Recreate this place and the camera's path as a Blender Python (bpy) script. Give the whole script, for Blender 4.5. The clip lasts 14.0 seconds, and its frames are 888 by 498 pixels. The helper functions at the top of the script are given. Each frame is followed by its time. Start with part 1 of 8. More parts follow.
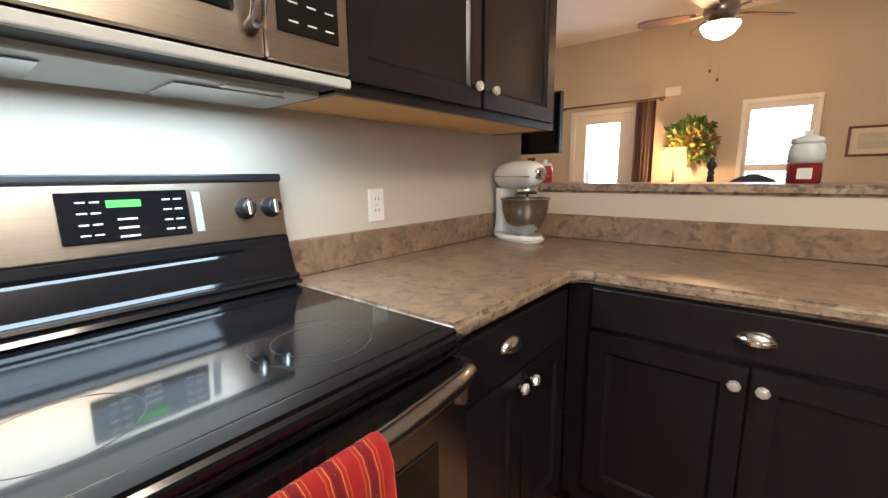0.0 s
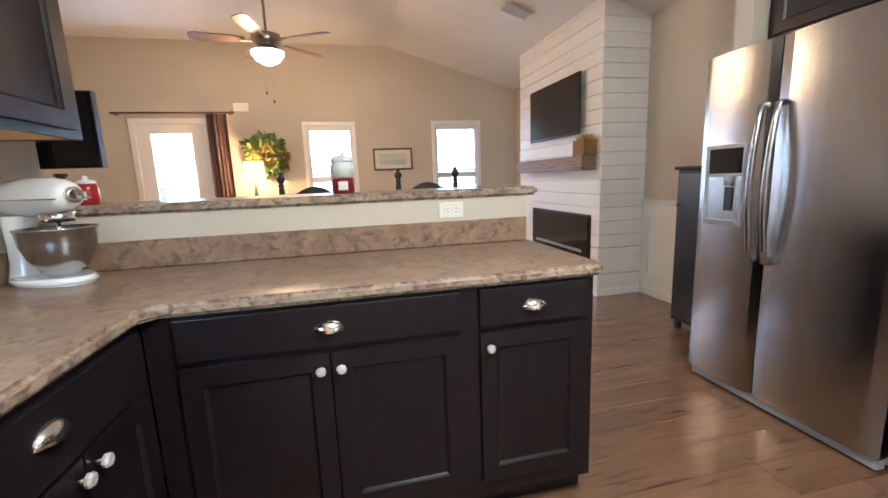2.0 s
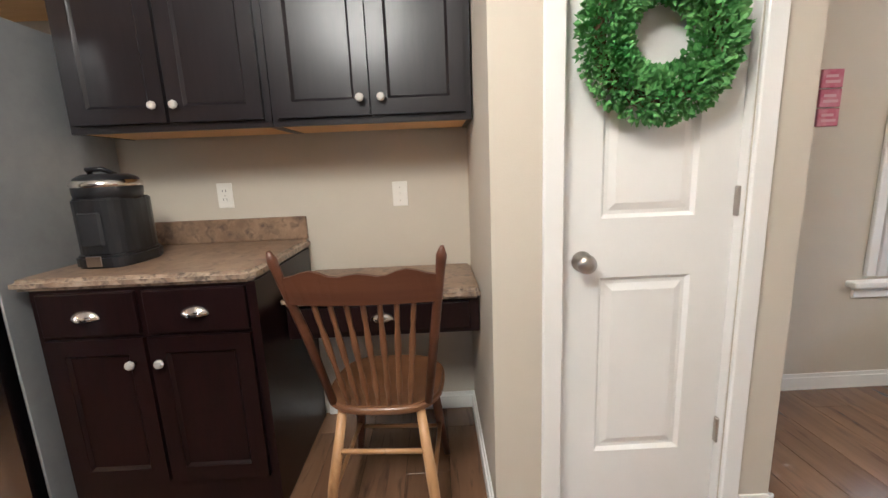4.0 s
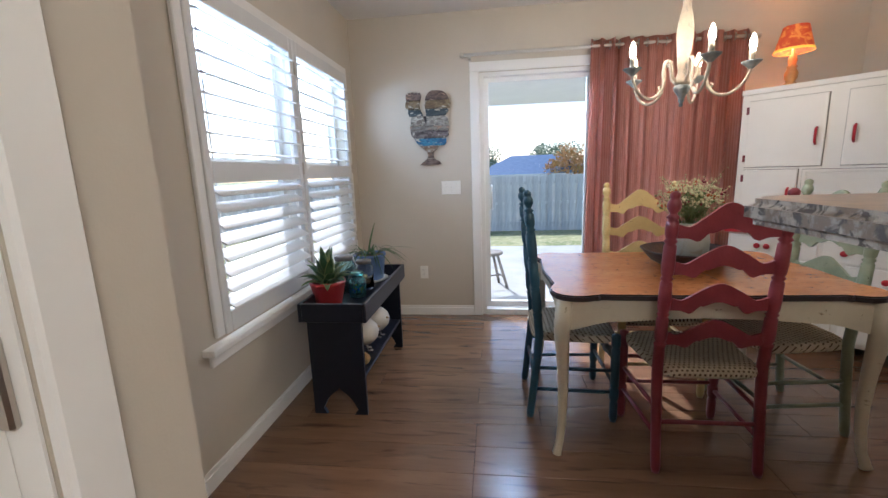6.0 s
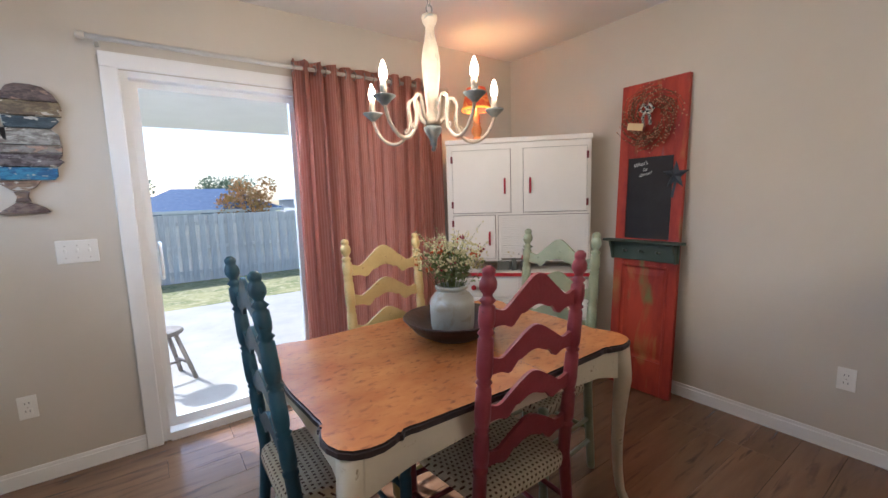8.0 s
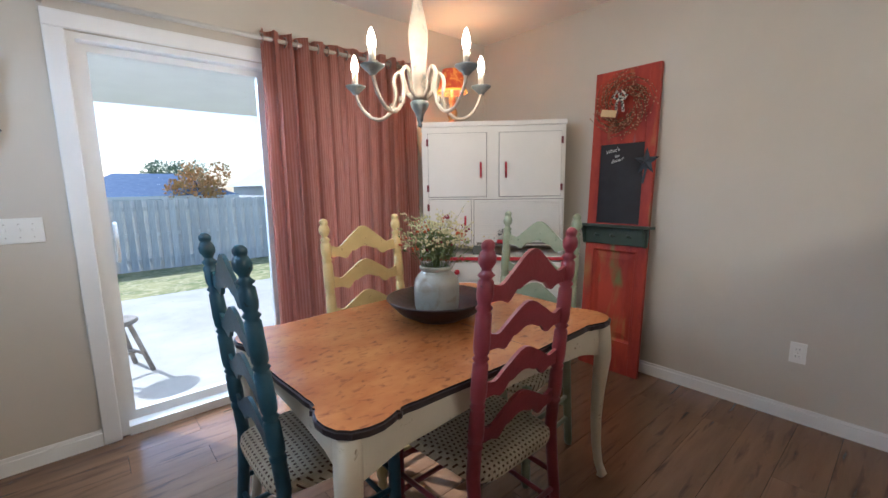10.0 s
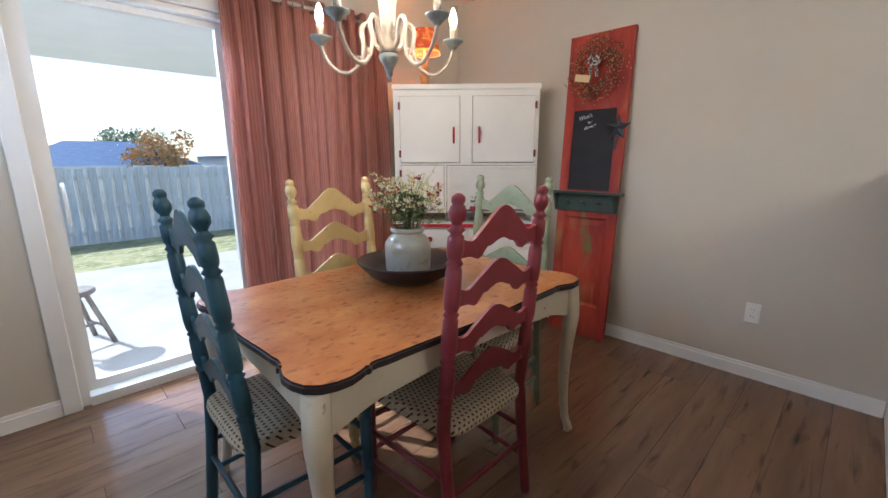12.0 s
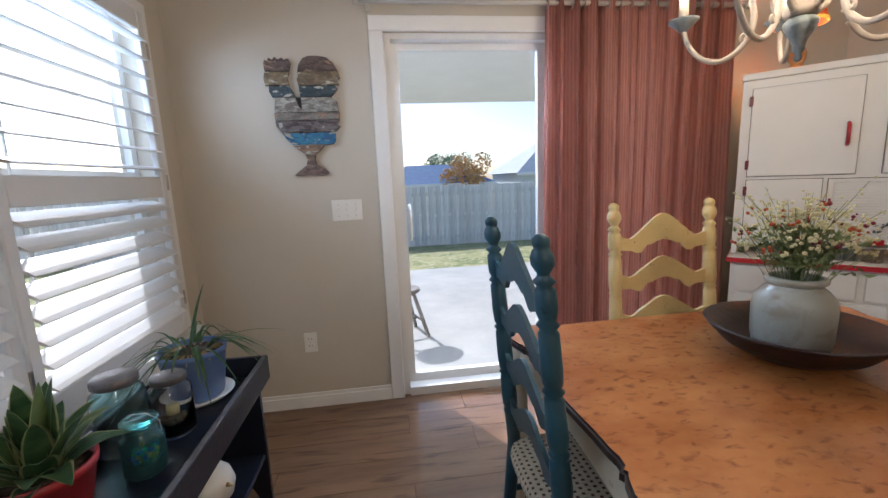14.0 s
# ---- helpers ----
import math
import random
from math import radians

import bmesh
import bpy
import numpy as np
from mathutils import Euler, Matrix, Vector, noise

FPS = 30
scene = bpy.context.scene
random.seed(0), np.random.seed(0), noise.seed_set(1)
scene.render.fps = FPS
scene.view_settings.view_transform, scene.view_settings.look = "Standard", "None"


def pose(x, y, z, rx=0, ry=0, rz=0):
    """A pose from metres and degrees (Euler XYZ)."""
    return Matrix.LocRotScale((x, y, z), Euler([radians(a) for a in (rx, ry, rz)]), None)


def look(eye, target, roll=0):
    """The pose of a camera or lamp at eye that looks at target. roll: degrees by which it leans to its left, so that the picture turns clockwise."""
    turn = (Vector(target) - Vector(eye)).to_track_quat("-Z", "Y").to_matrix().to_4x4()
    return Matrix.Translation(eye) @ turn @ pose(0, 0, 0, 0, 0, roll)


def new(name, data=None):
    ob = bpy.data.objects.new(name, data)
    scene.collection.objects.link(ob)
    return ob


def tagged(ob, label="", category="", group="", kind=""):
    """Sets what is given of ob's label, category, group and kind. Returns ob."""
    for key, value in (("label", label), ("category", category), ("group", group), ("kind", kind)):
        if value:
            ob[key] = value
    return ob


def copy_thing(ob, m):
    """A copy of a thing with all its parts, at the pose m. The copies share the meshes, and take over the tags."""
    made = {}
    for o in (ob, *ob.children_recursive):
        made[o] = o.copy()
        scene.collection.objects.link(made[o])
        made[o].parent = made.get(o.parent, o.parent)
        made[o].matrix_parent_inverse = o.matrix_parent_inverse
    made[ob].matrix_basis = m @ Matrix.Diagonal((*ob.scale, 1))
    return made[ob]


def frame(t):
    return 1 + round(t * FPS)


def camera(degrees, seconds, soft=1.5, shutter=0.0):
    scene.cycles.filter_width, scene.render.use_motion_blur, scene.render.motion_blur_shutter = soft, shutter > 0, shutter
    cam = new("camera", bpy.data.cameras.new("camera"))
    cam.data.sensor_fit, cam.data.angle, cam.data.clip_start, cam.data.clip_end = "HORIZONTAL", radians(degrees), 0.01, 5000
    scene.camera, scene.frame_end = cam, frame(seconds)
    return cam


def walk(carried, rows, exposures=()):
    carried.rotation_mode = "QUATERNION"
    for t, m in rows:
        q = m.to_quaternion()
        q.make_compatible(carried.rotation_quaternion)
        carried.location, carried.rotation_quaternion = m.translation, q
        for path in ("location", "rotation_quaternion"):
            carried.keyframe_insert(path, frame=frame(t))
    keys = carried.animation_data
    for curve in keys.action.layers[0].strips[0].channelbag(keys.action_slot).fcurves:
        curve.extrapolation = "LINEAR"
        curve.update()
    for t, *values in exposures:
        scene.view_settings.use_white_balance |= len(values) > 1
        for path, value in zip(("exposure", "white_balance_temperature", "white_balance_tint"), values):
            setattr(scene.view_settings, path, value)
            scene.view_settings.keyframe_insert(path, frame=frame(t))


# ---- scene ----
cam = camera(94.2, 14.0)
PATH = [
    (0, (0.791, 1.69, 1.21), (2.035, 0.164, 0.86), -0.6),
    (0.5, (0.814, 1.654, 1.227), (1.507, -0.186, 0.862), -0.8),
    (1, (0.786, 1.643, 1.225), (0.989, -0.311, 0.851), -1.4),
    (1.5, (0.748, 1.647, 1.22), (0.577, -0.314, 0.867), -1.6),
    (2, (0.723, 1.66, 1.222), (0.284, -0.261, 0.883), -2.2),
    (2.5, (0.669, 1.677, 1.221), (-0.095, -0.143, 0.897), -2.4),
    (3, (0.505, 1.733, 1.215), (-0.846, 0.29, 0.91), -1.9),
    (3.5, (0.256, 1.868, 1.212), (-1.568, 1.111, 0.895), -1.7),
    (4, (0.026, 2.035, 1.209), (-1.938, 2.069, 0.829), -2.4),
    (4.2, (-0.066, 2.066, 1.207), (-1.986, 2.453, 0.806), -2.6),
    (6.3, (-0.790, 2.782, 1.254), (-0.739, 4.749, 0.898), -2.0),
    (6.5, (-0.796, 2.875, 1.255), (-0.566, 4.831, 0.908), -2.0),
    (7, (-0.767, 3.135, 1.291), (-0.118, 5.001, 0.982), -2.0),
    (7.5, (-0.780, 3.326, 1.327), (0.219, 5.036, 1.045), -1.9),
    (7.7, (-0.795, 3.390, 1.340), (0.288, 5.051, 1.081), -1.9),
    (9.8, (-0.872, 3.517, 1.303), (0.410, 5.024, 1.012), -1.0),
    (10, (-0.877, 3.515, 1.295), (0.416, 5.011, 0.992), -0.9),
    (10.5, (-0.886, 3.510, 1.273), (0.434, 4.967, 0.902), -0.7),
    (11, (-0.883, 3.507, 1.255), (0.479, 4.913, 0.844), -0.4),
    (11.5, (-0.868, 3.511, 1.244), (0.524, 4.882, 0.816), -0.2),
    (12, (-0.861, 3.515, 1.243), (0.506, 4.911, 0.814), -0.3),
    (12.5, (-0.882, 3.557, 1.242), (0.330, 5.094, 0.829), -0.9),
    (13, (-0.937, 3.628, 1.249), (0.005, 5.345, 0.844), -1.7),
    (13.5, (-0.926, 3.748, 1.263), (-0.364, 5.628, 0.876), -2.7),
    (14, (-0.885, 3.859, 1.270), (-0.634, 5.814, 0.935), -2.4),
]
walk(cam, [(t, look(eye, target, roll)) for t, eye, target, roll in PATH],
     [(0, 1.2, 5750, 12), (0.5, 1.5, 5050, 9), (1.2, 1.65, 4750, 7), (2.0, 1.62, 4900, 8), (2.5, 1.7, 5000, 9), (3.0, 1.72, 4980, 7), (4.2, 1.45, 5150, 11), (6.3, 0.74, 5200, 12), (7.2, 0.82, 5350, 15), (10.0, 0.8, 5050, 10), (11.5, 0.86, 5150, 11), (12.5, 0.9, 5150, 10), (13.5, 0.7, 5350, 12), (14.0, 0.5, 5400, 13)])

# ---- light ----
SUN_DIR = Vector((-0.5, 0.86, 0)).normalized()
SUN_ELEV = radians(36)
world = bpy.data.worlds.new("world")
scene.world = world
world.use_nodes = True
_nt = world.node_tree
_nt.nodes.clear()
_sky = _nt.nodes.new("ShaderNodeTexSky")
_sky.sky_type = "NISHITA"
_sky.sun_disc = False
_sky.sun_elevation = SUN_ELEV
_sky.sun_rotation = math.atan2(SUN_DIR.x, SUN_DIR.y)
_sky.air_density, _sky.dust_density, _sky.ozone_density = 1.0, 1.5, 1.0
_bg = _nt.nodes.new("ShaderNodeBackground")
_bg.inputs[1].default_value = 0.14
_out = _nt.nodes.new("ShaderNodeOutputWorld")
_nt.links.new(_sky.outputs[0], _bg.inputs[0])
_nt.links.new(_bg.outputs[0], _out.inputs[0])


def lamp(name, kind, energy, color, m, **kw):
    d = bpy.data.lights.new(name, kind)
    d.energy, d.color = energy, color
    for k, v in kw.items():
        if k == "size":
            d.size = v
        elif k == "size_y":
            d.shape, d.size_y = "RECTANGLE", v
        elif k == "radius":
            d.shadow_soft_size = v
        elif k == "angle":
            d.angle = v
    ob = new(name, d)
    ob.matrix_world = m
    return ob


_sd = Vector((SUN_DIR.x * math.cos(SUN_ELEV), SUN_DIR.y * math.cos(SUN_ELEV), math.sin(SUN_ELEV)))
lamp("sun", "SUN", 4.0, (1.0, 0.93, 0.82), look(_sd * 20, (0, 0, 0)), angle=radians(0.5))
# light of the sky through the openings
lamp("window_light_west", "AREA", 9.5, (0.72, 0.86, 1.0), look((-2.20, 5.07, 1.88), (0.4, 5.07, 0.9)), size=1.7, size_y=0.26)
lamp("window_light_door", "AREA", 16, (0.66, 0.83, 1.0), look((-0.40, 6.44, 2.14), (-0.3, 4.9, 0.7)), size=0.86, size_y=0.24)
lamp("window_light_south_a", "AREA", 7, (0.8, 0.9, 1.0), look((0.9, -5.3, 1.4), (0.9, 0, 1.0)), size=0.7, size_y=1.3)
lamp("window_light_south_b", "AREA", 7, (0.8, 0.9, 1.0), look((-1.1, -5.3, 1.4), (-1.1, 0, 1.0)), size=0.7, size_y=1.3)
lamp("window_light_south_c", "AREA", 7, (0.8, 0.9, 1.0), look((3.08, -5.3, 1.3), (3.0, 0, 1.0)), size=0.5, size_y=1.5)
# ceiling lamps
KITCHEN_LAMPS = [((0.1, 1.55, 2.33), 56)]
for p, e in KITCHEN_LAMPS:
    lamp("kitchen_ceiling_lamp_light", "POINT", e, (1.0, 0.84, 0.61), pose(*p), radius=0.32)
lamp("hood_light", "AREA", 3.8, (0.80, 0.96, 1.0), pose(1.66, 1.47, 1.378), size=0.24, size_y=0.68)
lamp("fan_light", "POINT", 34, (1.0, 0.55, 0.24), pose(1.36, -2.85, 2.41), radius=0.1)
lamp("table_lamp_light", "POINT", 17, (1.0, 0.52, 0.2), pose(1.97, -4.72, 1.46), radius=0.06)
for k in range(5):
    lamp("chandelier_light", "POINT", 3.1, (1.0, 0.78, 0.52), pose(0.128 + 0.262 * math.cos(radians(53 + 72 * k)), 4.806 + 0.262 * math.sin(radians(53 + 72 * k)), 1.78), radius=0.018)
lamp("dresser_lamp_light", "POINT", 5, (1.0, 0.50, 0.16), pose(1.20, 5.86, 2.05), radius=0.04)


# ---- materials ----
def mat(name, color, rough=0.5, metal=0.0, color2=None, scale=8.0, bump=0.0, bscale=60.0, stretch=(1, 1, 1), rand=0.0,
        trans=0.0, ior=1.45, emit=None, estr=0.0, coat=0.0, detail=6.0, sharp=0.0, rough2=None, alpha=None):
    m = bpy.data.materials.new(name)
    m.use_nodes = True
    nt = m.node_tree
    b = nt.nodes["Principled BSDF"]
    b.inputs["Base Color"].default_value = (*color, 1)
    b.inputs["Roughness"].default_value = rough
    b.inputs["Metallic"].default_value = metal
    b.inputs["IOR"].default_value = ior
    b.inputs["Coat Weight"].default_value = coat
    b.inputs["Coat Roughness"].default_value = 0.12
    if trans:
        b.inputs["Transmission Weight"].default_value = trans
    if emit:
        b.inputs["Emission Color"].default_value = (*emit, 1)
        b.inputs["Emission Strength"].default_value = estr
    tc = nt.nodes.new("ShaderNodeTexCoord")
    mp = nt.nodes.new("ShaderNodeMapping")
    mp.inputs["Scale"].default_value = stretch
    nt.links.new(tc.outputs["Object"], mp.inputs[0])
    src = None
    if color2 is not None:
        n = nt.nodes.new("ShaderNodeTexNoise")
        n.inputs["Scale"].default_value = scale
        n.inputs["Detail"].default_value = detail
        n.inputs["Roughness"].default_value = 0.62
        nt.links.new(mp.outputs[0], n.inputs["Vector"])
        r = nt.nodes.new("ShaderNodeValToRGB")
        r.color_ramp.elements[0].position = 0.34 + sharp * 0.12
        r.color_ramp.elements[1].position = 0.66 - sharp * 0.12
        r.color_ramp.elements[0].color = (*color, 1)
        r.color_ramp.elements[1].color = (*color2, 1)
        nt.links.new(n.outputs["Fac"], r.inputs[0])
        src = r.outputs[0]
        if rough2 is not None:
            mr = nt.nodes.new("ShaderNodeMapRange")
            mr.inputs["To Min"].default_value, mr.inputs["To Max"].default_value = rough, rough2
            nt.links.new(n.outputs["Fac"], mr.inputs[0])
            nt.links.new(mr.outputs[0], b.inputs["Roughness"])
    if rand:
        oi = nt.nodes.new("ShaderNodeObjectInfo")
        hs = nt.nodes.new("ShaderNodeHueSaturation")
        mr2 = nt.nodes.new("ShaderNodeMapRange")
        mr2.inputs["To Min"].default_value, mr2.inputs["To Max"].default_value = 1 - rand, 1 + rand
        nt.links.new(oi.outputs["Random"], mr2.inputs[0])
        nt.links.new(mr2.outputs[0], hs.inputs["Value"])
        if src:
            nt.links.new(src, hs.inputs["Color"])
        else:
            hs.inputs["Color"].default_value = (*color, 1)
        src = hs.outputs[0]
    if src:
        nt.links.new(src, b.inputs["Base Color"])
    if bump:
        n2 = nt.nodes.new("ShaderNodeTexNoise")
        n2.inputs["Scale"].default_value = bscale
        n2.inputs["Detail"].default_value = 4
        nt.links.new(mp.outputs[0], n2.inputs["Vector"])
        bp = nt.nodes.new("ShaderNodeBump")
        bp.inputs["Strength"].default_value = bump
        bp.inputs["Distance"].default_value = 0.01
        nt.links.new(n2.outputs["Fac"], bp.inputs["Height"])
        nt.links.new(bp.outputs[0], b.inputs["Normal"])
    return m


def layered(name, c1, c2, c3, s1, s2, rough=0.4, bump=0.1, thresh=(0.45, 0.6), thresh2=(0.5, 0.62), stretch=(1, 1, 1), rand=0.0, coat=0.0, detail=8.0):
    """Two noises of different scale laid over a base colour."""
    m = mat(name, c1, rough, 0, c2, s1, bump, s2 * 2, stretch, 0, coat=coat, detail=detail)
    nt = m.node_tree
    b = nt.nodes["Principled BSDF"]
    ramp = [n for n in nt.nodes if n.type == "VALTORGB"][0]
    ramp.color_ramp.elements[0].position, ramp.color_ramp.elements[1].position = thresh
    mp = [n for n in nt.nodes if n.type == "MAPPING"][0]
    n3 = nt.nodes.new("ShaderNodeTexNoise")
    n3.inputs["Scale"].default_value = s2
    n3.inputs["Detail"].default_value = detail
    n3.inputs["Distortion"].default_value = 0.6
    nt.links.new(mp.outputs[0], n3.inputs["Vector"])
    r3 = nt.nodes.new("ShaderNodeValToRGB")
    r3.color_ramp.elements[0].position, r3.color_ramp.elements[1].position = thresh2
    r3.color_ramp.elements[0].color, r3.color_ramp.elements[1].color = (0, 0, 0, 1), (1, 1, 1, 1)
    nt.links.new(n3.outputs["Fac"], r3.inputs[0])
    mx = nt.nodes.new("ShaderNodeMix")
    mx.data_type = "RGBA"
    nt.links.new(r3.outputs[0], mx.inputs["Factor"])
    nt.links.new(ramp.outputs[0], mx.inputs[6])
    mx.inputs[7].default_value = (*c3, 1)
    out = mx.outputs[2]
    if rand:
        oi = nt.nodes.new("ShaderNodeObjectInfo")
        hs = nt.nodes.new("ShaderNodeHueSaturation")
        mr2 = nt.nodes.new("ShaderNodeMapRange")
        mr2.inputs["To Min"].default_value, mr2.inputs["To Max"].default_value = 1 - rand, 1 + rand
        nt.links.new(oi.outputs["Random"], mr2.inputs[0])
        nt.links.new(mr2.outputs[0], hs.inputs["Value"])
        nt.links.new(out, hs.inputs["Color"])
        out = hs.outputs[0]
    nt.links.new(out, b.inputs["Base Color"])
    return m


M = {}
M["wall"] = mat("wall_paint", (0.56, 0.508, 0.422), 0.75, 0, (0.53, 0.480, 0.398), 1.6, 0.06, 220)
M["ceiling"] = mat("ceiling_paint", (0.74, 0.72, 0.69), 0.9, 0, (0.71, 0.69, 0.66), 2.0, 0.12, 150)
M["white"] = mat("white_trim_paint", (0.80, 0.79, 0.76), 0.38, 0, (0.76, 0.75, 0.72), 3.0, 0.03, 90)
M["shutter"] = mat("white_shutter_paint", (0.70, 0.70, 0.69), 0.38, 0, (0.66, 0.66, 0.655), 4.0)
M["shiplap"] = mat("white_shiplap_paint", (0.77, 0.75, 0.71), 0.5, 0, (0.73, 0.71, 0.67), 3.0, 0.05, 60, (1, 1, 1), 0.03)
M["espresso"] = mat("espresso_cabinet_wood", (0.0085, 0.0066, 0.0086), 0.30, 0, (0.0135, 0.0102, 0.0124), 9.0, 0.04, 120, (6, 6, 0.7), coat=0.08, ior=1.42)
M["cherry"] = mat("dark_cherry_cabinet_wood", (0.0065, 0.0028, 0.0032), 0.32, 0, (0.013, 0.0045, 0.0048), 9.0, 0.04, 120, (6, 6, 0.7), coat=0.08, ior=1.34)
M["maple"] = mat("raw_maple_underside", (0.78, 0.48, 0.20), 0.55, 0, (0.70, 0.41, 0.16), 5.0, 0.03, 80, (1, 6, 6))
M["laminate"] = layered("stone_look_laminate", (0.20, 0.128, 0.084), (0.33, 0.225, 0.145), (0.125, 0.084, 0.062), 13, 26, 0.30, 0.02, (0.34, 0.64), (0.48, 0.68), coat=0.08)
M["granite_edge"] = layered("speckled_laminate_edge", (0.24, 0.18, 0.13), (0.55, 0.50, 0.43), (0.075, 0.06, 0.05), 30, 46, 0.28, 0.02, (0.42, 0.56), (0.52, 0.60), coat=0.1)
M["laminate_edge"] = layered("stone_look_laminate_edge", (0.22, 0.155, 0.11), (0.38, 0.30, 0.22), (0.12, 0.09, 0.07), 20, 34, 0.28, 0.02, (0.38, 0.58), (0.5, 0.64), coat=0.1)
M["steel"] = mat("brushed_stainless_steel", (0.49, 0.495, 0.50), 0.15, 1.0, (0.43, 0.435, 0.44), 5.0, 0.06, 30, (1, 1, 60), rough2=0.21)
M["steel_warm"] = mat("stainless_steel_fascia", (0.50, 0.43, 0.35), 0.3, 1.0, (0.45, 0.385, 0.315), 4.0, 0.04, 30, (1, 1, 60))
M["fridge_side"] = mat("grey_textured_steel_side", (0.36, 0.37, 0.38), 0.42, 0.5, (0.33, 0.34, 0.35), 20, 0.1, 300)
M["chrome"] = mat("polished_nickel", (0.78, 0.76, 0.72), 0.14, 1.0)
M["nickel"] = mat("satin_nickel", (0.50, 0.46, 0.41), 0.28, 1.0)
M["blackglass"] = mat("black_ceramic_glass", (0.006, 0.006, 0.007), 0.05, 0, coat=0.5)
M["blackplastic"] = mat("black_plastic", (0.012, 0.012, 0.014), 0.28, 0, (0.018, 0.018, 0.02), 12)
M["blackmatte"] = mat("matt_black", (0.015, 0.015, 0.017), 0.6, 0, (0.022, 0.022, 0.025), 10)
M["enamel_black"] = mat("glossy_black_enamel", (0.006, 0.006, 0.007), 0.09, 0, coat=0.3)
M["hoodgrey"] = mat("pale_grey_painted_steel", (0.55, 0.58, 0.58), 0.35, 0, (0.50, 0.53, 0.53), 10)
M["greyplastic"] = mat("grey_plastic", (0.32, 0.34, 0.35), 0.4, 0, (0.30, 0.32, 0.33), 10)
M["burner"] = mat("printed_burner_ring", (0.05, 0.05, 0.055), 0.25)
M["print"] = mat("white_print", (0.62, 0.62, 0.62), 0.5)
M["green_led"] = mat("green_display", (0.02, 0.1, 0.02), 0.4, emit=(0.15, 0.9, 0.12), estr=0.6)
M["whiteplastic"] = mat("white_plastic", (0.78, 0.77, 0.73), 0.3, 0, (0.75, 0.74, 0.70), 8)
M["enamel"] = mat("white_enamel", (0.80, 0.80, 0.78), 0.12, 0, coat=0.6)
M["clearglass"] = mat("clear_glass", (0.95, 0.97, 0.97), 0.02, trans=1.0)
M["aquaglass"] = mat("aqua_jar_glass", (0.66, 0.90, 0.90), 0.04, trans=0.97)
M["tealglass"] = mat("teal_jar_glass", (0.30, 0.72, 0.76), 0.04, trans=0.94)
M["pane"] = mat("window_pane_glass", (1, 1, 1), 0.0, trans=1.0, ior=1.05)
M["zinc"] = mat("weathered_zinc_lid", (0.22, 0.21, 0.20), 0.5, 0.7, (0.13, 0.12, 0.12), 20, 0.2, 80)
M["outside_dark"] = mat("dark_gap", (0.01, 0.01, 0.01), 0.9)


# ---- building helpers ----
def bx(bm, x0, x1, y0, y1, z0, z1, mi=0):
    v = [bm.verts.new(p) for p in ((x0, y0, z0), (x1, y0, z0), (x1, y1, z0), (x0, y1, z0), (x0, y0, z1), (x1, y0, z1), (x1, y1, z1), (x0, y1, z1))]
    for f in ((0, 3, 2, 1), (4, 5, 6, 7), (0, 1, 5, 4), (1, 2, 6, 5), (2, 3, 7, 6), (3, 0, 4, 7)):
        bm.faces.new([v[i] for i in f]).material_index = mi
    return v


def box(x0, x1, y0, y1, z0, z1, bevel=0.0, seg=1):
    bm = bmesh.new()
    bx(bm, x0, x1, y0, y1, z0, z1)
    if bevel:
        bmesh.ops.bevel(bm, geom=bm.edges[:], offset=bevel, segments=seg, affect="EDGES", profile=0.6)
    return bm


def boxes(*bs, bevel=0.0):
    bm = bmesh.new()
    for b in bs:
        bx(bm, *b)
    if bevel:
        bmesh.ops.bevel(bm, geom=bm.edges[:], offset=bevel, segments=1, affect="EDGES")
    return bm


def lathe(profile, n=24, center=(0, 0), cap=True):
    """Turned shape from (radius, z) pairs, bottom to top."""
    bm = bmesh.new()
    rings = []
    for r, z in profile:
        rings.append([bm.verts.new((center[0] + r * math.cos(2 * math.pi * i / n), center[1] + r * math.sin(2 * math.pi * i / n), z)) for i in range(n)])
    for a, b in zip(rings, rings[1:]):
        for i in range(n):
            bm.faces.new((a[i], a[(i + 1) % n], b[(i + 1) % n], b[i])).smooth = True
    if cap:
        if profile[0][0] > 1e-5:
            bm.faces.new(rings[0][::-1])
        if profile[-1][0] > 1e-5:
            bm.faces.new(rings[-1])
    bmesh.ops.remove_doubles(bm, verts=bm.verts[:], dist=1e-6)
    return bm


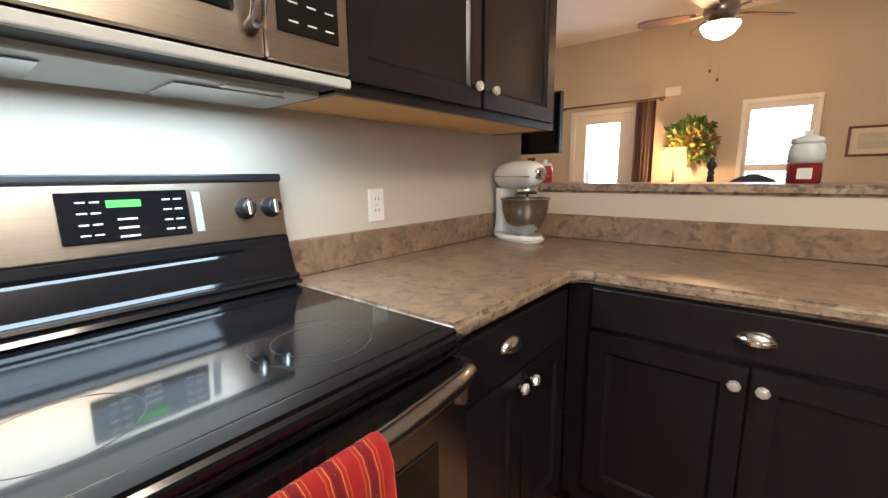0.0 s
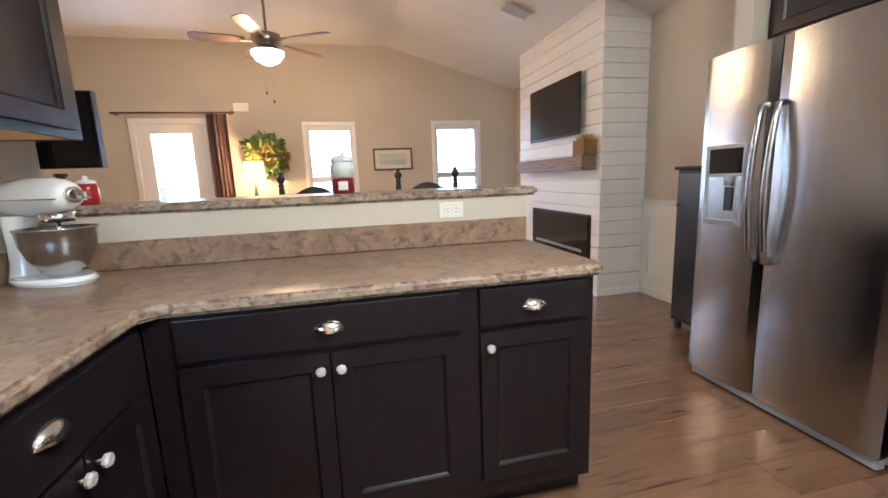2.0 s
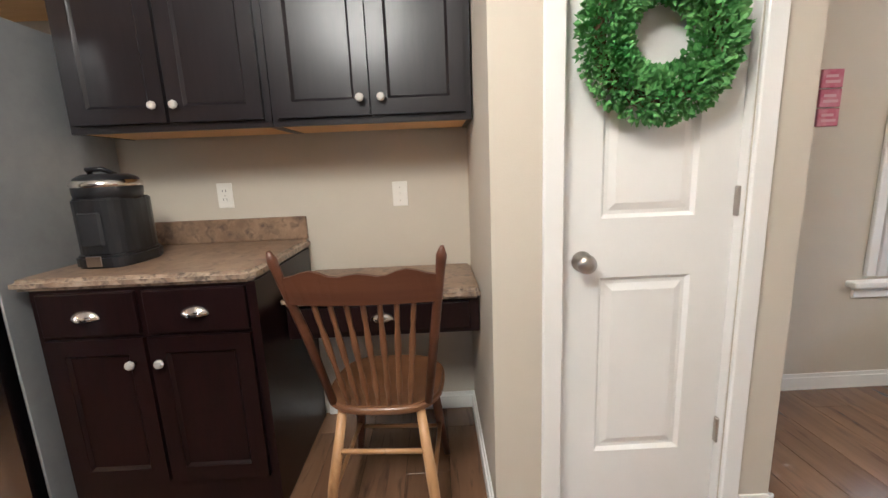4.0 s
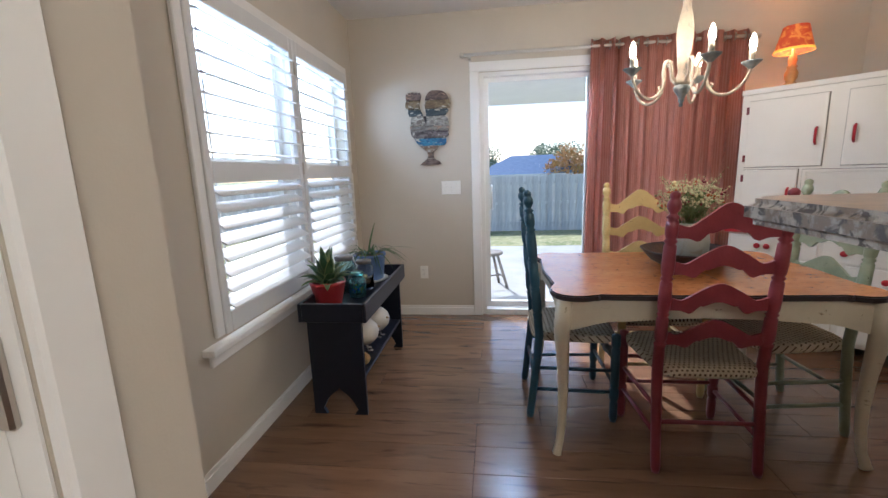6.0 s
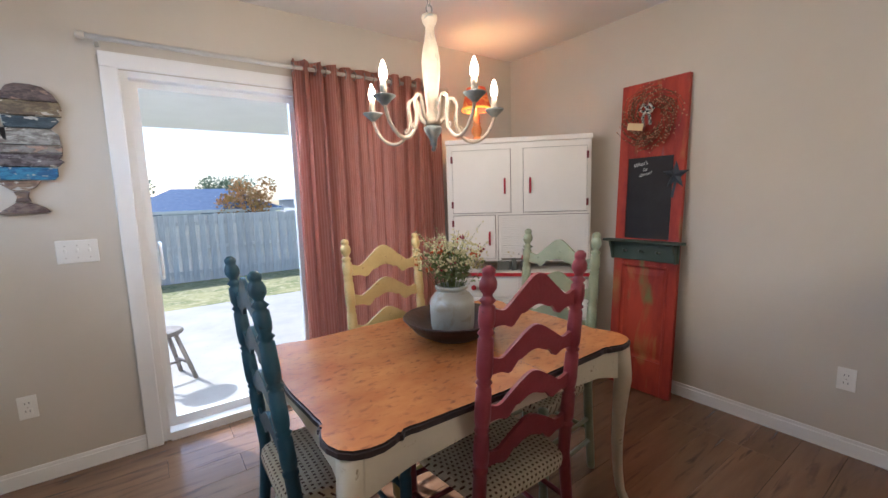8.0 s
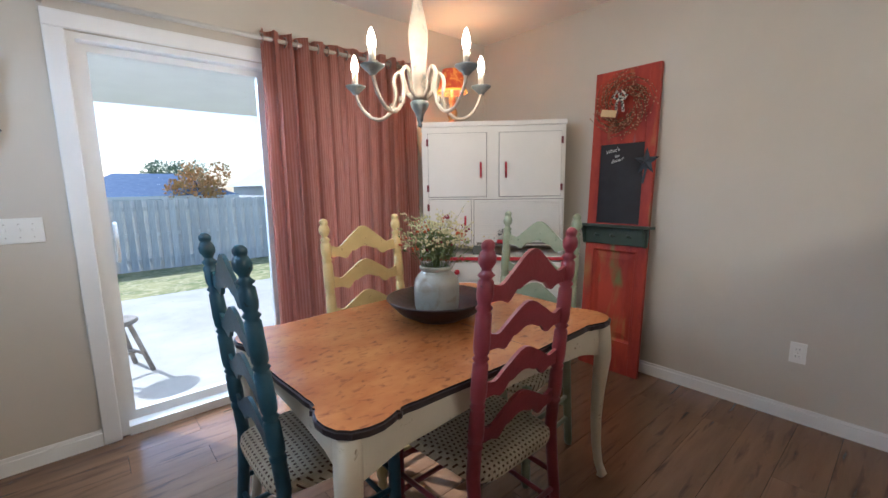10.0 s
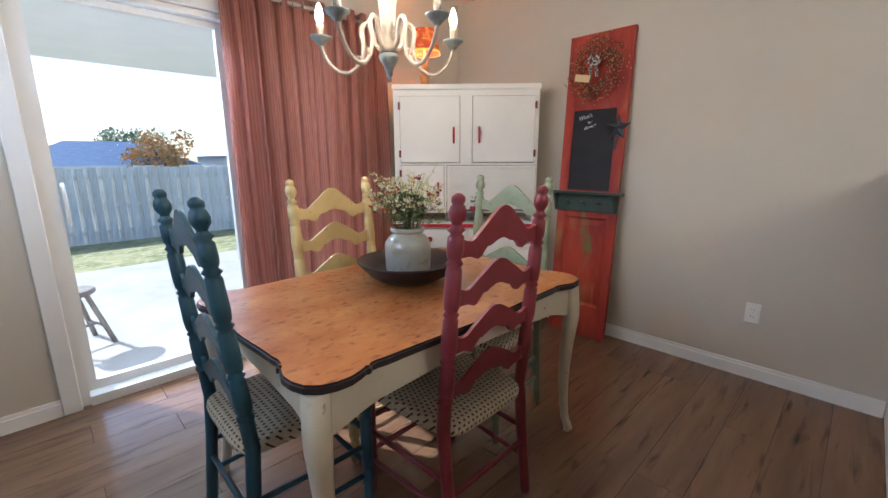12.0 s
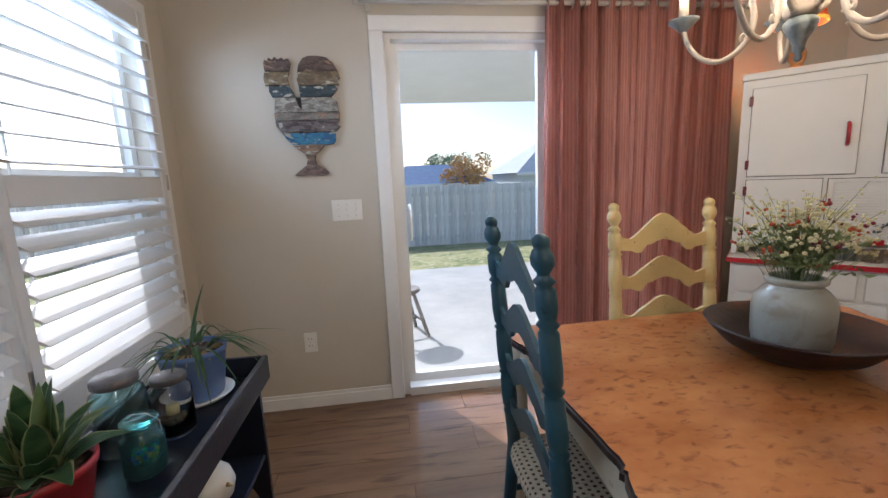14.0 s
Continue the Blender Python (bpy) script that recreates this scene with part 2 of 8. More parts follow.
def tube(points, radius, n=10, closed=False, bm=None):
    """A rod along a line of points; radius a number or a list."""
    bm = bm or bmesh.new()
    pts = [Vector(p) for p in points]
    k = len(pts)
    rad = radius if isinstance(radius, (list, tuple)) else [radius] * k
    rings = []
    up = Vector((0, 0, 1))
    prev = None
    for i, p in enumerate(pts):
        if closed:
            d = (pts[(i + 1) % k] - pts[i - 1]).normalized()
        else:
            d = (pts[min(i + 1, k - 1)] - pts[max(i - 1, 0)]).normalized()
        if prev is None:
            a = d.cross(up if abs(d.z) < 0.9 else Vector((1, 0, 0))).normalized()
        else:
            a = (prev - d * prev.dot(d)).normalized()
        prev = a
        b = d.cross(a)
        rings.append([bm.verts.new(p + (a * math.cos(2 * math.pi * j / n) + b * math.sin(2 * math.pi * j / n)) * rad[i]) for j in range(n)])
    pairs = list(zip(rings, rings[1:])) + ([(rings[-1], rings[0])] if closed else [])
    for r0, r1 in pairs:
        for j in range(n):
            bm.faces.new((r0[j], r0[(j + 1) % n], r1[(j + 1) % n], r1[j])).smooth = True
    if not closed:
        bm.faces.new(rings[0][::-1])
        bm.faces.new(rings[-1])
    return bm


def ring_frame(x0, x1, z0, z1, st, bot, top, y0, y1, bevel=0.003):
    """One closed frame of stiles and rails."""
    bm = bmesh.new()
    out = ((x0, z0), (x1, z0), (x1, z1), (x0, z1))
    inn = ((x0 + st, z0 + bot), (x1 - st, z0 + bot), (x1 - st, z1 - top), (x0 + st, z1 - top))
    v = {(k, y): [bm.verts.new((p[0], y, p[1])) for p in pts] for k, pts in (("o", out), ("i", inn)) for y in (y0, y1)}
    for i in range(4):
        j = (i + 1) % 4
        bm.faces.new((v["o", y0][i], v["o", y0][j], v["i", y0][j], v["i", y0][i]))
        bm.faces.new((v["o", y1][j], v["o", y1][i], v["i", y1][i], v["i", y1][j]))
        bm.faces.new((v["o", y0][j], v["o", y0][i], v["o", y1][i], v["o", y1][j]))
        bm.faces.new((v["i", y0][i], v["i", y0][j], v["i", y1][j], v["i", y1][i]))
    if bevel:
        es = [e for e in bm.edges if e.calc_face_angle(0) > 0.5]
        bmesh.ops.bevel(bm, geom=es, offset=bevel, segments=1, affect="EDGES")
    return bm


def slab(outline, z0, z1, bevel=0.0, seg=2):
    """A flat plate with the outline (x, y) from z0 to z1."""
    bm = bmesh.new()
    f = bm.faces.new([bm.verts.new((x, y, z0)) for x, y in outline])
    r = bmesh.ops.extrude_face_region(bm, geom=[f])
    bmesh.ops.translate(bm, verts=[g for g in r["geom"] if isinstance(g, bmesh.types.BMVert)], vec=(0, 0, z1 - z0))
    bmesh.ops.recalc_face_normals(bm, faces=bm.faces[:])
    if bevel:
        es = [e for e in bm.edges if abs(e.verts[0].co.z - e.verts[1].co.z) < 1e-6]
        bmesh.ops.bevel(bm, geom=es, offset=bevel, segments=seg, affect="EDGES")
    return bm


def upright(outline, y0, y1):
    """A plate standing up: outline in (x, z), thick from y0 to y1."""
    bm = slab(outline, 0, y1 - y0)
    bm.transform(Matrix(((1, 0, 0, 0), (0, 0, 1, y0), (0, 1, 0, 0), (0, 0, 0, 1))))
    bmesh.ops.recalc_face_normals(bm, faces=bm.faces[:])
    return bm


def part(name, bm, material, parent=None, label="", m=None, smooth=None):
    if m is not None:
        bm.transform(m)
    me = bpy.data.meshes.new(name)
    bmesh.ops.recalc_face_normals(bm, faces=bm.faces[:])
    bm.to_mesh(me)
    bm.free()
    for mm in (material if isinstance(material, (list, tuple)) else [material]):
        me.materials.append(mm)
    if smooth is not None:
        me.shade_smooth() if smooth else me.shade_flat()
    ob = new(name, me)
    if parent:
        ob.parent = parent
    if label:
        tagged(ob, label)
    return ob


def thing(name, m, label, category, group=""):
    ob = new(name)
    ob.empty_display_size = 0.1
    ob.matrix_world = m
    return tagged(ob, label, category, group)


def solid(name, bm, material, label, category, group="", m=None):
    """A thing that is one mesh."""
    ob = part(name, bm, material)
    if m is not None:
        ob.matrix_world = m
    return tagged(ob, label, category, group)


def structure(name, bm, material, label=""):
    return tagged(part(name, bm, material, None, label), kind="structure")


def wall(name, axis, a0, a1, u0, u1, z0, z1, holes=(), material=None, label=""):
    """A wall across the axis ("x" or "y") between a0 and a1, running from u0 to u1, with holes (ua, ub, za, zb)."""
    bm = bmesh.new()

    def add(ua, ub, za, zb):
        if ub - ua > 1e-4 and zb - za > 1e-4:
            if axis == "y":
                bx(bm, ua, ub, a0, a1, za, zb)
            else:
                bx(bm, a0, a1, ua, ub, za, zb)
    u = u0
    for ua, ub, za, zb in sorted(holes):
        add(u, ua, z0, z1)
        add(ua, ub, z0, za)
        add(ua, ub, zb, z1)
        u = ub
    add(u, u1, z0, z1)
    return structure(name, bm, material or M["wall"], label or "beige painted plaster wall")

# ---- large structure ----
# wall lines: kitchen and dining east 1.91, west -1.92, dining north 6.16; living room x -2.13 to 4.6, y -5.1 to -0.35
EAST, WEST, NORTH, SOUTH, LWEST, LEAST = 1.91, -1.92, 6.16, -5.1, -2.13, 4.6
CEIL = 2.49
SLIDE = (-0.86, 0.93, 0.0, 2.03)
WIN_W = (4.20, 5.94, 0.60, 2.03)
WIN_B = (0.57, 1.25, 0.62, 2.08)
WIN_C = (-1.46, -0.74, 0.62, 2.08)
DOOR_S = (2.66, 3.52, 0.0, 2.12)

structure("floor_base", box(-2.6, 4.9, -5.4, 6.3, -0.14, -0.012), M["outside_dark"])
wall("wall_north", "y", NORTH, NORTH + 0.16, WEST - 0.15, EAST + 0.12, 0, CEIL + 0.1, [SLIDE])
wall("wall_west_dining", "x", WEST - 0.15, WEST, 3.12, NORTH, 0, CEIL + 0.1, [WIN_W])
wall("wall_pantry_side", "y", 3.0, 3.12, WEST, -1.165, 0, CEIL + 0.1)
wall("wall_pantry_front", "x", -1.27, -1.165, 2.195, 3.0, 0, CEIL + 0.1, [(2.405, 2.945, 0, 2.04)])
wall("wall_desk_side", "y", 2.195, 2.30, WEST, -1.27, 0, CEIL + 0.1)
wall("wall_west_kitchen", "x", WEST - 0.15, WEST, -0.42, 3.12, 0, CEIL + 0.1)
wall("wall_fridge_side", "y", -0.42, -0.31, WEST, -1.5, 0, CEIL + 0.1)
wall("wall_east", "x", EAST, EAST + 0.12, -0.35, NORTH, 0, CEIL + 0.1)
wall("wall_living_north", "y", -0.35, -0.23, EAST + 0.12, LEAST, 0, 3.3)
wall("wall_living_west", "x", LWEST - 0.15, LWEST, SOUTH, -0.3, 0, 2.8)
wall("wall_living_east", "x", LEAST, LEAST + 0.15, SOUTH, -0.23, 0, 3.4)
wall("wall_south", "y", SOUTH - 0.16, SOUTH, LWEST - 0.15, LEAST + 0.15, 0, 3.4, [WIN_B, WIN_C, DOOR_S])
wall("wall_header", "y", -0.35, -0.23, LWEST, EAST + 0.12, CEIL + 0.1, 3.3)
wall("wall_bar", "y", -0.30, -0.19, -0.125, EAST, 0, 1.125, label="beige painted half wall under the breakfast bar")
wall("wall_bar_dining", "y", 3.16, 3.28, -0.13, EAST, 0, 1.151, label="beige painted half wall under the dining bar")
structure("ceiling", boxes((WEST - 0.15, EAST + 0.12, -0.35, NORTH + 0.16, CEIL, CEIL + 0.1)), M["ceiling"], "flat off-white ceiling")
# vaulted living room ceiling: slope up from the west wall to the ridge, then level
_bm = bmesh.new()
_p = [(LWEST - 0.15, 2.585), (-0.02, 3.24), (LEAST + 0.15, 3.24), (LEAST + 0.15, 3.36), (-0.02, 3.36), (LWEST - 0.15, 2.705)]
_a = [_bm.verts.new((x, SOUTH - 0.16, z)) for x, z in _p]
_b = [_bm.verts.new((x, -0.23, z)) for x, z in _p]
for i in range(6):
    _bm.faces.new((_a[i], _a[(i + 1) % 6], _b[(i + 1) % 6], _b[i]))
_bm.faces.new(_a), _bm.faces.new(_b[::-1])
structure("ceiling_vault", _bm, M["ceiling"], "off-white vaulted ceiling of the living room")


def baseboard(axis, at, side, u0, u1, h=0.085):
    """A moulded skirting board; side: +1 where the room lies on the larger side."""
    a0, a1, a2 = at, at + side * 0.014, at + side * 0.007
    bm = bmesh.new()
    for (p, q, z0, z1) in ((a0, a1, 0.0, h * 0.78), (a0, a2, h * 0.78, h)):
        lo, hi = min(p, q), max(p, q)
        if axis == "y":
            bx(bm, u0, u1, lo, hi, z0, z1)
        else:
            bx(bm, lo, hi, u0, u1, z0, z1)
    return structure("baseboard", bm, M["white"], "white painted moulded baseboard")


for _args in (("y", NORTH, -1, WEST + 0.015, -0.937), ("y", NORTH, -1, 1.01, EAST - 0.015), ("x", WEST, 1, 3.135, NORTH), ("x", EAST, -1, 3.3, NORTH),
              ("y", 3.12, 1, WEST + 0.015, -1.15), ("x", -1.165, 1, 2.195, 2.34), ("x", -1.165, 1, 3.006, 3.135), ("x", WEST, 1, 1.45, 2.195),
              ("y", 2.195, -1, WEST + 0.015, -1.15), ("x", LWEST, 1, -1.86, -0.45), ("y", SOUTH, 1, -1.6, 2.58), ("x", -0.125, -1, -0.30, -0.19),
              ("x", -0.13, -1, 3.16, 3.28), ("y", 3.28, 1, -0.145, EAST - 0.015), ("x", -1.64, 1, -3.75, -1.88), ("y", -1.88, 1, LWEST + 0.015, -1.626)):
    baseboard(*_args)


# casings and frames
def casing(name, axis, at, side, u0, u1, z0, z1, w=0.07, t=0.018, sill=False):
    bm = bmesh.new()
    lo, hi = (at, at + t) if side > 0 else (at - t, at)
    bs = [(u0 - w, u0, z0, z1), (u1, u1 + w, z0, z1), (u0 - w, u1 + w, z1, z1 + w)]
    for ua, ub, za, zb in bs:
        if axis == "y":
            bx(bm, ua, ub, lo, hi, za, zb)
        else:
            bx(bm, lo, hi, ua, ub, za, zb)
    bmesh.ops.bevel(bm, geom=bm.edges[:], offset=0.004, segments=1, affect="EDGES")
    return structure(name, bm, M["white"], "white painted moulded casing")


casing("trim", "y", NORTH, -1, SLIDE[0], SLIDE[1], 0, SLIDE[3], 0.075)
casing("trim", "y", SOUTH, 1, DOOR_S[0], DOOR_S[1], 0, DOOR_S[3], 0.075)
casing("trim", "y", SOUTH, 1, WIN_B[0], WIN_B[1], WIN_B[2], WIN_B[3], 0.055)
casing("trim", "y", SOUTH, 1, WIN_C[0], WIN_C[1], WIN_C[2], WIN_C[3], 0.055)
casing("trim", "x", WEST, 1, WIN_W[0], WIN_W[1], WIN_W[2], WIN_W[3], 0.05, 0.02)
casing("trim", "x", -1.165, 1, 2.405, 2.945, 0, 2.04, 0.06)

# sliding glass door
sd = tagged(new("door_1"), "white vinyl sliding glass door onto the patio", "", kind="structure")
part("door_frame", boxes((SLIDE[0], SLIDE[0] + 0.035, NORTH + 0.02, NORTH + 0.15, 0, 2.03), (SLIDE[1] - 0.035, SLIDE[1], NORTH + 0.02, NORTH + 0.15, 0, 2.03),
                         (SLIDE[0] + 0.035, SLIDE[1] - 0.035, NORTH + 0.02, NORTH + 0.15, 2.0, 2.03), (SLIDE[0] + 0.035, SLIDE[1] - 0.035, NORTH + 0.0, NORTH + 0.155, 0, 0.05)), M["white"], sd)


def sash(parent, x0, x1, y0, y1, z0, z1, st, bot, top):
    fr = part("sash_frame", ring_frame(x0, x1, z0, z1, st, bot, top, y0, y1, 0.004), M["white"], parent)
    p = part("pane", box(x0 + st - 0.002, x1 - st + 0.002, (y0 + y1) / 2 - 0.003, (y0 + y1) / 2 + 0.003, z0 + bot - 0.002, z1 - top + 0.002), M["pane"], parent)
    p.visible_shadow = False
    return fr


sash(sd, SLIDE[0] + 0.03, 0.04, NORTH + 0.08, NORTH + 0.12, 0.05, 1.998, 0.043, 0.05, 0.035)
sash(sd, 0.02, SLIDE[1] - 0.035, NORTH + 0.125, NORTH + 0.149, 0.05, 1.998, 0.06, 0.09, 0.06)
part("door_handle", tube([(-0.77, NORTH + 0.08, 0.93), (-0.77, NORTH + 0.045, 0.945), (-0.77, NORTH + 0.035, 1.0), (-0.77, NORTH + 0.035, 1.06), (-0.77, NORTH + 0.045, 1.115), (-0.77, NORTH + 0.08, 1.13)], 0.009), M["whiteplastic"], sd, "white door handle")

# pantry door: two-panel slab with recessed, moulded panels
pd = tagged(new("door_2"), "closed white moulded pantry door with raised panels", kind="structure")


def panel_door(parent, name, w, h, panels, m, material, t=0.035):
    """A slab w wide, h high with front at y=0 facing -y; panels (x0, x1, z0, z1) raised in moulded recesses."""
    bm = bmesh.new()
    xs0, xs1 = min(p[0] for p in panels), max(p[1] for p in panels)
    bx(bm, 0, xs0, 0, t, 0, h)
    bx(bm, xs1, w, 0, t, 0, h)
    z = 0
    for p in sorted(panels, key=lambda q: q[2]):
        bx(bm, xs0, xs1, 0, t, z, p[2])
        z = p[3]
    bx(bm, xs0, xs1, 0, t, z, h)
    part(name, bm, material, parent, m=m)
    for x0, x1, z0, z1 in panels:
        bm = bmesh.new()
        g = 0.022
        rings = [(0, 0.0), (g * 0.5, 0.011), (g, 0.011), (g * 2.0, 0.004)]
        loops = []
        for o, y in rings:
            loops.append([bm.verts.new(q) for q in ((x0 + o, y, z0 + o), (x1 - o, y, z0 + o), (x1 - o, y, z1 - o), (x0 + o, y, z1 - o))])
        for a, b in zip(loops, loops[1:]):
            for i in range(4):
                bm.faces.new((a[i], a[(i + 1) % 4], b[(i + 1) % 4], b[i]))
        bm.faces.new(loops[-1])
        part("door_panel", bm, material, parent, m=m)


_dm = pose(-1.20, 2.41, 0.008, 0, 0, 90)
panel_door(pd, "door_slab", 0.53, 2.03, [(0.122, 0.408, 0.245, 0.85), (0.122, 0.408, 1.035, 1.85)], _dm, M["white"])
part("door_knob", lathe([(0.03, 0), (0.032, 0.006), (0.012, 0.012), (0.011, 0.03), (0.024, 0.036), (0.03, 0.048), (0.027, 0.06), (0.01, 0.066), (0, 0.067)], 20), M["nickel"], pd, "satin nickel round knob", m=pose(-1.20, 2.475, 0.915, 0, 90, 0))
for z in (0.32, 1.08, 1.82):
    part("hinge", boxes((-1.199, -1.18, 2.932, 2.942, z - 0.045, z + 0.045), bevel=0.003), M["nickel"], pd, "satin nickel hinge")
structure("door_jamb", boxes((-1.27, -1.166, 2.406, 2.409, 0, 2.04), (-1.27, -1.166, 2.941, 2.944, 0, 2.04)), M["white"])

# south door with a long pane
ds = tagged(new("door_3"), "white entrance door with a tall bright pane", kind="structure")
sash(ds, DOOR_S[0], DOOR_S[1], SOUTH - 0.06, SOUTH - 0.02, 0.0, 2.12, 0.17, 0.28, 0.13)


# windows with their shutters
def plain_window(name, x0, x1, z0, z1, y):
    w = tagged(new(name), "white sash window with plantation shutters", kind="structure")
    sash(w, x0, x1, y - 0.12, y - 0.08, z0, (z0 + z1) / 2, 0.04, 0.05, 0.02)
    sash(w, x0, x1, y - 0.12, y - 0.08, (z0 + z1) / 2, z1, 0.04, 0.02, 0.05)
    return w


def shutter(name, axis, at, u0, u1, z0, z1, zmid, tilt_top, tilt_low, n_top, n_low, side):
    """A plantation shutter panel with two banks of blades; side: direction (+1/-1) of the room along the axis."""
    sh = thing(name, pose(0, 0, 0), "white plantation shutter panel with tilted blades", "shutter", "window shutters")
    st, t = 0.042, 0.028

    def put(bm):
        if axis == "x":
            bm.transform(Matrix(((0, side, 0, at), (1, 0, 0, 0), (0, 0, 1, 0), (0, 0, 0, 1))))
        else:
            bm.transform(Matrix(((1, 0, 0, 0), (0, side, 0, at), (0, 0, 1, 0), (0, 0, 0, 1))))
        return bm
    part("shutter_frame", put(boxes((u0, u0 + st, 0, t, z0, z1), (u1 - st, u1, 0, t, z0, z1), (u0 + st, u1 - st, 0, t, z0, z0 + 0.09),
                                    (u0 + st, u1 - st, 0, t, z1 - 0.08, z1), (u0 + st, u1 - st, 0, t, zmid - 0.045, zmid + 0.045), bevel=0.004)), M["shutter"], sh)
    for za, zb, n, tilt in ((z0 + 0.09, zmid - 0.045, n_low, tilt_low), (zmid + 0.045, z1 - 0.08, n_top, tilt_top)):
        step = (zb - za) / n
        for i in range(n):
            zc = za + (i + 0.5) * step
            bm = slab([(-0.042, -0.0015), (-0.022, -0.005), (0.022, -0.005), (0.042, -0.0015), (0.042, 0.0015), (0.022, 0.005), (-0.022, 0.005), (-0.042, 0.0015)], u0 + st + 0.002, u1 - st - 0.002)
            bm.transform(Matrix(((0, 0, 1, 0), (1, 0, 0, 0), (0, 1, 0, 0), (0, 0, 0, 1))))
            bm.transform(pose(0, 0.014, zc, tilt, 0, 0))
            part("blade", put(bm), M["shutter"], sh)
    part("tilt_rod", put(box(u0 + st + 0.10, u0 + st + 0.107, -0.040, -0.034, z0 + 0.12, z1 - 0.12)), M["shutter"], sh)
    for zh in (z0 + 0.16, zmid + 0.02, z1 - 0.16):
        part("hinge", put(boxes((u1 - 0.006, u1 + 0.006, t, t + 0.006, zh - 0.035, zh + 0.035), bevel=0.001)), M["nickel"], sh, "grey metal hinge")
    return sh


for nm, W_ in (("window_2", WIN_B), ("window_3", WIN_C)):
    plain_window(nm, W_[0], W_[1], W_[2], W_[3], SOUTH)
    shutter("window_shutter", "y", SOUTH - 0.03, W_[0], W_[1], W_[2], W_[3], 1.27, -6, -14, 8, 8, 1)
ww = tagged(new("window_1"), "wide white double window with plantation shutters and a sill", kind="structure")
for y0, y1 in ((4.20, 5.05), (5.09, 5.94)):
    for z0, z1 in ((0.60, 1.315), (1.315, 2.03)):
        x0 = WEST - 0.11
        part("sash_frame", boxes((x0, x0 + 0.03, y0, y0 + 0.04, z0, z1), (x0, x0 + 0.03, y1 - 0.04, y1, z0, z1), (x0, x0 + 0.03, y0 + 0.04, y1 - 0.04, z0, z0 + 0.04),
                                 (x0, x0 + 0.03, y0 + 0.04, y1 - 0.04, z1 - 0.035, z1)), M["white"], ww)
        _pn = part("pane", box(x0 + 0.012, x0 + 0.016, y0 + 0.038, y1 - 0.038, z0 + 0.038, z1 - 0.033), M["pane"], ww)
        _pn.visible_shadow = False
part("mullion", box(WEST - 0.12, WEST - 0.03, 5.05, 5.09, 0.6, 2.03), M["white"], ww)
part("window_sill", box(WEST - 0.01, WEST + 0.055, 4.07, 6.06, 0.548, 0.58, 0.008, 2), M["white"], ww)
part("apron", box(WEST, WEST + 0.018, 4.10, 6.03, 0.49, 0.548, 0.004), M["white"], ww)
shutter("window_shutter", "x", WEST + 0.0, 4.20, 5.065, 0.60, 2.03, 1.285, -14, -29, 8, 8, 1)
shutter("window_shutter", "x", WEST + 0.0, 5.075, 5.94, 0.60, 2.03, 1.285, -14, -29, 8, 8, 1)

# the chimney breast with boards
structure("wall_chimney_breast", box(LWEST, -1.655, -3.74, -1.895, 0, 2.90), M["shiplap"], "white shiplap chimney breast")
_cb = bpy.data.objects["wall_chimney_breast"]
for i in range(21):
    z = 0.088 + i * 0.1325
    bm = box(-1.655, -1.64, -3.75, -1.895, z, z + 0.128, 0.003)
    part("board", bm, M["shiplap"], _cb)
    bm = box(LWEST, -1.64, -1.895, -1.88, z, z + 0.128, 0.003)
    part("board", bm, M["shiplap"], _cb)
# wainscot on the wall beside the chimney breast
structure("trim", boxes((LWEST, LWEST + 0.02, -1.88, -0.45, 0.90, 0.93), (LWEST, LWEST + 0.035, -1.88, -0.45, 0.93, 0.945), bevel=0.003), M["white"], "white chair rail")
structure("wall_wainscot", boxes((LWEST, LWEST + 0.008, -1.88, -0.45, 0.085, 0.90)), M["white"], "white painted wainscot")
structure("trim", boxes((LWEST + 0.008, LWEST + 0.02, -1.80, -1.77, 0.2, 0.8), (LWEST + 0.008, LWEST + 0.02, -0.9, -0.87, 0.2, 0.8), (LWEST + 0.008, LWEST + 0.02, -1.77, -0.9, 0.2, 0.23), (LWEST + 0.008, LWEST + 0.02, -1.77, -0.9, 0.77, 0.8)), M["white"], "white wainscot frame moulding")

# outdoors
M["concrete"] = mat("patio_concrete", (0.47, 0.455, 0.42), 0.85, 0, (0.39, 0.375, 0.35), 2.5, 0.2, 120)
M["grass"] = layered("lawn", (0.15, 0.18, 0.055), (0.33, 0.31, 0.13), (0.44, 0.39, 0.22), 1.5, 8, 0.95, 0.6, (0.4, 0.6), (0.5, 0.62))
M["fence"] = mat("weathered_fence_wood", (0.76, 0.75, 0.72), 0.85, 0, (0.60, 0.59, 0.57), 6, 0.3, 60, (6, 6, 0.6), 0.12)
M["siding"] = mat("white_vinyl_soffit", (0.86, 0.86, 0.84), 0.5, 0, (0.82, 0.82, 0.80), 3)
_bm = bmesh.new()
_rows = [[_bm.verts.new((x, y, z)) for x in (-300, 300)] for y, z in ((-300, -0.2), (10.0, -0.2), (12.5, -0.38), (16.0, -0.62), (40.0, -1.4), (400, -1.4))]
for _a, _b in zip(_rows, _rows[1:]):
    _bm.faces.new((_a[0], _a[1], _b[1], _b[0]))
structure("ground", _bm, M["grass"], "mown lawn with dry patches falling away from the house")
structure("pavement", box(-3.2, 3.6, NORTH + 0.16, 10.2, -0.25, -0.12), M["concrete"], "pale concrete patio slab")
structure("ceiling_porch", boxes((-1.3, 3.6, NORTH + 0.16, 9.4, 2.25, 2.31)), M["siding"], "white porch soffit")
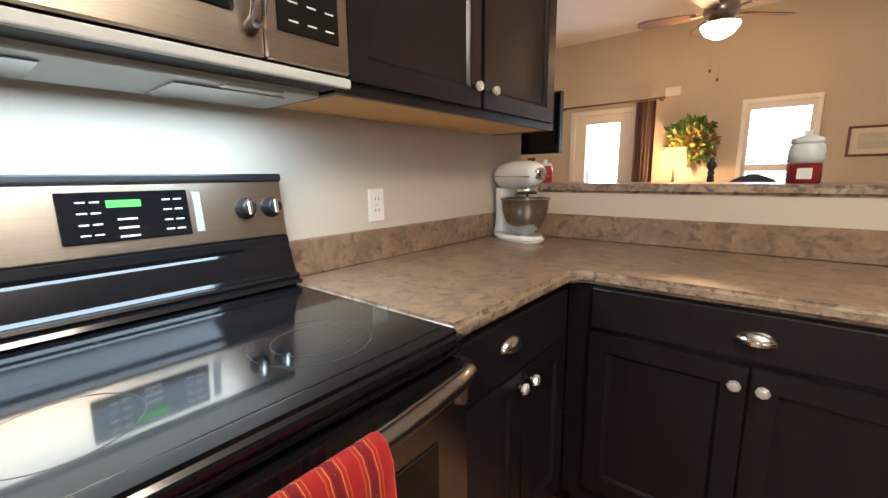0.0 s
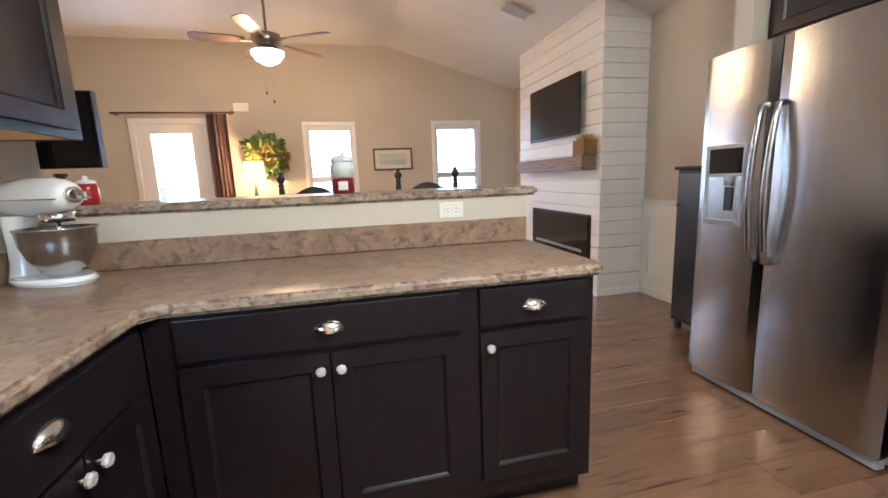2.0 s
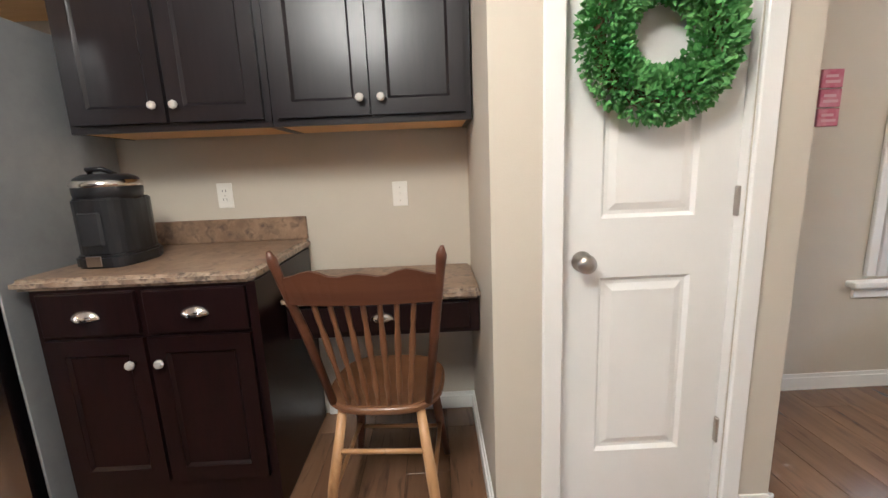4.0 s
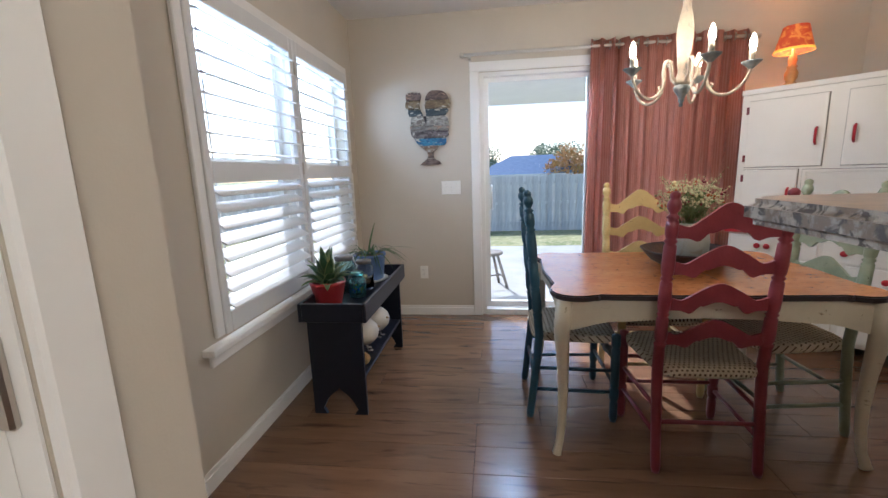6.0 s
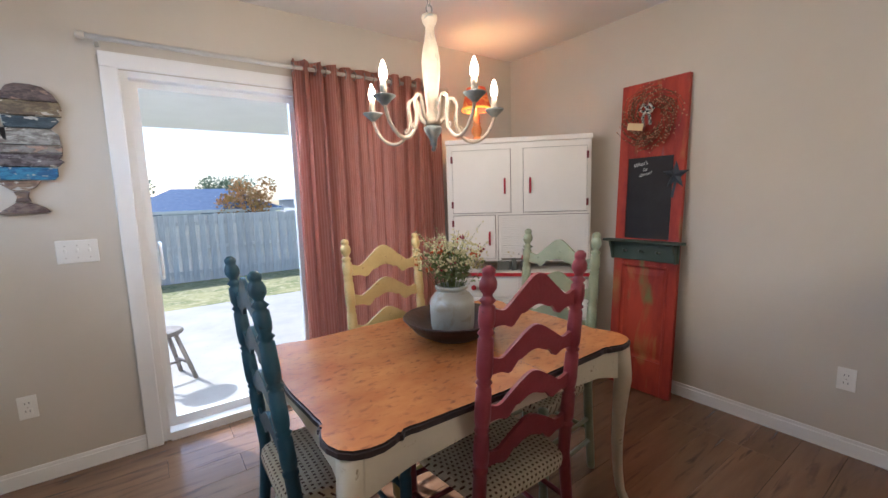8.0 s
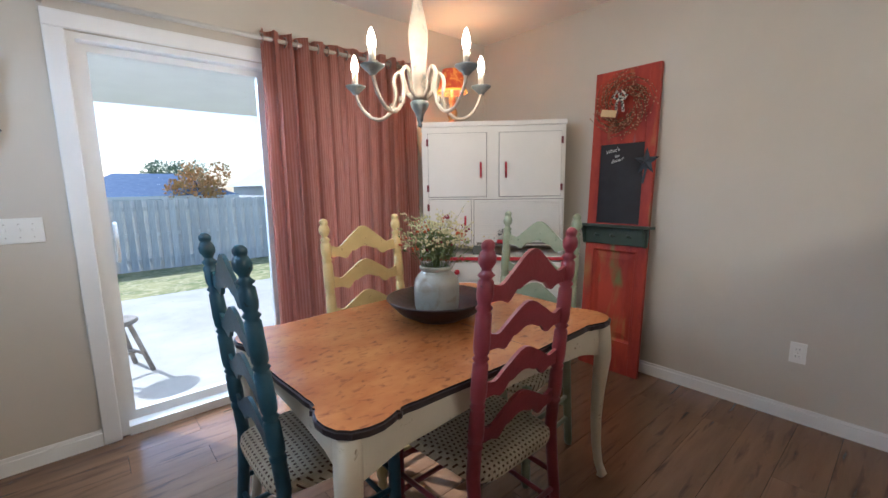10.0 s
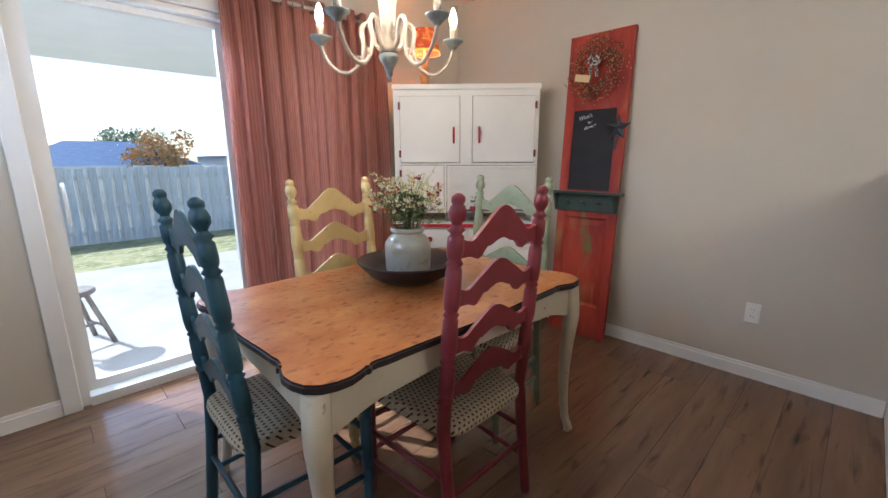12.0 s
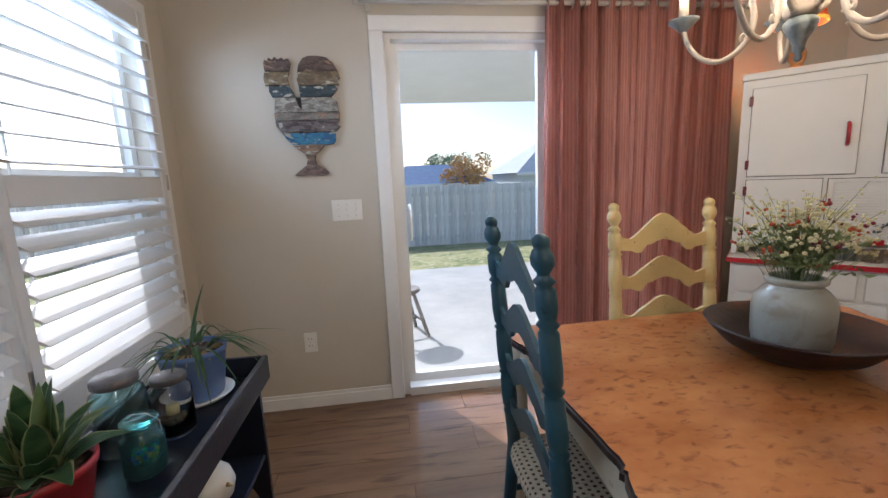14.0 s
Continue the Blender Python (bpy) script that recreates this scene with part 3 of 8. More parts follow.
structure("trim", box(-1.3, 3.6, 9.402, 9.43, 2.24, 2.42, 0.01), M["siding"], "white porch beam")

# ---- kitchen cabinets ----
M["cream"] = mat("switch_plate_plastic", (0.78, 0.76, 0.70), 0.35)


def raised_front(parent, name, x0, x1, z0, z1, material, t=0.019, rail=0.055, y=0.0):
    """A framed front with a recessed flat panel; its face looks along -y."""
    fr = part(name, ring_frame(x0, x1, z0, z1, rail, rail, rail, y - t, y, 0.0028), material, parent)
    g = 0.010
    bm = bmesh.new()
    a0, a1, b0, b1 = x0 + rail, x1 - rail, z0 + rail, z1 - rail
    loops = []
    for o, yy in ((-0.001, y - t + 0.002), (g * 0.4, y - t + 0.006), (g, y - t + 0.0115), (g, y - t + 0.0115)):
        loops.append([bm.verts.new(q) for q in ((a0 + o, yy, b0 + o), (a1 - o, yy, b0 + o), (a1 - o, yy, b1 - o), (a0 + o, yy, b1 - o))])
    for a, b in zip(loops[:2] + [loops[1]], loops[1:3] + [loops[2]]):
        for i in range(4):
            try:
                bm.faces.new((a[i], a[(i + 1) % 4], b[(i + 1) % 4], b[i]))
            except ValueError:
                pass
    bm.faces.new(loops[2])
    part("panel", bm, material, fr)
    return fr


def slab_front(parent, name, x0, x1, z0, z1, material, t=0.019, y=0.0):
    return part(name, box(x0, x1, y - t, y, z0, z1, 0.004, 2), material, parent)


def glass_knob(parent, x, z, y=-0.019):
    k = part("knob", lathe([(0.008, 0), (0.007, 0.012), (0.006, 0.014)], 10), M["chrome"], parent, "faceted glass knob on a nickel stem", m=pose(x, y, z, 90, 0, 0))
    part("knob_head", lathe([(0.007, 0.0), (0.0155, 0.006), (0.0165, 0.012), (0.013, 0.018), (0.006, 0.020), (0, 0.020)], 8), M["knobglass"], k, m=pose(x, y - 0.013, z, 90, 0, 0), smooth=False)
    return k


M["knobglass"] = mat("faceted_knob_glass", (0.88, 0.86, 0.82), 0.06, 0.55, coat=0.5)


def cup_pull(parent, x, z, y=-0.019):
    """A half-dome bin pull."""
    bm = bmesh.new()
    n, k = 14, 6
    W, H, D = 0.047, 0.024, 0.024
    rows = []
    for j in range(k + 1):
        a = math.pi / 2 * j / k
        rows.append([bm.verts.new((x + W * math.cos(math.pi * i / n) * math.cos(a * 0.55) * (1.0), y - D * math.sin(a) * (0.35 + 0.65 * math.sin(math.pi * i / n)) if True else 0,
                                   z - 0.010 + H * 1.25 * math.sin(math.pi * i / n) * math.cos(a) - 0.004 * math.sin(a))) for i in range(n + 1)])
    for r0, r1 in zip(rows, rows[1:]):
        for i in range(n):
            bm.faces.new((r0[i], r0[i + 1], r1[i + 1], r1[i])).smooth = True
    part("cup_pull", bm, M["chrome"], parent, "polished nickel cup pull")


def base_unit(name, m, w, material, fronts, label, group="", depth=0.60, h=0.872, toe=True, left_panel=False):
    """A base cabinet, its face at y=0 looking along -y, from x=0 to w. fronts: (kind, x0, x1, z0, z1, pulls)."""
    c = thing(name, m, label, "cabinet", group)
    part("body", boxes((0, w, 0, depth, 0.10 if toe else 0.002, h), *(((0, w, 0.07, depth, 0.002, 0.10),) if toe else ())), material, c)
    for kind, x0, x1, z0, z1, pulls in fronts:
        f = (raised_front if kind == "door" else slab_front)(c, "door" if kind == "door" else "drawer", x0, x1, z0, z1, material)
        for p in pulls:
            if p[0] == "cup":
                cup_pull(f, p[1], p[2])
            else:
                glass_knob(f, p[1], p[2])
    return c


# peninsula: faces the kitchen (north); local x runs towards the west
ES = M["espresso"]
_pf = 0.415
base_unit("base_cabinet", pose(1.30, _pf, 0, 0, 0, 180), 0.935, ES, [
    ("drawer", 0.08, 0.905, 0.735, 0.862, [("cup", 0.495, 0.797)]),
    ("door", 0.08, 0.489, 0.165, 0.715, [("knob", 0.463, 0.668)]),
    ("door", 0.497, 0.905, 0.165, 0.715, [("knob", 0.523, 0.668)])], "espresso stained double-door base cabinet with one wide drawer", "kitchen base cabinets")
base_unit("base_cabinet", pose(0.365, _pf, 0, 0, 0, 180), 0.455, ES, [
    ("drawer", 0.035, 0.42, 0.735, 0.862, [("cup", 0.225, 0.797)]),
    ("door", 0.035, 0.42, 0.165, 0.715, [("knob", 0.062, 0.668)])], "espresso stained single-door base cabinet with one drawer", "kitchen base cabinets")
# under the east counter, facing west
base_unit("base_cabinet", pose(1.305, 1.065, 0, 0, 0, -90), 0.65, ES, [
    ("drawer", 0.03, 0.60, 0.700, 0.852, [("cup", 0.245, 0.79)]),
    ("door", 0.03, 0.312, 0.165, 0.690, [("knob", 0.285, 0.655)]),
    ("door", 0.320, 0.60, 0.165, 0.690, [("knob", 0.347, 0.655)])], "espresso stained double-door base cabinet beside the range", "kitchen base cabinets", 0.595)

# the L-shaped worktop with rounded edge, and its upstands
ctr = thing("worktop", pose(0, 0, 0), "brown and grey stone-look laminate L-shaped worktop", "countertop")


def bullnose(outline, z0, z1, r=0.012):
    return slab(outline, z0, z1, r, 3)


def laminate_top(parent, outline, z0=0.874, z1=0.914, name="top", edge="laminate_edge"):
    bm = bullnose(outline, z0, z1)
    bm.normal_update()
    for f in bm.faces:
        f.material_index = 0 if f.normal.z > 0.9 else 1
        f.smooth = False
    return part(name, bm, [M["laminate"], M[edge]], parent)


laminate_top(ctr, [(1.272, 1.07), (1.272, 0.475), (1.242, 0.445), (-0.10, 0.445), (-0.125, 0.42), (-0.125, -0.18), (1.905, -0.18), (1.905, 1.07)])
part("backsplash", box(-0.105, 1.888, -0.185, -0.167, 0.914, 1.026, 0.004), M["laminate"], ctr, "low stone-look laminate upstand")
part("backsplash", box(1.889, 1.907, -0.167, 1.07, 0.914, 1.026, 0.004), M["laminate"], ctr, "low stone-look laminate upstand")
bar = thing("breakfast_bar", pose(0, 0, 0), "raised stone-look laminate bar top on the half wall", "countertop")
laminate_top(bar, [(-0.145, -0.175), (-0.175, -0.205), (-0.175, -0.60), (-0.145, -0.63), (1.905, -0.63), (1.905, -0.175)], 1.126, 1.168)
bar2 = thing("dining_bar", pose(0, 0, 0), "raised stone-look laminate bar top beside the dining area", "countertop")
laminate_top(bar2, [(-0.35, 3.37), (-0.35, 3.09), (-0.31, 3.05), (1.905, 3.05), (1.905, 3.42), (-0.30, 3.42)], 1.152, 1.194, edge="granite_edge")
part("bracket", slab([(-0.175, 3.15), (1.9, 3.15), (1.9, 3.29), (-0.175, 3.29)], 1.126, 1.1515, 0.008), M["white"], bar2, "white moulding under the top")

# ---- range ----
rg = thing("range", pose(1.235, 1.075, 0), "stainless steel freestanding range with a black glass top", "stove")
RW = 0.762
part("body", boxes((0.035, 0.655, 0.004, RW - 0.004, 0.02, 0.885)), M["blackplastic"], rg)
part("cooktop", slab([(0.0, 0.014), (0.014, 0.0), (0.66, 0.0), (0.66, RW), (0.014, RW), (0.0, RW - 0.014)], 0.884, 0.9175, 0.013, 3), M["enamel_black"], rg, "black enamel cooktop rim")
part("cooktop_glass", box(0.045, 0.60, 0.03, RW - 0.03, 0.9155, 0.919, 0.001), M["blackglass"], rg, "black ceramic glass cooktop")
for (bx_, by_, rr) in ((0.19, 0.22, 0.108), (0.19, 0.22, 0.07), (0.46, 0.20, 0.078), (0.19, 0.56, 0.085), (0.46, 0.56, 0.10)):
    bm = bmesh.new()
    n = 64
    a = [bm.verts.new((bx_ + rr * math.cos(2 * math.pi * i / n), by_ + rr * math.sin(2 * math.pi * i / n), 0.9193)) for i in range(n)]
    b = [bm.verts.new((bx_ + (rr - 0.0018) * math.cos(2 * math.pi * i / n), by_ + (rr - 0.0018) * math.sin(2 * math.pi * i / n), 0.9193)) for i in range(n)]
    for i in range(n):
        bm.faces.new((a[i], a[(i + 1) % n], b[(i + 1) % n], b[i]))
    part("burner_ring", bm, M["burner"], rg)
# raised back with the controls, leaning slightly
bgm = pose(0.60, 0, 0.918, 0, 9, 0)
part("backguard", box(0.0, 0.055, 0.006, RW - 0.006, 0.0, 0.30, 0.006, 2), M["enamel_black"], rg, "black enamel backguard", m=bgm)
part("control_panel", box(-0.008, 0.0, 0.006, RW - 0.006, 0.137, 0.285, 0.003), M["steel_warm"], rg, "stainless steel control fascia", m=bgm)
part("panel_cap", box(-0.012, 0.058, 0.002, RW - 0.002, 0.285, 0.305, 0.005, 2), M["blackplastic"], rg, m=bgm)
part("lower_panel", slab([(0.02, 0.1365), (-0.003, 0.1365), (-0.009, 0.130), (-0.011, 0.114), (-0.008, 0.104), (-0.012, 0.098), (-0.022, 0.040), (-0.027, 0.032), (-0.038, 0.028), (-0.041, 0.021), (-0.038, 0.015), (-0.047, 0.011), (-0.050, 0.001), (0.0, 0.001)], 0.007, RW - 0.007, 0.0015), M["enamel_black"], rg, "curved glossy black lower panel", m=bgm @ Matrix(((1, 0, 0, 0), (0, 0, 1, 0), (0, 1, 0, 0), (0, 0, 0, 1))))
part("side_label", box(-0.0095, -0.008, 0.214, 0.232, 0.168, 0.264, 0.001), M["greyplastic"], rg, "pale strip beside the display", m=bgm)
dsp = part("display", box(-0.013, -0.008, 0.243, 0.472, 0.165, 0.268, 0.002), M["blackglass"], rg, "black glass control display", m=bgm)
part("display_digits", box(-0.0145, -0.013, 0.335, 0.395, 0.235, 0.25), M["green_led"], dsp, "lit green display", m=bgm)
for yy in (0.257, 0.405):
    for zz in (0.18, 0.201, 0.224, 0.246):
        for k in (0, 0.022):
            part("print_mark", box(-0.0138, -0.013, yy + k, yy + k + 0.016, zz, zz + 0.003), M["print"], dsp, m=bgm)
for zz in (0.172, 0.19, 0.208):
    part("print_mark", box(-0.0138, -0.013, 0.345, 0.38, zz, zz + 0.004), M["print"], dsp, m=bgm)
part("badge", box(-0.0092, -0.008, 0.31, 0.40, 0.148, 0.154), M["nickel"], rg, m=bgm)
for yy in (0.043, 0.112, 0.64, 0.705):
    k = part("control_knob", lathe([(0.027, 0), (0.027, 0.006), (0.020, 0.010), (0.019, 0.026), (0.016, 0.028), (0, 0.028)], 24), M["blackplastic"], rg, "black control knob with a chrome bar", m=bgm @ pose(-0.008, yy, 0.215, 0, -90, 0))
    part("knob_grip", box(-0.043, -0.030, yy - 0.006, yy + 0.006, 0.196, 0.234, 0.003), M["chrome"], k, m=bgm)
# front: vent strip, oven door, window, handle, drawer
part("vent_strip", box(0.012, 0.04, 0.004, RW - 0.004, 0.868, 0.884, 0.003), M["enamel_black"], rg)
od = part("oven_door", boxes((-0.005, 0.035, 0.004, RW - 0.004, 0.245, 0.862), bevel=0.006), M["steel"], rg, "stainless steel oven door")
part("oven_window", box(-0.009, -0.004, 0.10, RW - 0.10, 0.38, 0.735, 0.003), M["blackglass"], od, "dark oven door window")
part("door_top", box(-0.009, 0.012, 0.004, RW - 0.004, 0.785, 0.8635, 0.005, 2), M["blackglass"], od, "black glass top band of the oven door")
hp = [(-0.008, 0.038, 0.79), (-0.012, 0.038, 0.835), (-0.03, 0.044, 0.862), (-0.056, 0.075, 0.872)]
hp += [(-0.056 - 0.022 * math.sin(math.pi * i / 10), 0.075 + (RW - 0.15) * i / 10, 0.872) for i in range(1, 10)]
hp += [(-0.056, RW - 0.075, 0.872), (-0.03, RW - 0.044, 0.862), (-0.012, RW - 0.038, 0.835), (-0.008, RW - 0.038, 0.79)]
part("oven_handle", tube(hp, 0.0175, 16), M["steel"], rg, "curved brushed steel oven handle")
part("storage_drawer", box(0.0, 0.035, 0.004, RW - 0.004, 0.06, 0.235, 0.006), M["steel"], rg)
for yy in (0.05, RW - 0.05):
    for xx in (0.08, 0.60):
        part("foot", lathe([(0.018, 0.0), (0.018, 0.02)], 12, (xx, yy)), M["blackplastic"], rg)

# tea towel over the handle
M["towel"] = mat("red_striped_towel", (0.62, 0.035, 0.03), 0.9, 0, (0.70, 0.12, 0.05), 5, 0.4, 260, (1, 14, 0.2))
nt = M["towel"].node_tree
_w = nt.nodes.new("ShaderNodeTexWave")
_w.bands_direction, _w.inputs["Scale"].default_value, _w.inputs["Distortion"].default_value = "Y", 7.0, 0.4
_w.inputs["Detail"].default_value = 2
_r = nt.nodes.new("ShaderNodeValToRGB")
_r.color_ramp.interpolation = "CONSTANT"
for pos, col in ((0.0, (0.60, 0.03, 0.03, 1)), (0.3, (0.72, 0.16, 0.05, 1)), (0.42, (0.62, 0.04, 0.03, 1)), (0.7, (0.80, 0.42, 0.12, 1)), (0.78, (0.55, 0.025, 0.03, 1)), (0.9, (0.30, 0.02, 0.03, 1))):
    e = _r.color_ramp.elements.new(pos) if pos else _r.color_ramp.elements[0]
    e.color = col
nt.links.new(nt.nodes["Texture Coordinate"].outputs["Object"], _w.inputs["Vector"])
nt.links.new(_w.outputs["Color"], _r.inputs[0])
nt.links.new(_r.outputs[0], nt.nodes["Principled BSDF"].inputs["Base Color"])
bm = bmesh.new()
prof = [(-0.030, 0.50), (-0.032, 0.60), (-0.034, 0.70), (-0.040, 0.775), (-0.047, 0.803), (-0.062, 0.812), (-0.078, 0.805), (-0.088, 0.78), (-0.093, 0.70), (-0.097, 0.58), (-0.098, 0.42)]
rows = []
for i in range(25):
    u = i / 24
    rows.append([bm.verts.new((x - 0.006 * math.sin(u * 13) * (0.812 - z) / 0.3 - 0.004, 0.235 + 0.31 * u + (0.02 * (0.812 - z)) * (1 if u > 0.5 else -1), z - 0.02 * u * (z < 0.5))) for x, z in prof])
for a, b in zip(rows, rows[1:]):
    for j in range(len(prof) - 1):
        bm.faces.new((a[j], a[j + 1], b[j + 1], b[j])).smooth = True
bm.transform(Matrix.Translation((-0.0155, 0.07, 0.084)))
bmesh.ops.solidify(bm, geom=bm.faces[:], thickness=0.003)
solid("tea_towel", bm, M["towel"], "red and orange striped cotton towel hanging on the oven handle", "towel", m=pose(1.235, 1.075, 0))

# ---- microwave over the range ----
mw = thing("microwave", pose(1.53, 1.09, 1.388), "stainless steel over-the-range microwave with a black glass door", "microwave")
part("body", box(0.02, 0.375, 0.003, 0.757, 0.022, 0.404, 0.003), M["blackplastic"], mw)
part("underside", boxes((0.10, 0.345, 0.012, 0.748, 0.0, 0.0215), bevel=0.003), M["hoodgrey"], mw, "grey painted underside")
for y0, y1 in ((0.07, 0.29), (0.47, 0.69)):
    part("grease_filter", box(0.15, 0.32, y0, y1, -0.004, -0.0005, 0.001), M["steel"], mw, "metal mesh grease filter")
part("lamp_cover", box(0.10, 0.13, 0.1, 0.22, -0.005, -0.0005, 0.002), M["whiteplastic"], mw)
part("lamp_cover", box(0.10, 0.13, 0.54, 0.66, -0.005, -0.0005, 0.002), M["whiteplastic"], mw)
part("lower_vent", box(0.012, 0.0198, 0.003, 0.757, 0.008, 0.031, 0.002), M["blackplastic"], mw)
part("lower_lip", box(-0.002, 0.0118, 0.003, 0.757, 0.006, 0.026, 0.004, 2), M["hoodgrey"], mw, "pale grey lower lip")
part("front_recess", box(0.021, 0.099, 0.006, 0.754, 0.012, 0.0218, 0.001), M["blackmatte"], mw, "dark air inlet")
part("door", box(0.0, 0.02, 0.19, 0.757, 0.032, 0.404, 0.004), M["steel_warm"], mw, "stainless steel microwave door")
part("door_window", box(-0.003, 0.0, 0.24, 0.72, 0.095, 0.35, 0.002), M["blackglass"], mw, "black glass window")
part("control_side", box(0.0, 0.02, 0.003, 0.188, 0.032, 0.404, 0.004), M["steel_warm"], mw)
cp_ = part("control_pad", box(-0.003, 0.0, 0.03, 0.165, 0.085, 0.37, 0.002), M["blackglass"], mw, "black glass control pad")
for i in range(6):
    for j in range(3):
        part("print_mark", box(-0.0036, -0.003, 0.042 + j * 0.04, 0.062 + j * 0.04, 0.105 + i * 0.033, 0.108 + i * 0.033), M["print"], cp_)
part("door_handle", tube([(0.0, 0.215, 0.075), (-0.03, 0.215, 0.085), (-0.044, 0.215, 0.13), (-0.048, 0.215, 0.22), (-0.044, 0.215, 0.31), (-0.03, 0.215, 0.355), (0.0, 0.215, 0.365)], 0.013, 12), M["steel"], mw, "curved steel bar handle")


# ---- wall cabinets ----
def wall_unit(name, m, w, h, material, doors, knobs, label, group="kitchen wall cabinets", depth=0.305):
    c = thing(name, m, label, "cabinet", group)
    part("body", boxes((0, w, 0, depth, 0.02, h), (0, w, 0, 0.02, 0, 0.0199), (0, 0.018, 0.02, depth, 0, 0.0199), (w - 0.018, w, 0.02, depth, 0, 0.0199)), material, c)
    part("bottom_panel", box(0.0185, w - 0.0185, 0.0205, depth - 0.002, 0.002, 0.0195), M["maple"], c, "unfinished maple bottom panel")
    for (x0, x1), kx in zip(doors, knobs):
        f = raised_front(c, "door", x0, x1, 0.028, h - 0.02, material)
        if kx is not None:
            glass_knob(f, kx, 0.086)
    return c


# east wall, beside the microwave: from y 1.09 down to -0.03
wall_unit("wall_cabinet", pose(1.595, 1.085, 1.397, 0, 0, -90), 1.14, 0.92, ES, [(0.03, 0.555), (0.575, 1.09)], [0.515, 0.612], "espresso stained double-door wall cabinet with glass knobs")
wall_unit("wall_cabinet", pose(1.595, 1.85, 1.795, 0, 0, -90), 0.762, 0.51, ES, [(0.02, 0.375), (0.387, 0.742)], [0.33, 0.43], "espresso stained short wall cabinet above the microwave")

# ---- west run: fridge, coffee cabinet, desk ----
CH = M["cherry"]
base_unit("base_cabinet", pose(-1.305, 0.695, 0, 0, 0, 90), 0.735, CH, [
    ("drawer", 0.03, 0.345, 0.715, 0.862, [("cup", 0.18, 0.785)]),
    ("drawer", 0.372, 0.705, 0.715, 0.862, [("cup", 0.535, 0.785)]),
    ("door", 0.03, 0.352, 0.155, 0.700, [("knob", 0.310, 0.615)]),
    ("door", 0.364, 0.705, 0.155, 0.700, [("knob", 0.405, 0.615)])], "dark cherry stained base cabinet with two drawers and two doors", "kitchen base cabinets", 0.60, toe=False)
ct2 = thing("worktop", pose(0, 0, 0), "stone-look laminate worktop above the cherry cabinet", "countertop")
laminate_top(ct2, [(-1.915, 0.655), (-1.285, 0.655), (-1.285, 1.41), (-1.31, 1.435), (-1.915, 1.435)])
part("backsplash", box(-1.917, -1.90, 0.655, 1.432, 0.914, 1.022, 0.004), M["laminate"], ct2, "low stone-look laminate upstand")
dk = thing("desk", pose(0, 0, 0), "built-in desk with laminate top and dark cherry drawer", "desk")
laminate_top(dk, [(-1.915, 1.44), (-1.47, 1.44), (-1.47, 2.192), (-1.915, 2.192)], 0.722, 0.762)
part("apron", box(-1.90, -1.515, 1.44, 2.19, 0.575, 0.721, 0.002), CH, dk)
_dr = part("drawer", box(-1.515, -1.496, 1.49, 2.15, 0.60, 0.705, 0.004, 2), CH, dk)
_h = new("tmp_pull")
_h.matrix_world = pose(-1.496, 1.81, 0.658, 0, 0, 90)
cup_pull(_h, 0, 0, 0.0)
for c in list(_h.children):
    mw_ = _h.matrix_world.copy()
    c.data.transform(mw_)
    c.parent = _dr
bpy.data.objects.remove(_h)
wall_unit("wall_cabinet", pose(-1.575, 0.715, 1.388, 0, 0, 90), 0.735, 0.93, ES, [(0.025, 0.362), (0.374, 0.71)], [0.33, 0.406], "espresso stained double-door wall cabinet above the coffee maker")
wall_unit("wall_cabinet", pose(-1.575, 1.452, 1.388, 0, 0, 90), 0.735, 0.93, ES, [(0.025, 0.362), (0.374, 0.71)], [0.33, 0.406], "espresso stained double-door wall cabinet above the desk")
wall_unit("wall_cabinet", pose(-1.59, -0.29, 1.885, 0, 0, 90), 0.99, 0.42, ES, [(0.03, 0.485), (0.505, 0.96)], [0.455, 0.535], "espresso stained short wall cabinet above the fridge")

fr = thing("fridge", pose(-1.205, -0.300, 0), "stainless steel side-by-side fridge with a dispenser in its door", "fridge")
FW = 0.930
part("body", box(-0.70, -0.075, 0.004, FW - 0.004, 0.03, 1.765, 0.004), M["fridge_side"], fr, "grey fridge cabinet")
part("hinge_cover", box(-0.14, -0.04, 0.82, 0.89, 1.765, 1.795, 0.006), M["greyplastic"], fr)
part("hinge_cover", box(-0.14, -0.04, 0.015, 0.085, 1.765, 1.795, 0.006), M["greyplastic"], fr)
part("grille", box(-0.075, -0.03, 0.01, FW - 0.01, 0.012, 0.06, 0.004), M["greyplastic"], fr, "grey kick grille")
SPL = 0.400


def fridge_door(y0, y1, holes=()):
    bm = bmesh.new()
    n = 10
    if not holes:
        segs = [(0.065, 1.79)]
    pts = [(y0 + (y1 - y0) * i / n, 0.012 * (1 - (2 * i / n - 1) ** 2)) for i in range(n + 1)]
    outline = [(-0.07, y0 + 0.004)] + [(-0.006 + b if 0 < i < n else -0.016, a) for i, (a, b) in enumerate(pts)] + [(-0.07, y1 - 0.004)]
    return slab(outline, 0.065, 1.79, 0.004, 2)


dl = part("door", fridge_door(0.0, SPL - 0.003), M["steel"], fr, "stainless steel freezer door")
dr = part("door", fridge_door(SPL + 0.003, FW), M["steel"], fr, "stainless steel fridge door")
part("gasket", box(-0.074, -0.069, 0.01, FW - 0.01, 0.07, 1.785), M["blackmatte"], fr)
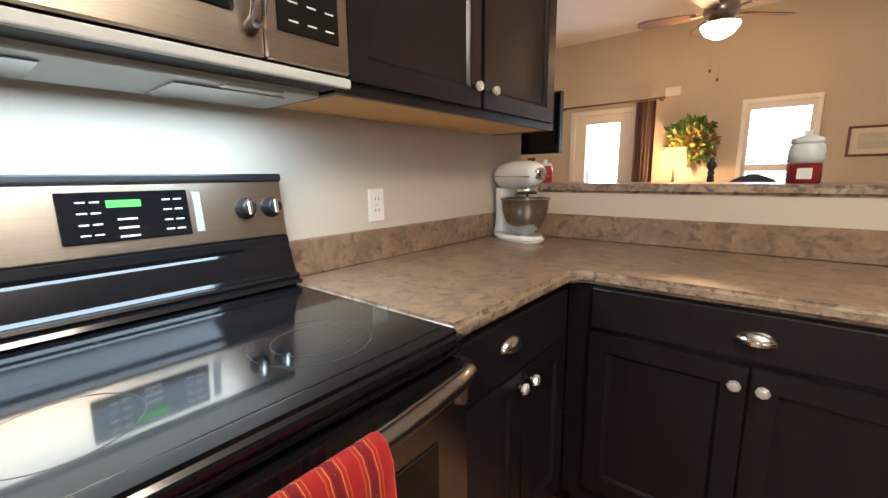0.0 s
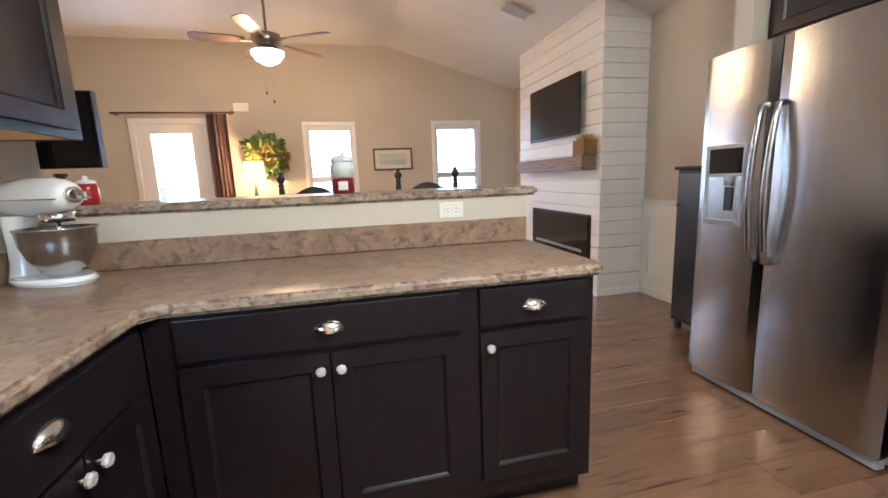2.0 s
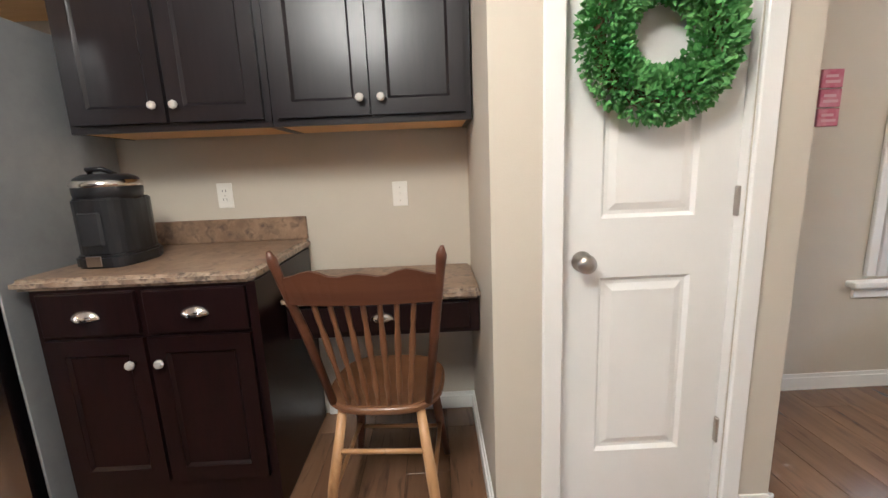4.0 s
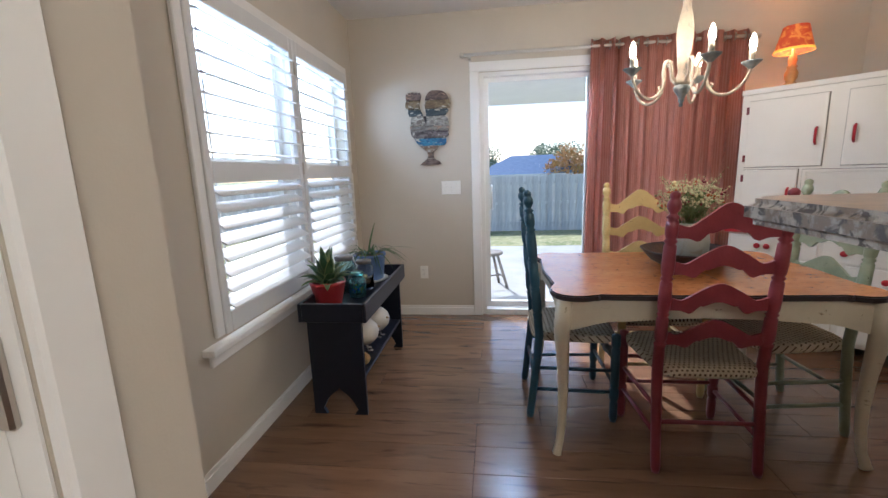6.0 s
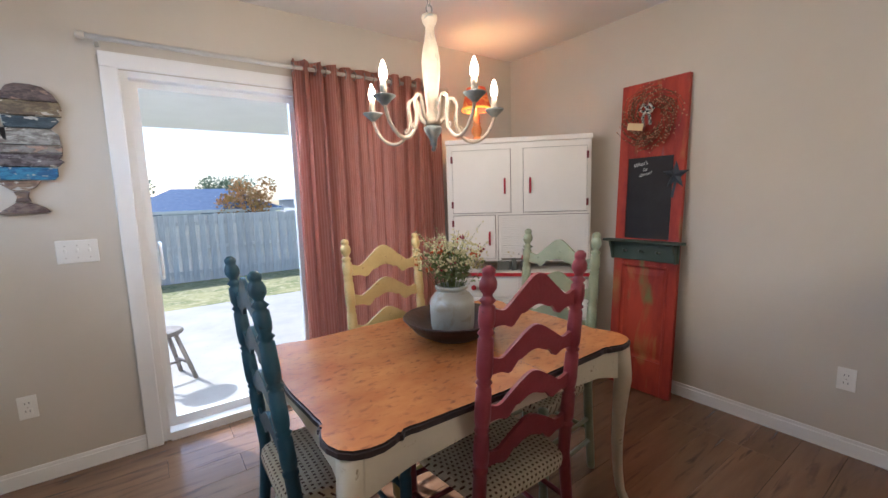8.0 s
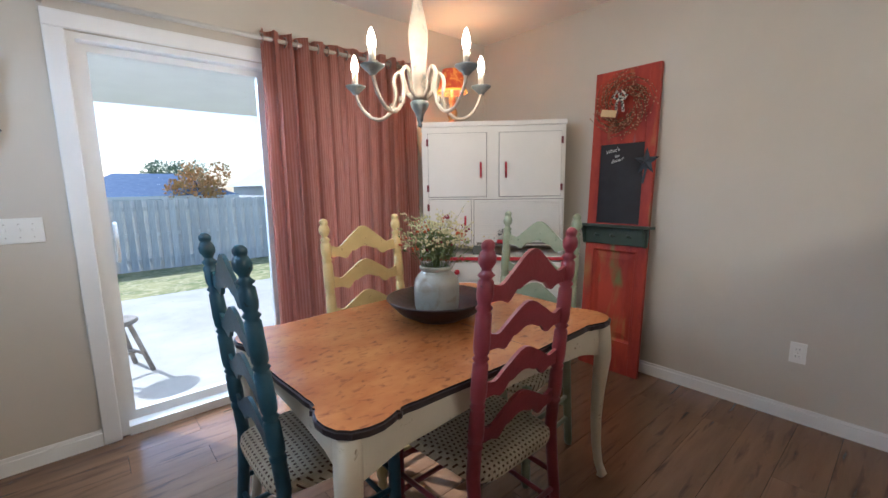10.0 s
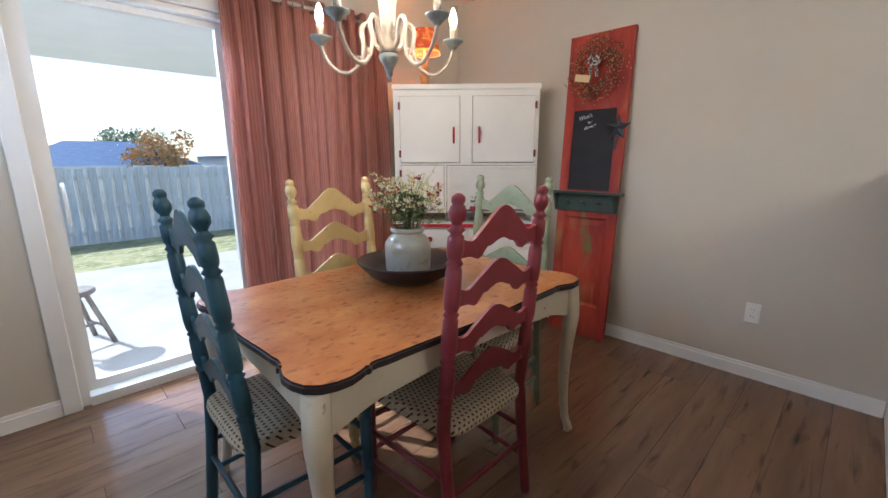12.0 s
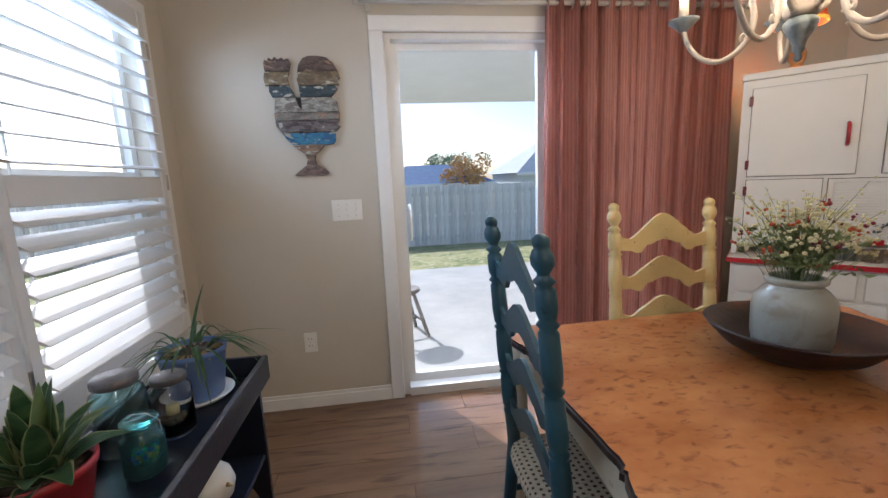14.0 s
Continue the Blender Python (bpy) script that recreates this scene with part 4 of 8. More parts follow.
# dispenser
dp = part("dispenser", boxes((0.0, 0.012, 0.055, 0.075, 0.92, 1.335), (0.0, 0.012, 0.27, 0.29, 0.92, 1.335), (0.0, 0.012, 0.075, 0.27, 1.315, 1.335), (0.0, 0.012, 0.075, 0.27, 0.92, 0.94),
                             (0.0, 0.012, 0.075, 0.27, 1.175, 1.19), bevel=0.002), M["greyplastic"], fr, "grey dispenser surround")
part("control_window", box(0.0045, 0.0075, 0.075, 0.27, 1.19, 1.315), M["blackglass"], dp, "dark dispenser display")
part("recess", box(0.0045, 0.0065, 0.075, 0.27, 0.94, 1.175), M["steel"], dp, "steel dispenser recess")
part("drip_tray", box(0.006, 0.026, 0.08, 0.265, 0.94, 0.952, 0.002), M["greyplastic"], dp)
part("spout", lathe([(0.014, -0.05), (0.018, 0)], 14, (0.018, 0.20)), M["greyplastic"], dp, m=pose(0, 0, 1.175))
part("paddle", box(0.0085, 0.012, 0.18, 0.225, 1.0, 1.12, 0.003), M["blackplastic"], dp)
for yy in (SPL - 0.042, SPL + 0.036):
    pts = [(0.0, yy, 1.50), (0.03, yy, 1.495)] + [(0.03 + 0.032 * math.sin(math.pi * i / 12), yy, 1.48 - 0.70 * i / 12) for i in range(1, 12)] + [(0.03, yy, 0.77), (0.0, yy, 0.765)]
    part("door_handle", tube(pts, 0.0145, 14), M["steel"], fr, "long bowed steel handle")
part("badge", box(0.0, 0.004, FW - 0.12, FW - 0.035, 1.655, 1.675, 0.001), M["nickel"], fr)
for yy in (0.07, FW - 0.07):
    part("foot", lathe([(0.02, 0.0), (0.02, 0.03)], 12, (-0.1, yy)), M["greyplastic"], fr)
    part("foot", lathe([(0.02, 0.0), (0.02, 0.03)], 12, (-0.65, yy)), M["greyplastic"], fr)

# tall dark narrow stand beside the fridge
ts = thing("narrow_cabinet", pose(0, 0, 0), "black wooden cabinet standing against the wainscot", "cabinet")
part("body", box(-2.10, -1.70, -0.99, -0.46, 0.06, 1.215, 0.004), M["blackmatte"], ts)
part("top", box(-2.11, -1.68, -1.01, -0.445, 1.215, 1.24, 0.004), M["blackmatte"], ts)
part("door", box(-1.699, -1.684, -0.97, -0.48, 0.10, 1.19, 0.003), M["blackplastic"], ts)
part("knob", lathe([(0.006, 0), (0.006, 0.012), (0.013, 0.018), (0.012, 0.026), (0, 0.028)], 14), M["blackplastic"], ts, "black round knob", m=pose(-1.684, -0.94, 0.96, 0, 90, 0))
for xx in (-2.06, -1.74):
    for yy in (-0.95, -0.50):
        part("leg", box(xx - 0.02, xx + 0.02, yy - 0.02, yy + 0.02, 0, 0.06, 0.003), M["blackmatte"], ts)


# plates
def plate(name, m, label, kind="switch", gang=1, cat="electrical plate"):
    """A wall plate, its face along -y."""
    w = 0.070 + 0.046 * (gang - 1)
    p = thing(name, m, label, cat, "wall plates")
    part("cover", box(-w / 2, w / 2, -0.006, 0, -0.057, 0.057, 0.003, 2), M["cream"], p)
    for g in range(gang):
        cx = (g - (gang - 1) / 2) * 0.046
        if kind == "outlet":
            for dz in (-0.02, 0.02):
                o = part("socket", box(cx - 0.017, cx + 0.017, -0.0085, -0.006, dz - 0.014, dz + 0.014, 0.002), M["cream"], p)
                part("slot", boxes((cx - 0.009, cx - 0.007, -0.0092, -0.0084, dz - 0.003, dz + 0.007), (cx + 0.006, cx + 0.008, -0.0092, -0.0084, dz - 0.003, dz + 0.007)), M["blackmatte"], o)
        else:
            part("toggle", box(cx - 0.005, cx + 0.005, -0.017, -0.006, -0.004, 0.014, 0.002), M["cream"], p)
        for dz in (-0.03, 0.03) if kind != "outlet" else (0,):
            part("screw", lathe([(0.003, 0), (0.003, 0.0015)], 8), M["nickel"], p, m=pose(cx, -0.006, dz, 90, 0, 0))
    return p


plate("outlet_plate", pose(0.26, -0.19, 1.075, 0, 0, 180) @ pose(0, 0, 0, 0, 90, 0), "white outlet plate laid on its side on the half wall", "outlet")
plate("outlet_plate", pose(EAST, 0.70, 1.11, 0, 0, -90), "white outlet plate above the worktop", "outlet")
plate("outlet_plate", pose(WEST, 1.07, 1.13, 0, 0, 90), "white outlet plate behind the coffee maker", "outlet")
plate("switch_plate", pose(WEST, 1.875, 1.105, 0, 0, 90), "cream single plate above the desk", "switch")
plate("outlet_plate", pose(EAST, 3.865, 0.385, 0, 0, -90), "white outlet plate low on the dining wall", "outlet")
plate("outlet_plate", pose(-1.371, NORTH, 0.39, 0, 0, 0), "white outlet plate beside the patio door", "outlet")
plate("switch_plate", pose(-1.11, NORTH, 1.124, 0, 0, 0), "white triple switch plate beside the patio door", "switch", 3)

# ---- things on the worktops ----
mx = thing("stand_mixer", pose(1.745, -0.03, 0.914, 0, 0, 152), "white enamel stand mixer with a steel bowl", "mixer")
part("foot", slab([(0.17 * math.cos(a) * (1.0 if math.cos(a) > 0 else 0.9), 0.095 * math.sin(a)) for a in [2 * math.pi * i / 28 for i in range(28)]], 0, 0.028, 0.010, 3), M["enamel"], mx)
bm = bmesh.new()
rings = []
for z, x, rx, ry in ((0.02, -0.105, 0.05, 0.062), (0.07, -0.11, 0.042, 0.05), (0.14, -0.115, 0.038, 0.046), (0.20, -0.112, 0.042, 0.05), (0.235, -0.10, 0.055, 0.054)):
    rings.append([bm.verts.new((x + rx * math.cos(2 * math.pi * i / 18), ry * math.sin(2 * math.pi * i / 18), z)) for i in range(18)])
for a, b in zip(rings, rings[1:]):
    for i in range(18):
        bm.faces.new((a[i], a[(i + 1) % 18], b[(i + 1) % 18], b[i])).smooth = True
bm.faces.new(rings[-1])
part("neck", bm, M["enamel"], mx)
hb = [(-0.165, 0.010, 0.29), (-0.15, 0.05, 0.29), (-0.10, 0.064, 0.292), (0.0, 0.066, 0.296), (0.08, 0.060, 0.30), (0.13, 0.052, 0.30), (0.155, 0.040, 0.298), (0.162, 0.01, 0.297)]
bm = tube([(x, 0, z) for x, r, z in hb], [r for x, r, z in hb], 20)
part("motor_head", bm, M["enamel"], mx, "white rounded motor head")
part("trim_band", boxes((-0.15, 0.15, -0.0675, 0.0675, 0.286, 0.291), bevel=0.001), M["chrome"], mx, "chrome trim band")
part("hub", lathe([(0.026, 0), (0.026, 0.02), (0.018, 0.022), (0, 0.022)], 18), M["chrome"], mx, "chrome attachment hub", m=pose(0.157, 0, 0.30, 0, 90, 0))
part("planetary", lathe([(0.045, 0), (0.047, 0.03)], 20), M["chrome"], mx, m=pose(0.075, 0, 0.212))
part("beater_shaft", lathe([(0.007, 0), (0.007, 0.09)], 10), M["chrome"], mx, m=pose(0.075, 0, 0.135))
bw = part("bowl", lathe([(0.045, 0.03), (0.045, 0.042), (0.062, 0.05), (0.088, 0.09), (0.104, 0.14), (0.108, 0.185), (0.112, 0.187), (0.112, 0.193), (0.106, 0.193), (0.102, 0.14), (0.085, 0.092), (0.0, 0.055)], 40, (0.06, 0), cap=False), M["steel"], mx, "polished steel mixing bowl")
part("cord", tube([(-0.165, -0.02, 0.10), (-0.19, -0.03, 0.05), (-0.205, 0.01, 0.006), (-0.19, 0.07, 0.006), (-0.13, 0.115, 0.006), (-0.06, 0.125, 0.006), (-0.10, 0.15, 0.006), (-0.19, 0.12, 0.006), (-0.225, 0.02, 0.006)], 0.005, 8), M["enamel"], mx, "white power cord")
part("speed_lever", tube([(-0.03, 0.064, 0.27), (-0.03, 0.085, 0.268)], 0.006, 8), M["blackplastic"], mx)
part("lock_lever", tube([(-0.08, 0.06, 0.255), (-0.08, 0.078, 0.25)], 0.005, 8), M["blackplastic"], mx)

cm = thing("coffee_maker", pose(-1.55, 0.835, 0.914, 0, 0, 90) @ Matrix.Diagonal((0.88, 0.95, 1.0, 1)), "black single-cup coffee maker with a silver lid band", "coffee maker")
part("base", slab([(x * 0.116, y * 0.142) for x, y in [(math.copysign(abs(math.cos(a)) ** 0.6, math.cos(a)), math.copysign(abs(math.sin(a)) ** 0.6, math.sin(a))) for a in [2 * math.pi * i / 32 for i in range(32)]]], 0, 0.045, 0.008, 2), M["blackplastic"], cm)
part("back_column", slab([(x * 0.112, 0.0 + y * 0.135) for x, y in [(math.copysign(abs(math.cos(a)) ** 0.8, math.cos(a)), math.copysign(abs(math.sin(a)) ** 0.8, math.sin(a))) for a in [2 * math.pi * i / 32 for i in range(32)]]], 0.045, 0.245, 0.006, 2), M["blackplastic"], cm)
hd = part("brew_head", lathe([(0.075, 0.22), (0.112, 0.235), (0.118, 0.26), (0.118, 0.29), (0.105, 0.315), (0.08, 0.328), (0, 0.33)], 32, (0, -0.01)), M["blackplastic"], cm)
part("lid_band", lathe([(0.119, 0.283), (0.1215, 0.287), (0.1215, 0.297), (0.112, 0.306)], 32, (0, -0.01), cap=False), M["chrome"], cm, "silver lid band")
part("lid_handle", tube([(-0.05, -0.02, 0.325), (-0.03, -0.06, 0.345), (0.03, -0.06, 0.345), (0.05, -0.02, 0.325)], 0.009, 10), M["blackplastic"], cm)
part("water_tank", box(-0.148, -0.121, 0.0, 0.13, 0.04, 0.25, 0.01, 2), M["clearglass"], cm, "clear water tank")
part("front_plate", box(-0.03, 0.03, -0.147, -0.141, 0.008, 0.045, 0.002), M["nickel"], cm)
part("cup_recess", box(-0.045, 0.045, -0.1385, -0.12, 0.075, 0.20, 0.008), M["blackmatte"], cm, "dark cup recess")

# small black television behind the end of the wall cabinets
tv2 = thing("small_television", pose(1.94, -0.40, 1.325), "small black flat television on the bar side of the wall", "television")
part("screen", box(-0.22, 0.30, -0.03, 0.0, 0.0, 0.30, 0.004), M["blackglass"], tv2)
part("bezel", boxes((-0.226, -0.2195, -0.033, 0.003, -0.005, 0.305), (0.2995, 0.306, -0.033, 0.003, -0.005, 0.305), (-0.2195, 0.2995, -0.033, 0.003, 0.2995, 0.305), (-0.2195, 0.2995, -0.033, 0.003, -0.005, 0.0005)), M["blackplastic"], tv2)
part("bracket", box(-0.02, 0.08, 0.0035, 0.05, 0.10, 0.20), M["blackmatte"], tv2)

# kitchen ceiling fixtures
for p_, e_ in KITCHEN_LAMPS:
    cl = thing("ceiling_light", pose(p_[0], p_[1], CEIL), "round flush ceiling light with a frosted shade", "ceiling light", "ceiling lights")
    part("base", lathe([(0.17, -0.03), (0.17, 0.0)], 32), M["nickel"], cl)
    s_ = part("shade", lathe([(0.0, -0.15), (0.06, -0.145), (0.12, -0.115), (0.155, -0.07), (0.16, -0.03)], 32), M["frost"] if "frost" in M else mat("frosted_shade_glass", (0.9, 0.88, 0.82), 0.5, emit=(1.0, 0.84, 0.6), estr=6.0), cl, "frosted glass shade")
    s_.visible_shadow = False

# small things on the end of the breakfast bar
M["redglaze"] = mat("red_glass_candle", (0.40, 0.03, 0.03), 0.2, 0, (0.34, 0.02, 0.025), 10, coat=0.3)
M["darkfig"] = mat("dark_bronze_candlestick", (0.05, 0.04, 0.035), 0.4, 0.4, (0.10, 0.07, 0.05), 20)
rc = thing("red_canister", pose(1.79, -0.40, 1.168), "small red glazed canister with a white lid on the bar", "canister")
part("body", lathe([(0.036, 0), (0.041, 0.006), (0.042, 0.07), (0.036, 0.085), (0, 0.086)], 24), M["redglaze"], rc)
part("lid", lathe([(0.034, 0.0865), (0.036, 0.092), (0.030, 0.102), (0.008, 0.106), (0.010, 0.118), (0, 0.121)], 24), M["enamel"], rc, "white rounded lid")
part("label", box(-0.018, 0.018, 0.0405, 0.0435, 0.02, 0.055, 0.001), M["enamel"], rc, "white label")
solid("candlestick", lathe([(0.032, 0), (0.034, 0.008), (0.014, 0.02), (0.010, 0.05), (0.018, 0.06), (0.011, 0.075), (0.012, 0.11), (0.022, 0.12), (0.022, 0.13), (0, 0.131)], 20), M["darkfig"], "dark turned candlestick on the bar", "candlestick", m=pose(1.85, -0.36, 1.168))

# ---- living room ----
M["wood_mantel"] = layered("grey_brown_mantel_wood", (0.20, 0.13, 0.085), (0.30, 0.21, 0.15), (0.12, 0.08, 0.055), 3, 12, 0.6, 0.3, (0.4, 0.6), (0.5, 0.65), (1, 0.25, 4))
mt = thing("mantel_shelf", pose(0, 0, 0), "weathered brown timber mantel beam on the chimney breast", "shelf")
part("beam", box(-1.64, -1.485, -3.55, -1.96, 1.245, 1.385, 0.006, 2), M["wood_mantel"], mt)
fp = thing("electric_fireplace", pose(0, 0, 0), "black glass wall-mounted electric fireplace", "fireplace")
part("body", box(-1.655, -1.625, -3.33, -2.02, 0.30, 0.80, 0.004), M["blackplastic"], fp)
part("glass_front", box(-1.6248, -1.615, -3.31, -2.04, 0.37, 0.78, 0.002), M["blackglass"], fp, "black glass front")
part("lower_band", box(-1.6248, -1.612, -3.31, -2.04, 0.31, 0.362, 0.003), M["blackmatte"], fp)
part("ember_bed", box(-1.614, -1.6125, -3.2, -2.15, 0.40, 0.43), M["greyplastic"], fp)
tv = thing("television", pose(0, 0, 0), "large black flat television on the shiplap chimney breast", "television")
part("body", box(-1.60, -1.565, -3.27, -2.17, 1.605, 2.20, 0.005), M["blackplastic"], tv)
part("screen", box(-1.565, -1.5635, -3.26, -2.18, 1.625, 2.19), mat("television_screen", (0.012, 0.012, 0.014), 0.16), tv, "dark screen")
part("mount", box(-1.64, -1.60, -2.9, -2.5, 1.75, 2.05), M["blackmatte"], tv)
M["wicker"] = mat("brown_wicker", (0.30, 0.17, 0.06), 0.75, 0, (0.18, 0.09, 0.03), 60, 0.6, 120, (1, 1, 3))
M["dryflower"] = mat("dried_yellow_flowers", (0.55, 0.42, 0.12), 0.9, 0, (0.42, 0.30, 0.08), 40)
M["dryfoliage"] = mat("dried_ochre_foliage", (0.30, 0.19, 0.05), 0.9, 0, (0.17, 0.13, 0.04), 30)
M["leaf"] = mat("green_leaf", (0.06, 0.16, 0.04), 0.5, 0, (0.10, 0.22, 0.06), 30)
M["leaf2"] = mat("boxwood_leaf", (0.06, 0.22, 0.05), 0.5, 0, (0.20, 0.42, 0.14), 14, rand=0.15)


def leaves(n, pick, size, seed, aspect=0.45, cup=0.2):
    """Many small pointed leaves in one mesh; pick(rng) gives a place and a direction."""
    rng = random.Random(seed)
    vs, fs = [], []
    for _ in range(n):
        p, d = pick(rng)
        p, d = Vector(p), Vector(d).normalized()
        s = size * rng.uniform(0.65, 1.25)
        side = d.cross(Vector((rng.uniform(-1, 1), rng.uniform(-1, 1), rng.uniform(-1, 1)))).normalized() * s * aspect
        up = d.cross(side).normalized() * s * cup
        k = len(vs)
        vs += [p, p + d * s * 0.5 + side + up, p + d * s, p + d * s * 0.5 - side + up, p + d * s * 0.5]
        fs += [(k, k + 1, k + 4), (k + 1, k + 2, k + 4), (k + 2, k + 3, k + 4), (k + 3, k, k + 4)]
    bm = bmesh.new()
    bv = [bm.verts.new(v) for v in vs]
    for f in fs:
        bm.faces.new([bv[i] for i in f])
    return bm


def leafpart(name, bm, material, parent, label=""):
    me = bpy.data.meshes.new(name)
    bm.to_mesh(me)
    bm.free()
    me.materials.append(material)
    ob = new(name, me)
    ob.parent = parent
    return tagged(ob, label)


bk = thing("planter_box", pose(-1.565, -2.04, 1.385), "brown wooden box of dried yellow flowers on the mantel", "planter")
part("box", boxes((-0.07, 0.07, -0.10, -0.09, 0, 0.15), (-0.07, 0.07, 0.09, 0.10, 0, 0.15), (-0.07, -0.06, -0.09, 0.09, 0, 0.15), (0.06, 0.07, -0.09, 0.09, 0, 0.15), (-0.06, 0.06, -0.09, 0.09, 0.0, 0.13)), M["wicker"], bk)
leafpart("flowers", leaves(260, lambda r: ((r.uniform(-0.055, 0.055), r.uniform(-0.08, 0.08), 0.13 + r.uniform(0, 0.06)), (r.uniform(-1, 1), r.uniform(-1, 1), r.uniform(0.2, 1))), 0.025, 3), M["dryflower"], bk, "dried yellow flowers")

# ceiling fan
M["fanblade"] = mat("dark_walnut_blade", (0.07, 0.035, 0.02), 0.4, 0, (0.11, 0.055, 0.03), 6, 0.05, 60, (0.4, 4, 4))
M["bowl_lit"] = mat("frosted_lamp_bowl", (0.95, 0.9, 0.8), 0.4, emit=(1.0, 0.74, 0.40), estr=7.0)
cf = thing("ceiling_fan", pose(1.36, -2.85, 2.60), "brushed nickel ceiling fan with five walnut blades and a lit bowl", "ceiling fan")
part("downrod", lathe([(0.013, 0.07), (0.013, 0.60)], 14), M["nickel"], cf)
part("canopy", lathe([(0.03, 0.57), (0.065, 0.60), (0.07, 0.64)], 24), M["nickel"], cf)
part("motor", lathe([(0.03, -0.10), (0.09, -0.085), (0.13, -0.04), (0.14, 0.0), (0.13, 0.035), (0.06, 0.06), (0.02, 0.075)], 32), M["nickel"], cf)
for i in range(5):
    a = radians(8 + 72 * i)
    bl = part("blade", slab([(0.19, -0.045), (0.30, -0.062), (0.60, -0.072), (0.655, -0.05), (0.665, 0), (0.655, 0.05), (0.60, 0.072), (0.30, 0.062), (0.19, 0.045)], -0.004, 0.004, 0.002, 1), M["fanblade"], cf, m=pose(0, 0, -0.02, 0, 0, math.degrees(a)) @ pose(0, 0, 0, 12, 0, 0))
    part("blade_arm", box(0.11, 0.23, -0.018, 0.018, -0.012, -0.005, 0.002), M["nickel"], bl, "nickel blade bracket", m=pose(0, 0, -0.02, 0, 0, math.degrees(a)) @ pose(0, 0, 0, 12, 0, 0))
_b = part("light_bowl", lathe([(0.0, -0.235), (0.05, -0.23), (0.11, -0.195), (0.145, -0.145), (0.15, -0.12), (0.14, -0.115)], 32), M["bowl_lit"], cf, "lit frosted glass bowl")
_b.visible_shadow = False
part("light_ring", lathe([(0.10, -0.125), (0.152, -0.12), (0.152, -0.108), (0.09, -0.10)], 32), M["nickel"], cf)
for dx, l in ((0.03, 0.30), (-0.03, 0.38)):
    c = part("pull_chain", tube([(dx, 0.0, -0.10), (dx, 0.09, -0.14), (dx, 0.1, -0.2 - l)], 0.0016, 5), M["nickel"], cf)
    part("chain_fob", lathe([(0.0, -0.02), (0.010, -0.01), (0.010, 0.005), (0.0, 0.015)], 10, (dx, 0.1)), M["fanblade"], c, m=pose(0, 0, -0.21 - l))

# air vents in the vaulted ceiling
M["vent"] = mat("vent_paint", (0.55, 0.53, 0.5), 0.5)
for i, (vx, vy, vz, ry) in enumerate(((2.35, -3.6, 3.24, 0), (-1.12, -2.65, 2.895, -17))):
    vt = thing("ceiling_vent", pose(vx, vy, vz - 0.004, 0, ry, 0), "white louvred ceiling vent", "vent", "ceiling vents")
    part("frame", boxes((-0.15, 0.15, -0.09, -0.07, -0.012, 0), (-0.15, 0.15, 0.07, 0.09, -0.012, 0), (-0.15, -0.13, -0.07, 0.07, -0.012, 0), (0.13, 0.15, -0.07, 0.07, -0.012, 0)), M["vent"], vt)
    for k in range(6):
        part("slat", box(-0.13, 0.13, -0.062 + k * 0.024, -0.050 + k * 0.024, -0.010, -0.004), M["vent"], vt)

# picture on the south wall
M["mat_board"] = mat("cream_mount", (0.70, 0.68, 0.60), 0.8)
M["frame_brown"] = mat("brown_frame_wood", (0.10, 0.05, 0.03), 0.45, 0, (0.15, 0.08, 0.05), 12)
M["frame_print"] = mat("pale_landscape_print", (0.62, 0.62, 0.55), 0.7, 0, (0.45, 0.47, 0.42), 3, stretch=(1, 1, 3))
pc = thing("framed_picture", pose(-0.04, SOUTH, 1.55), "small brown framed pale landscape print with cream mount", "picture")
part("frame", boxes((-0.31, 0.31, 0, 0.025, -0.17, -0.145), (-0.31, 0.31, 0, 0.025, 0.145, 0.17), (-0.31, -0.285, 0, 0.025, -0.145, 0.145), (0.285, 0.31, 0, 0.025, -0.145, 0.145), bevel=0.003), M["frame_brown"], pc)
part("mount", box(-0.285, 0.285, 0.0, 0.010, -0.145, 0.145), M["mat_board"], pc, "cream mount")
part("print", box(-0.22, 0.22, 0.010, 0.013, -0.09, 0.09), M["frame_print"], pc, "pale landscape print")

# curtains of the south door, rod and wreath
M["curtain_brown"] = mat("brown_curtain_cloth", (0.24, 0.16, 0.15), 0.85, 0, (0.19, 0.12, 0.11), 5, 0.2, 200, (8, 8, 0.5))


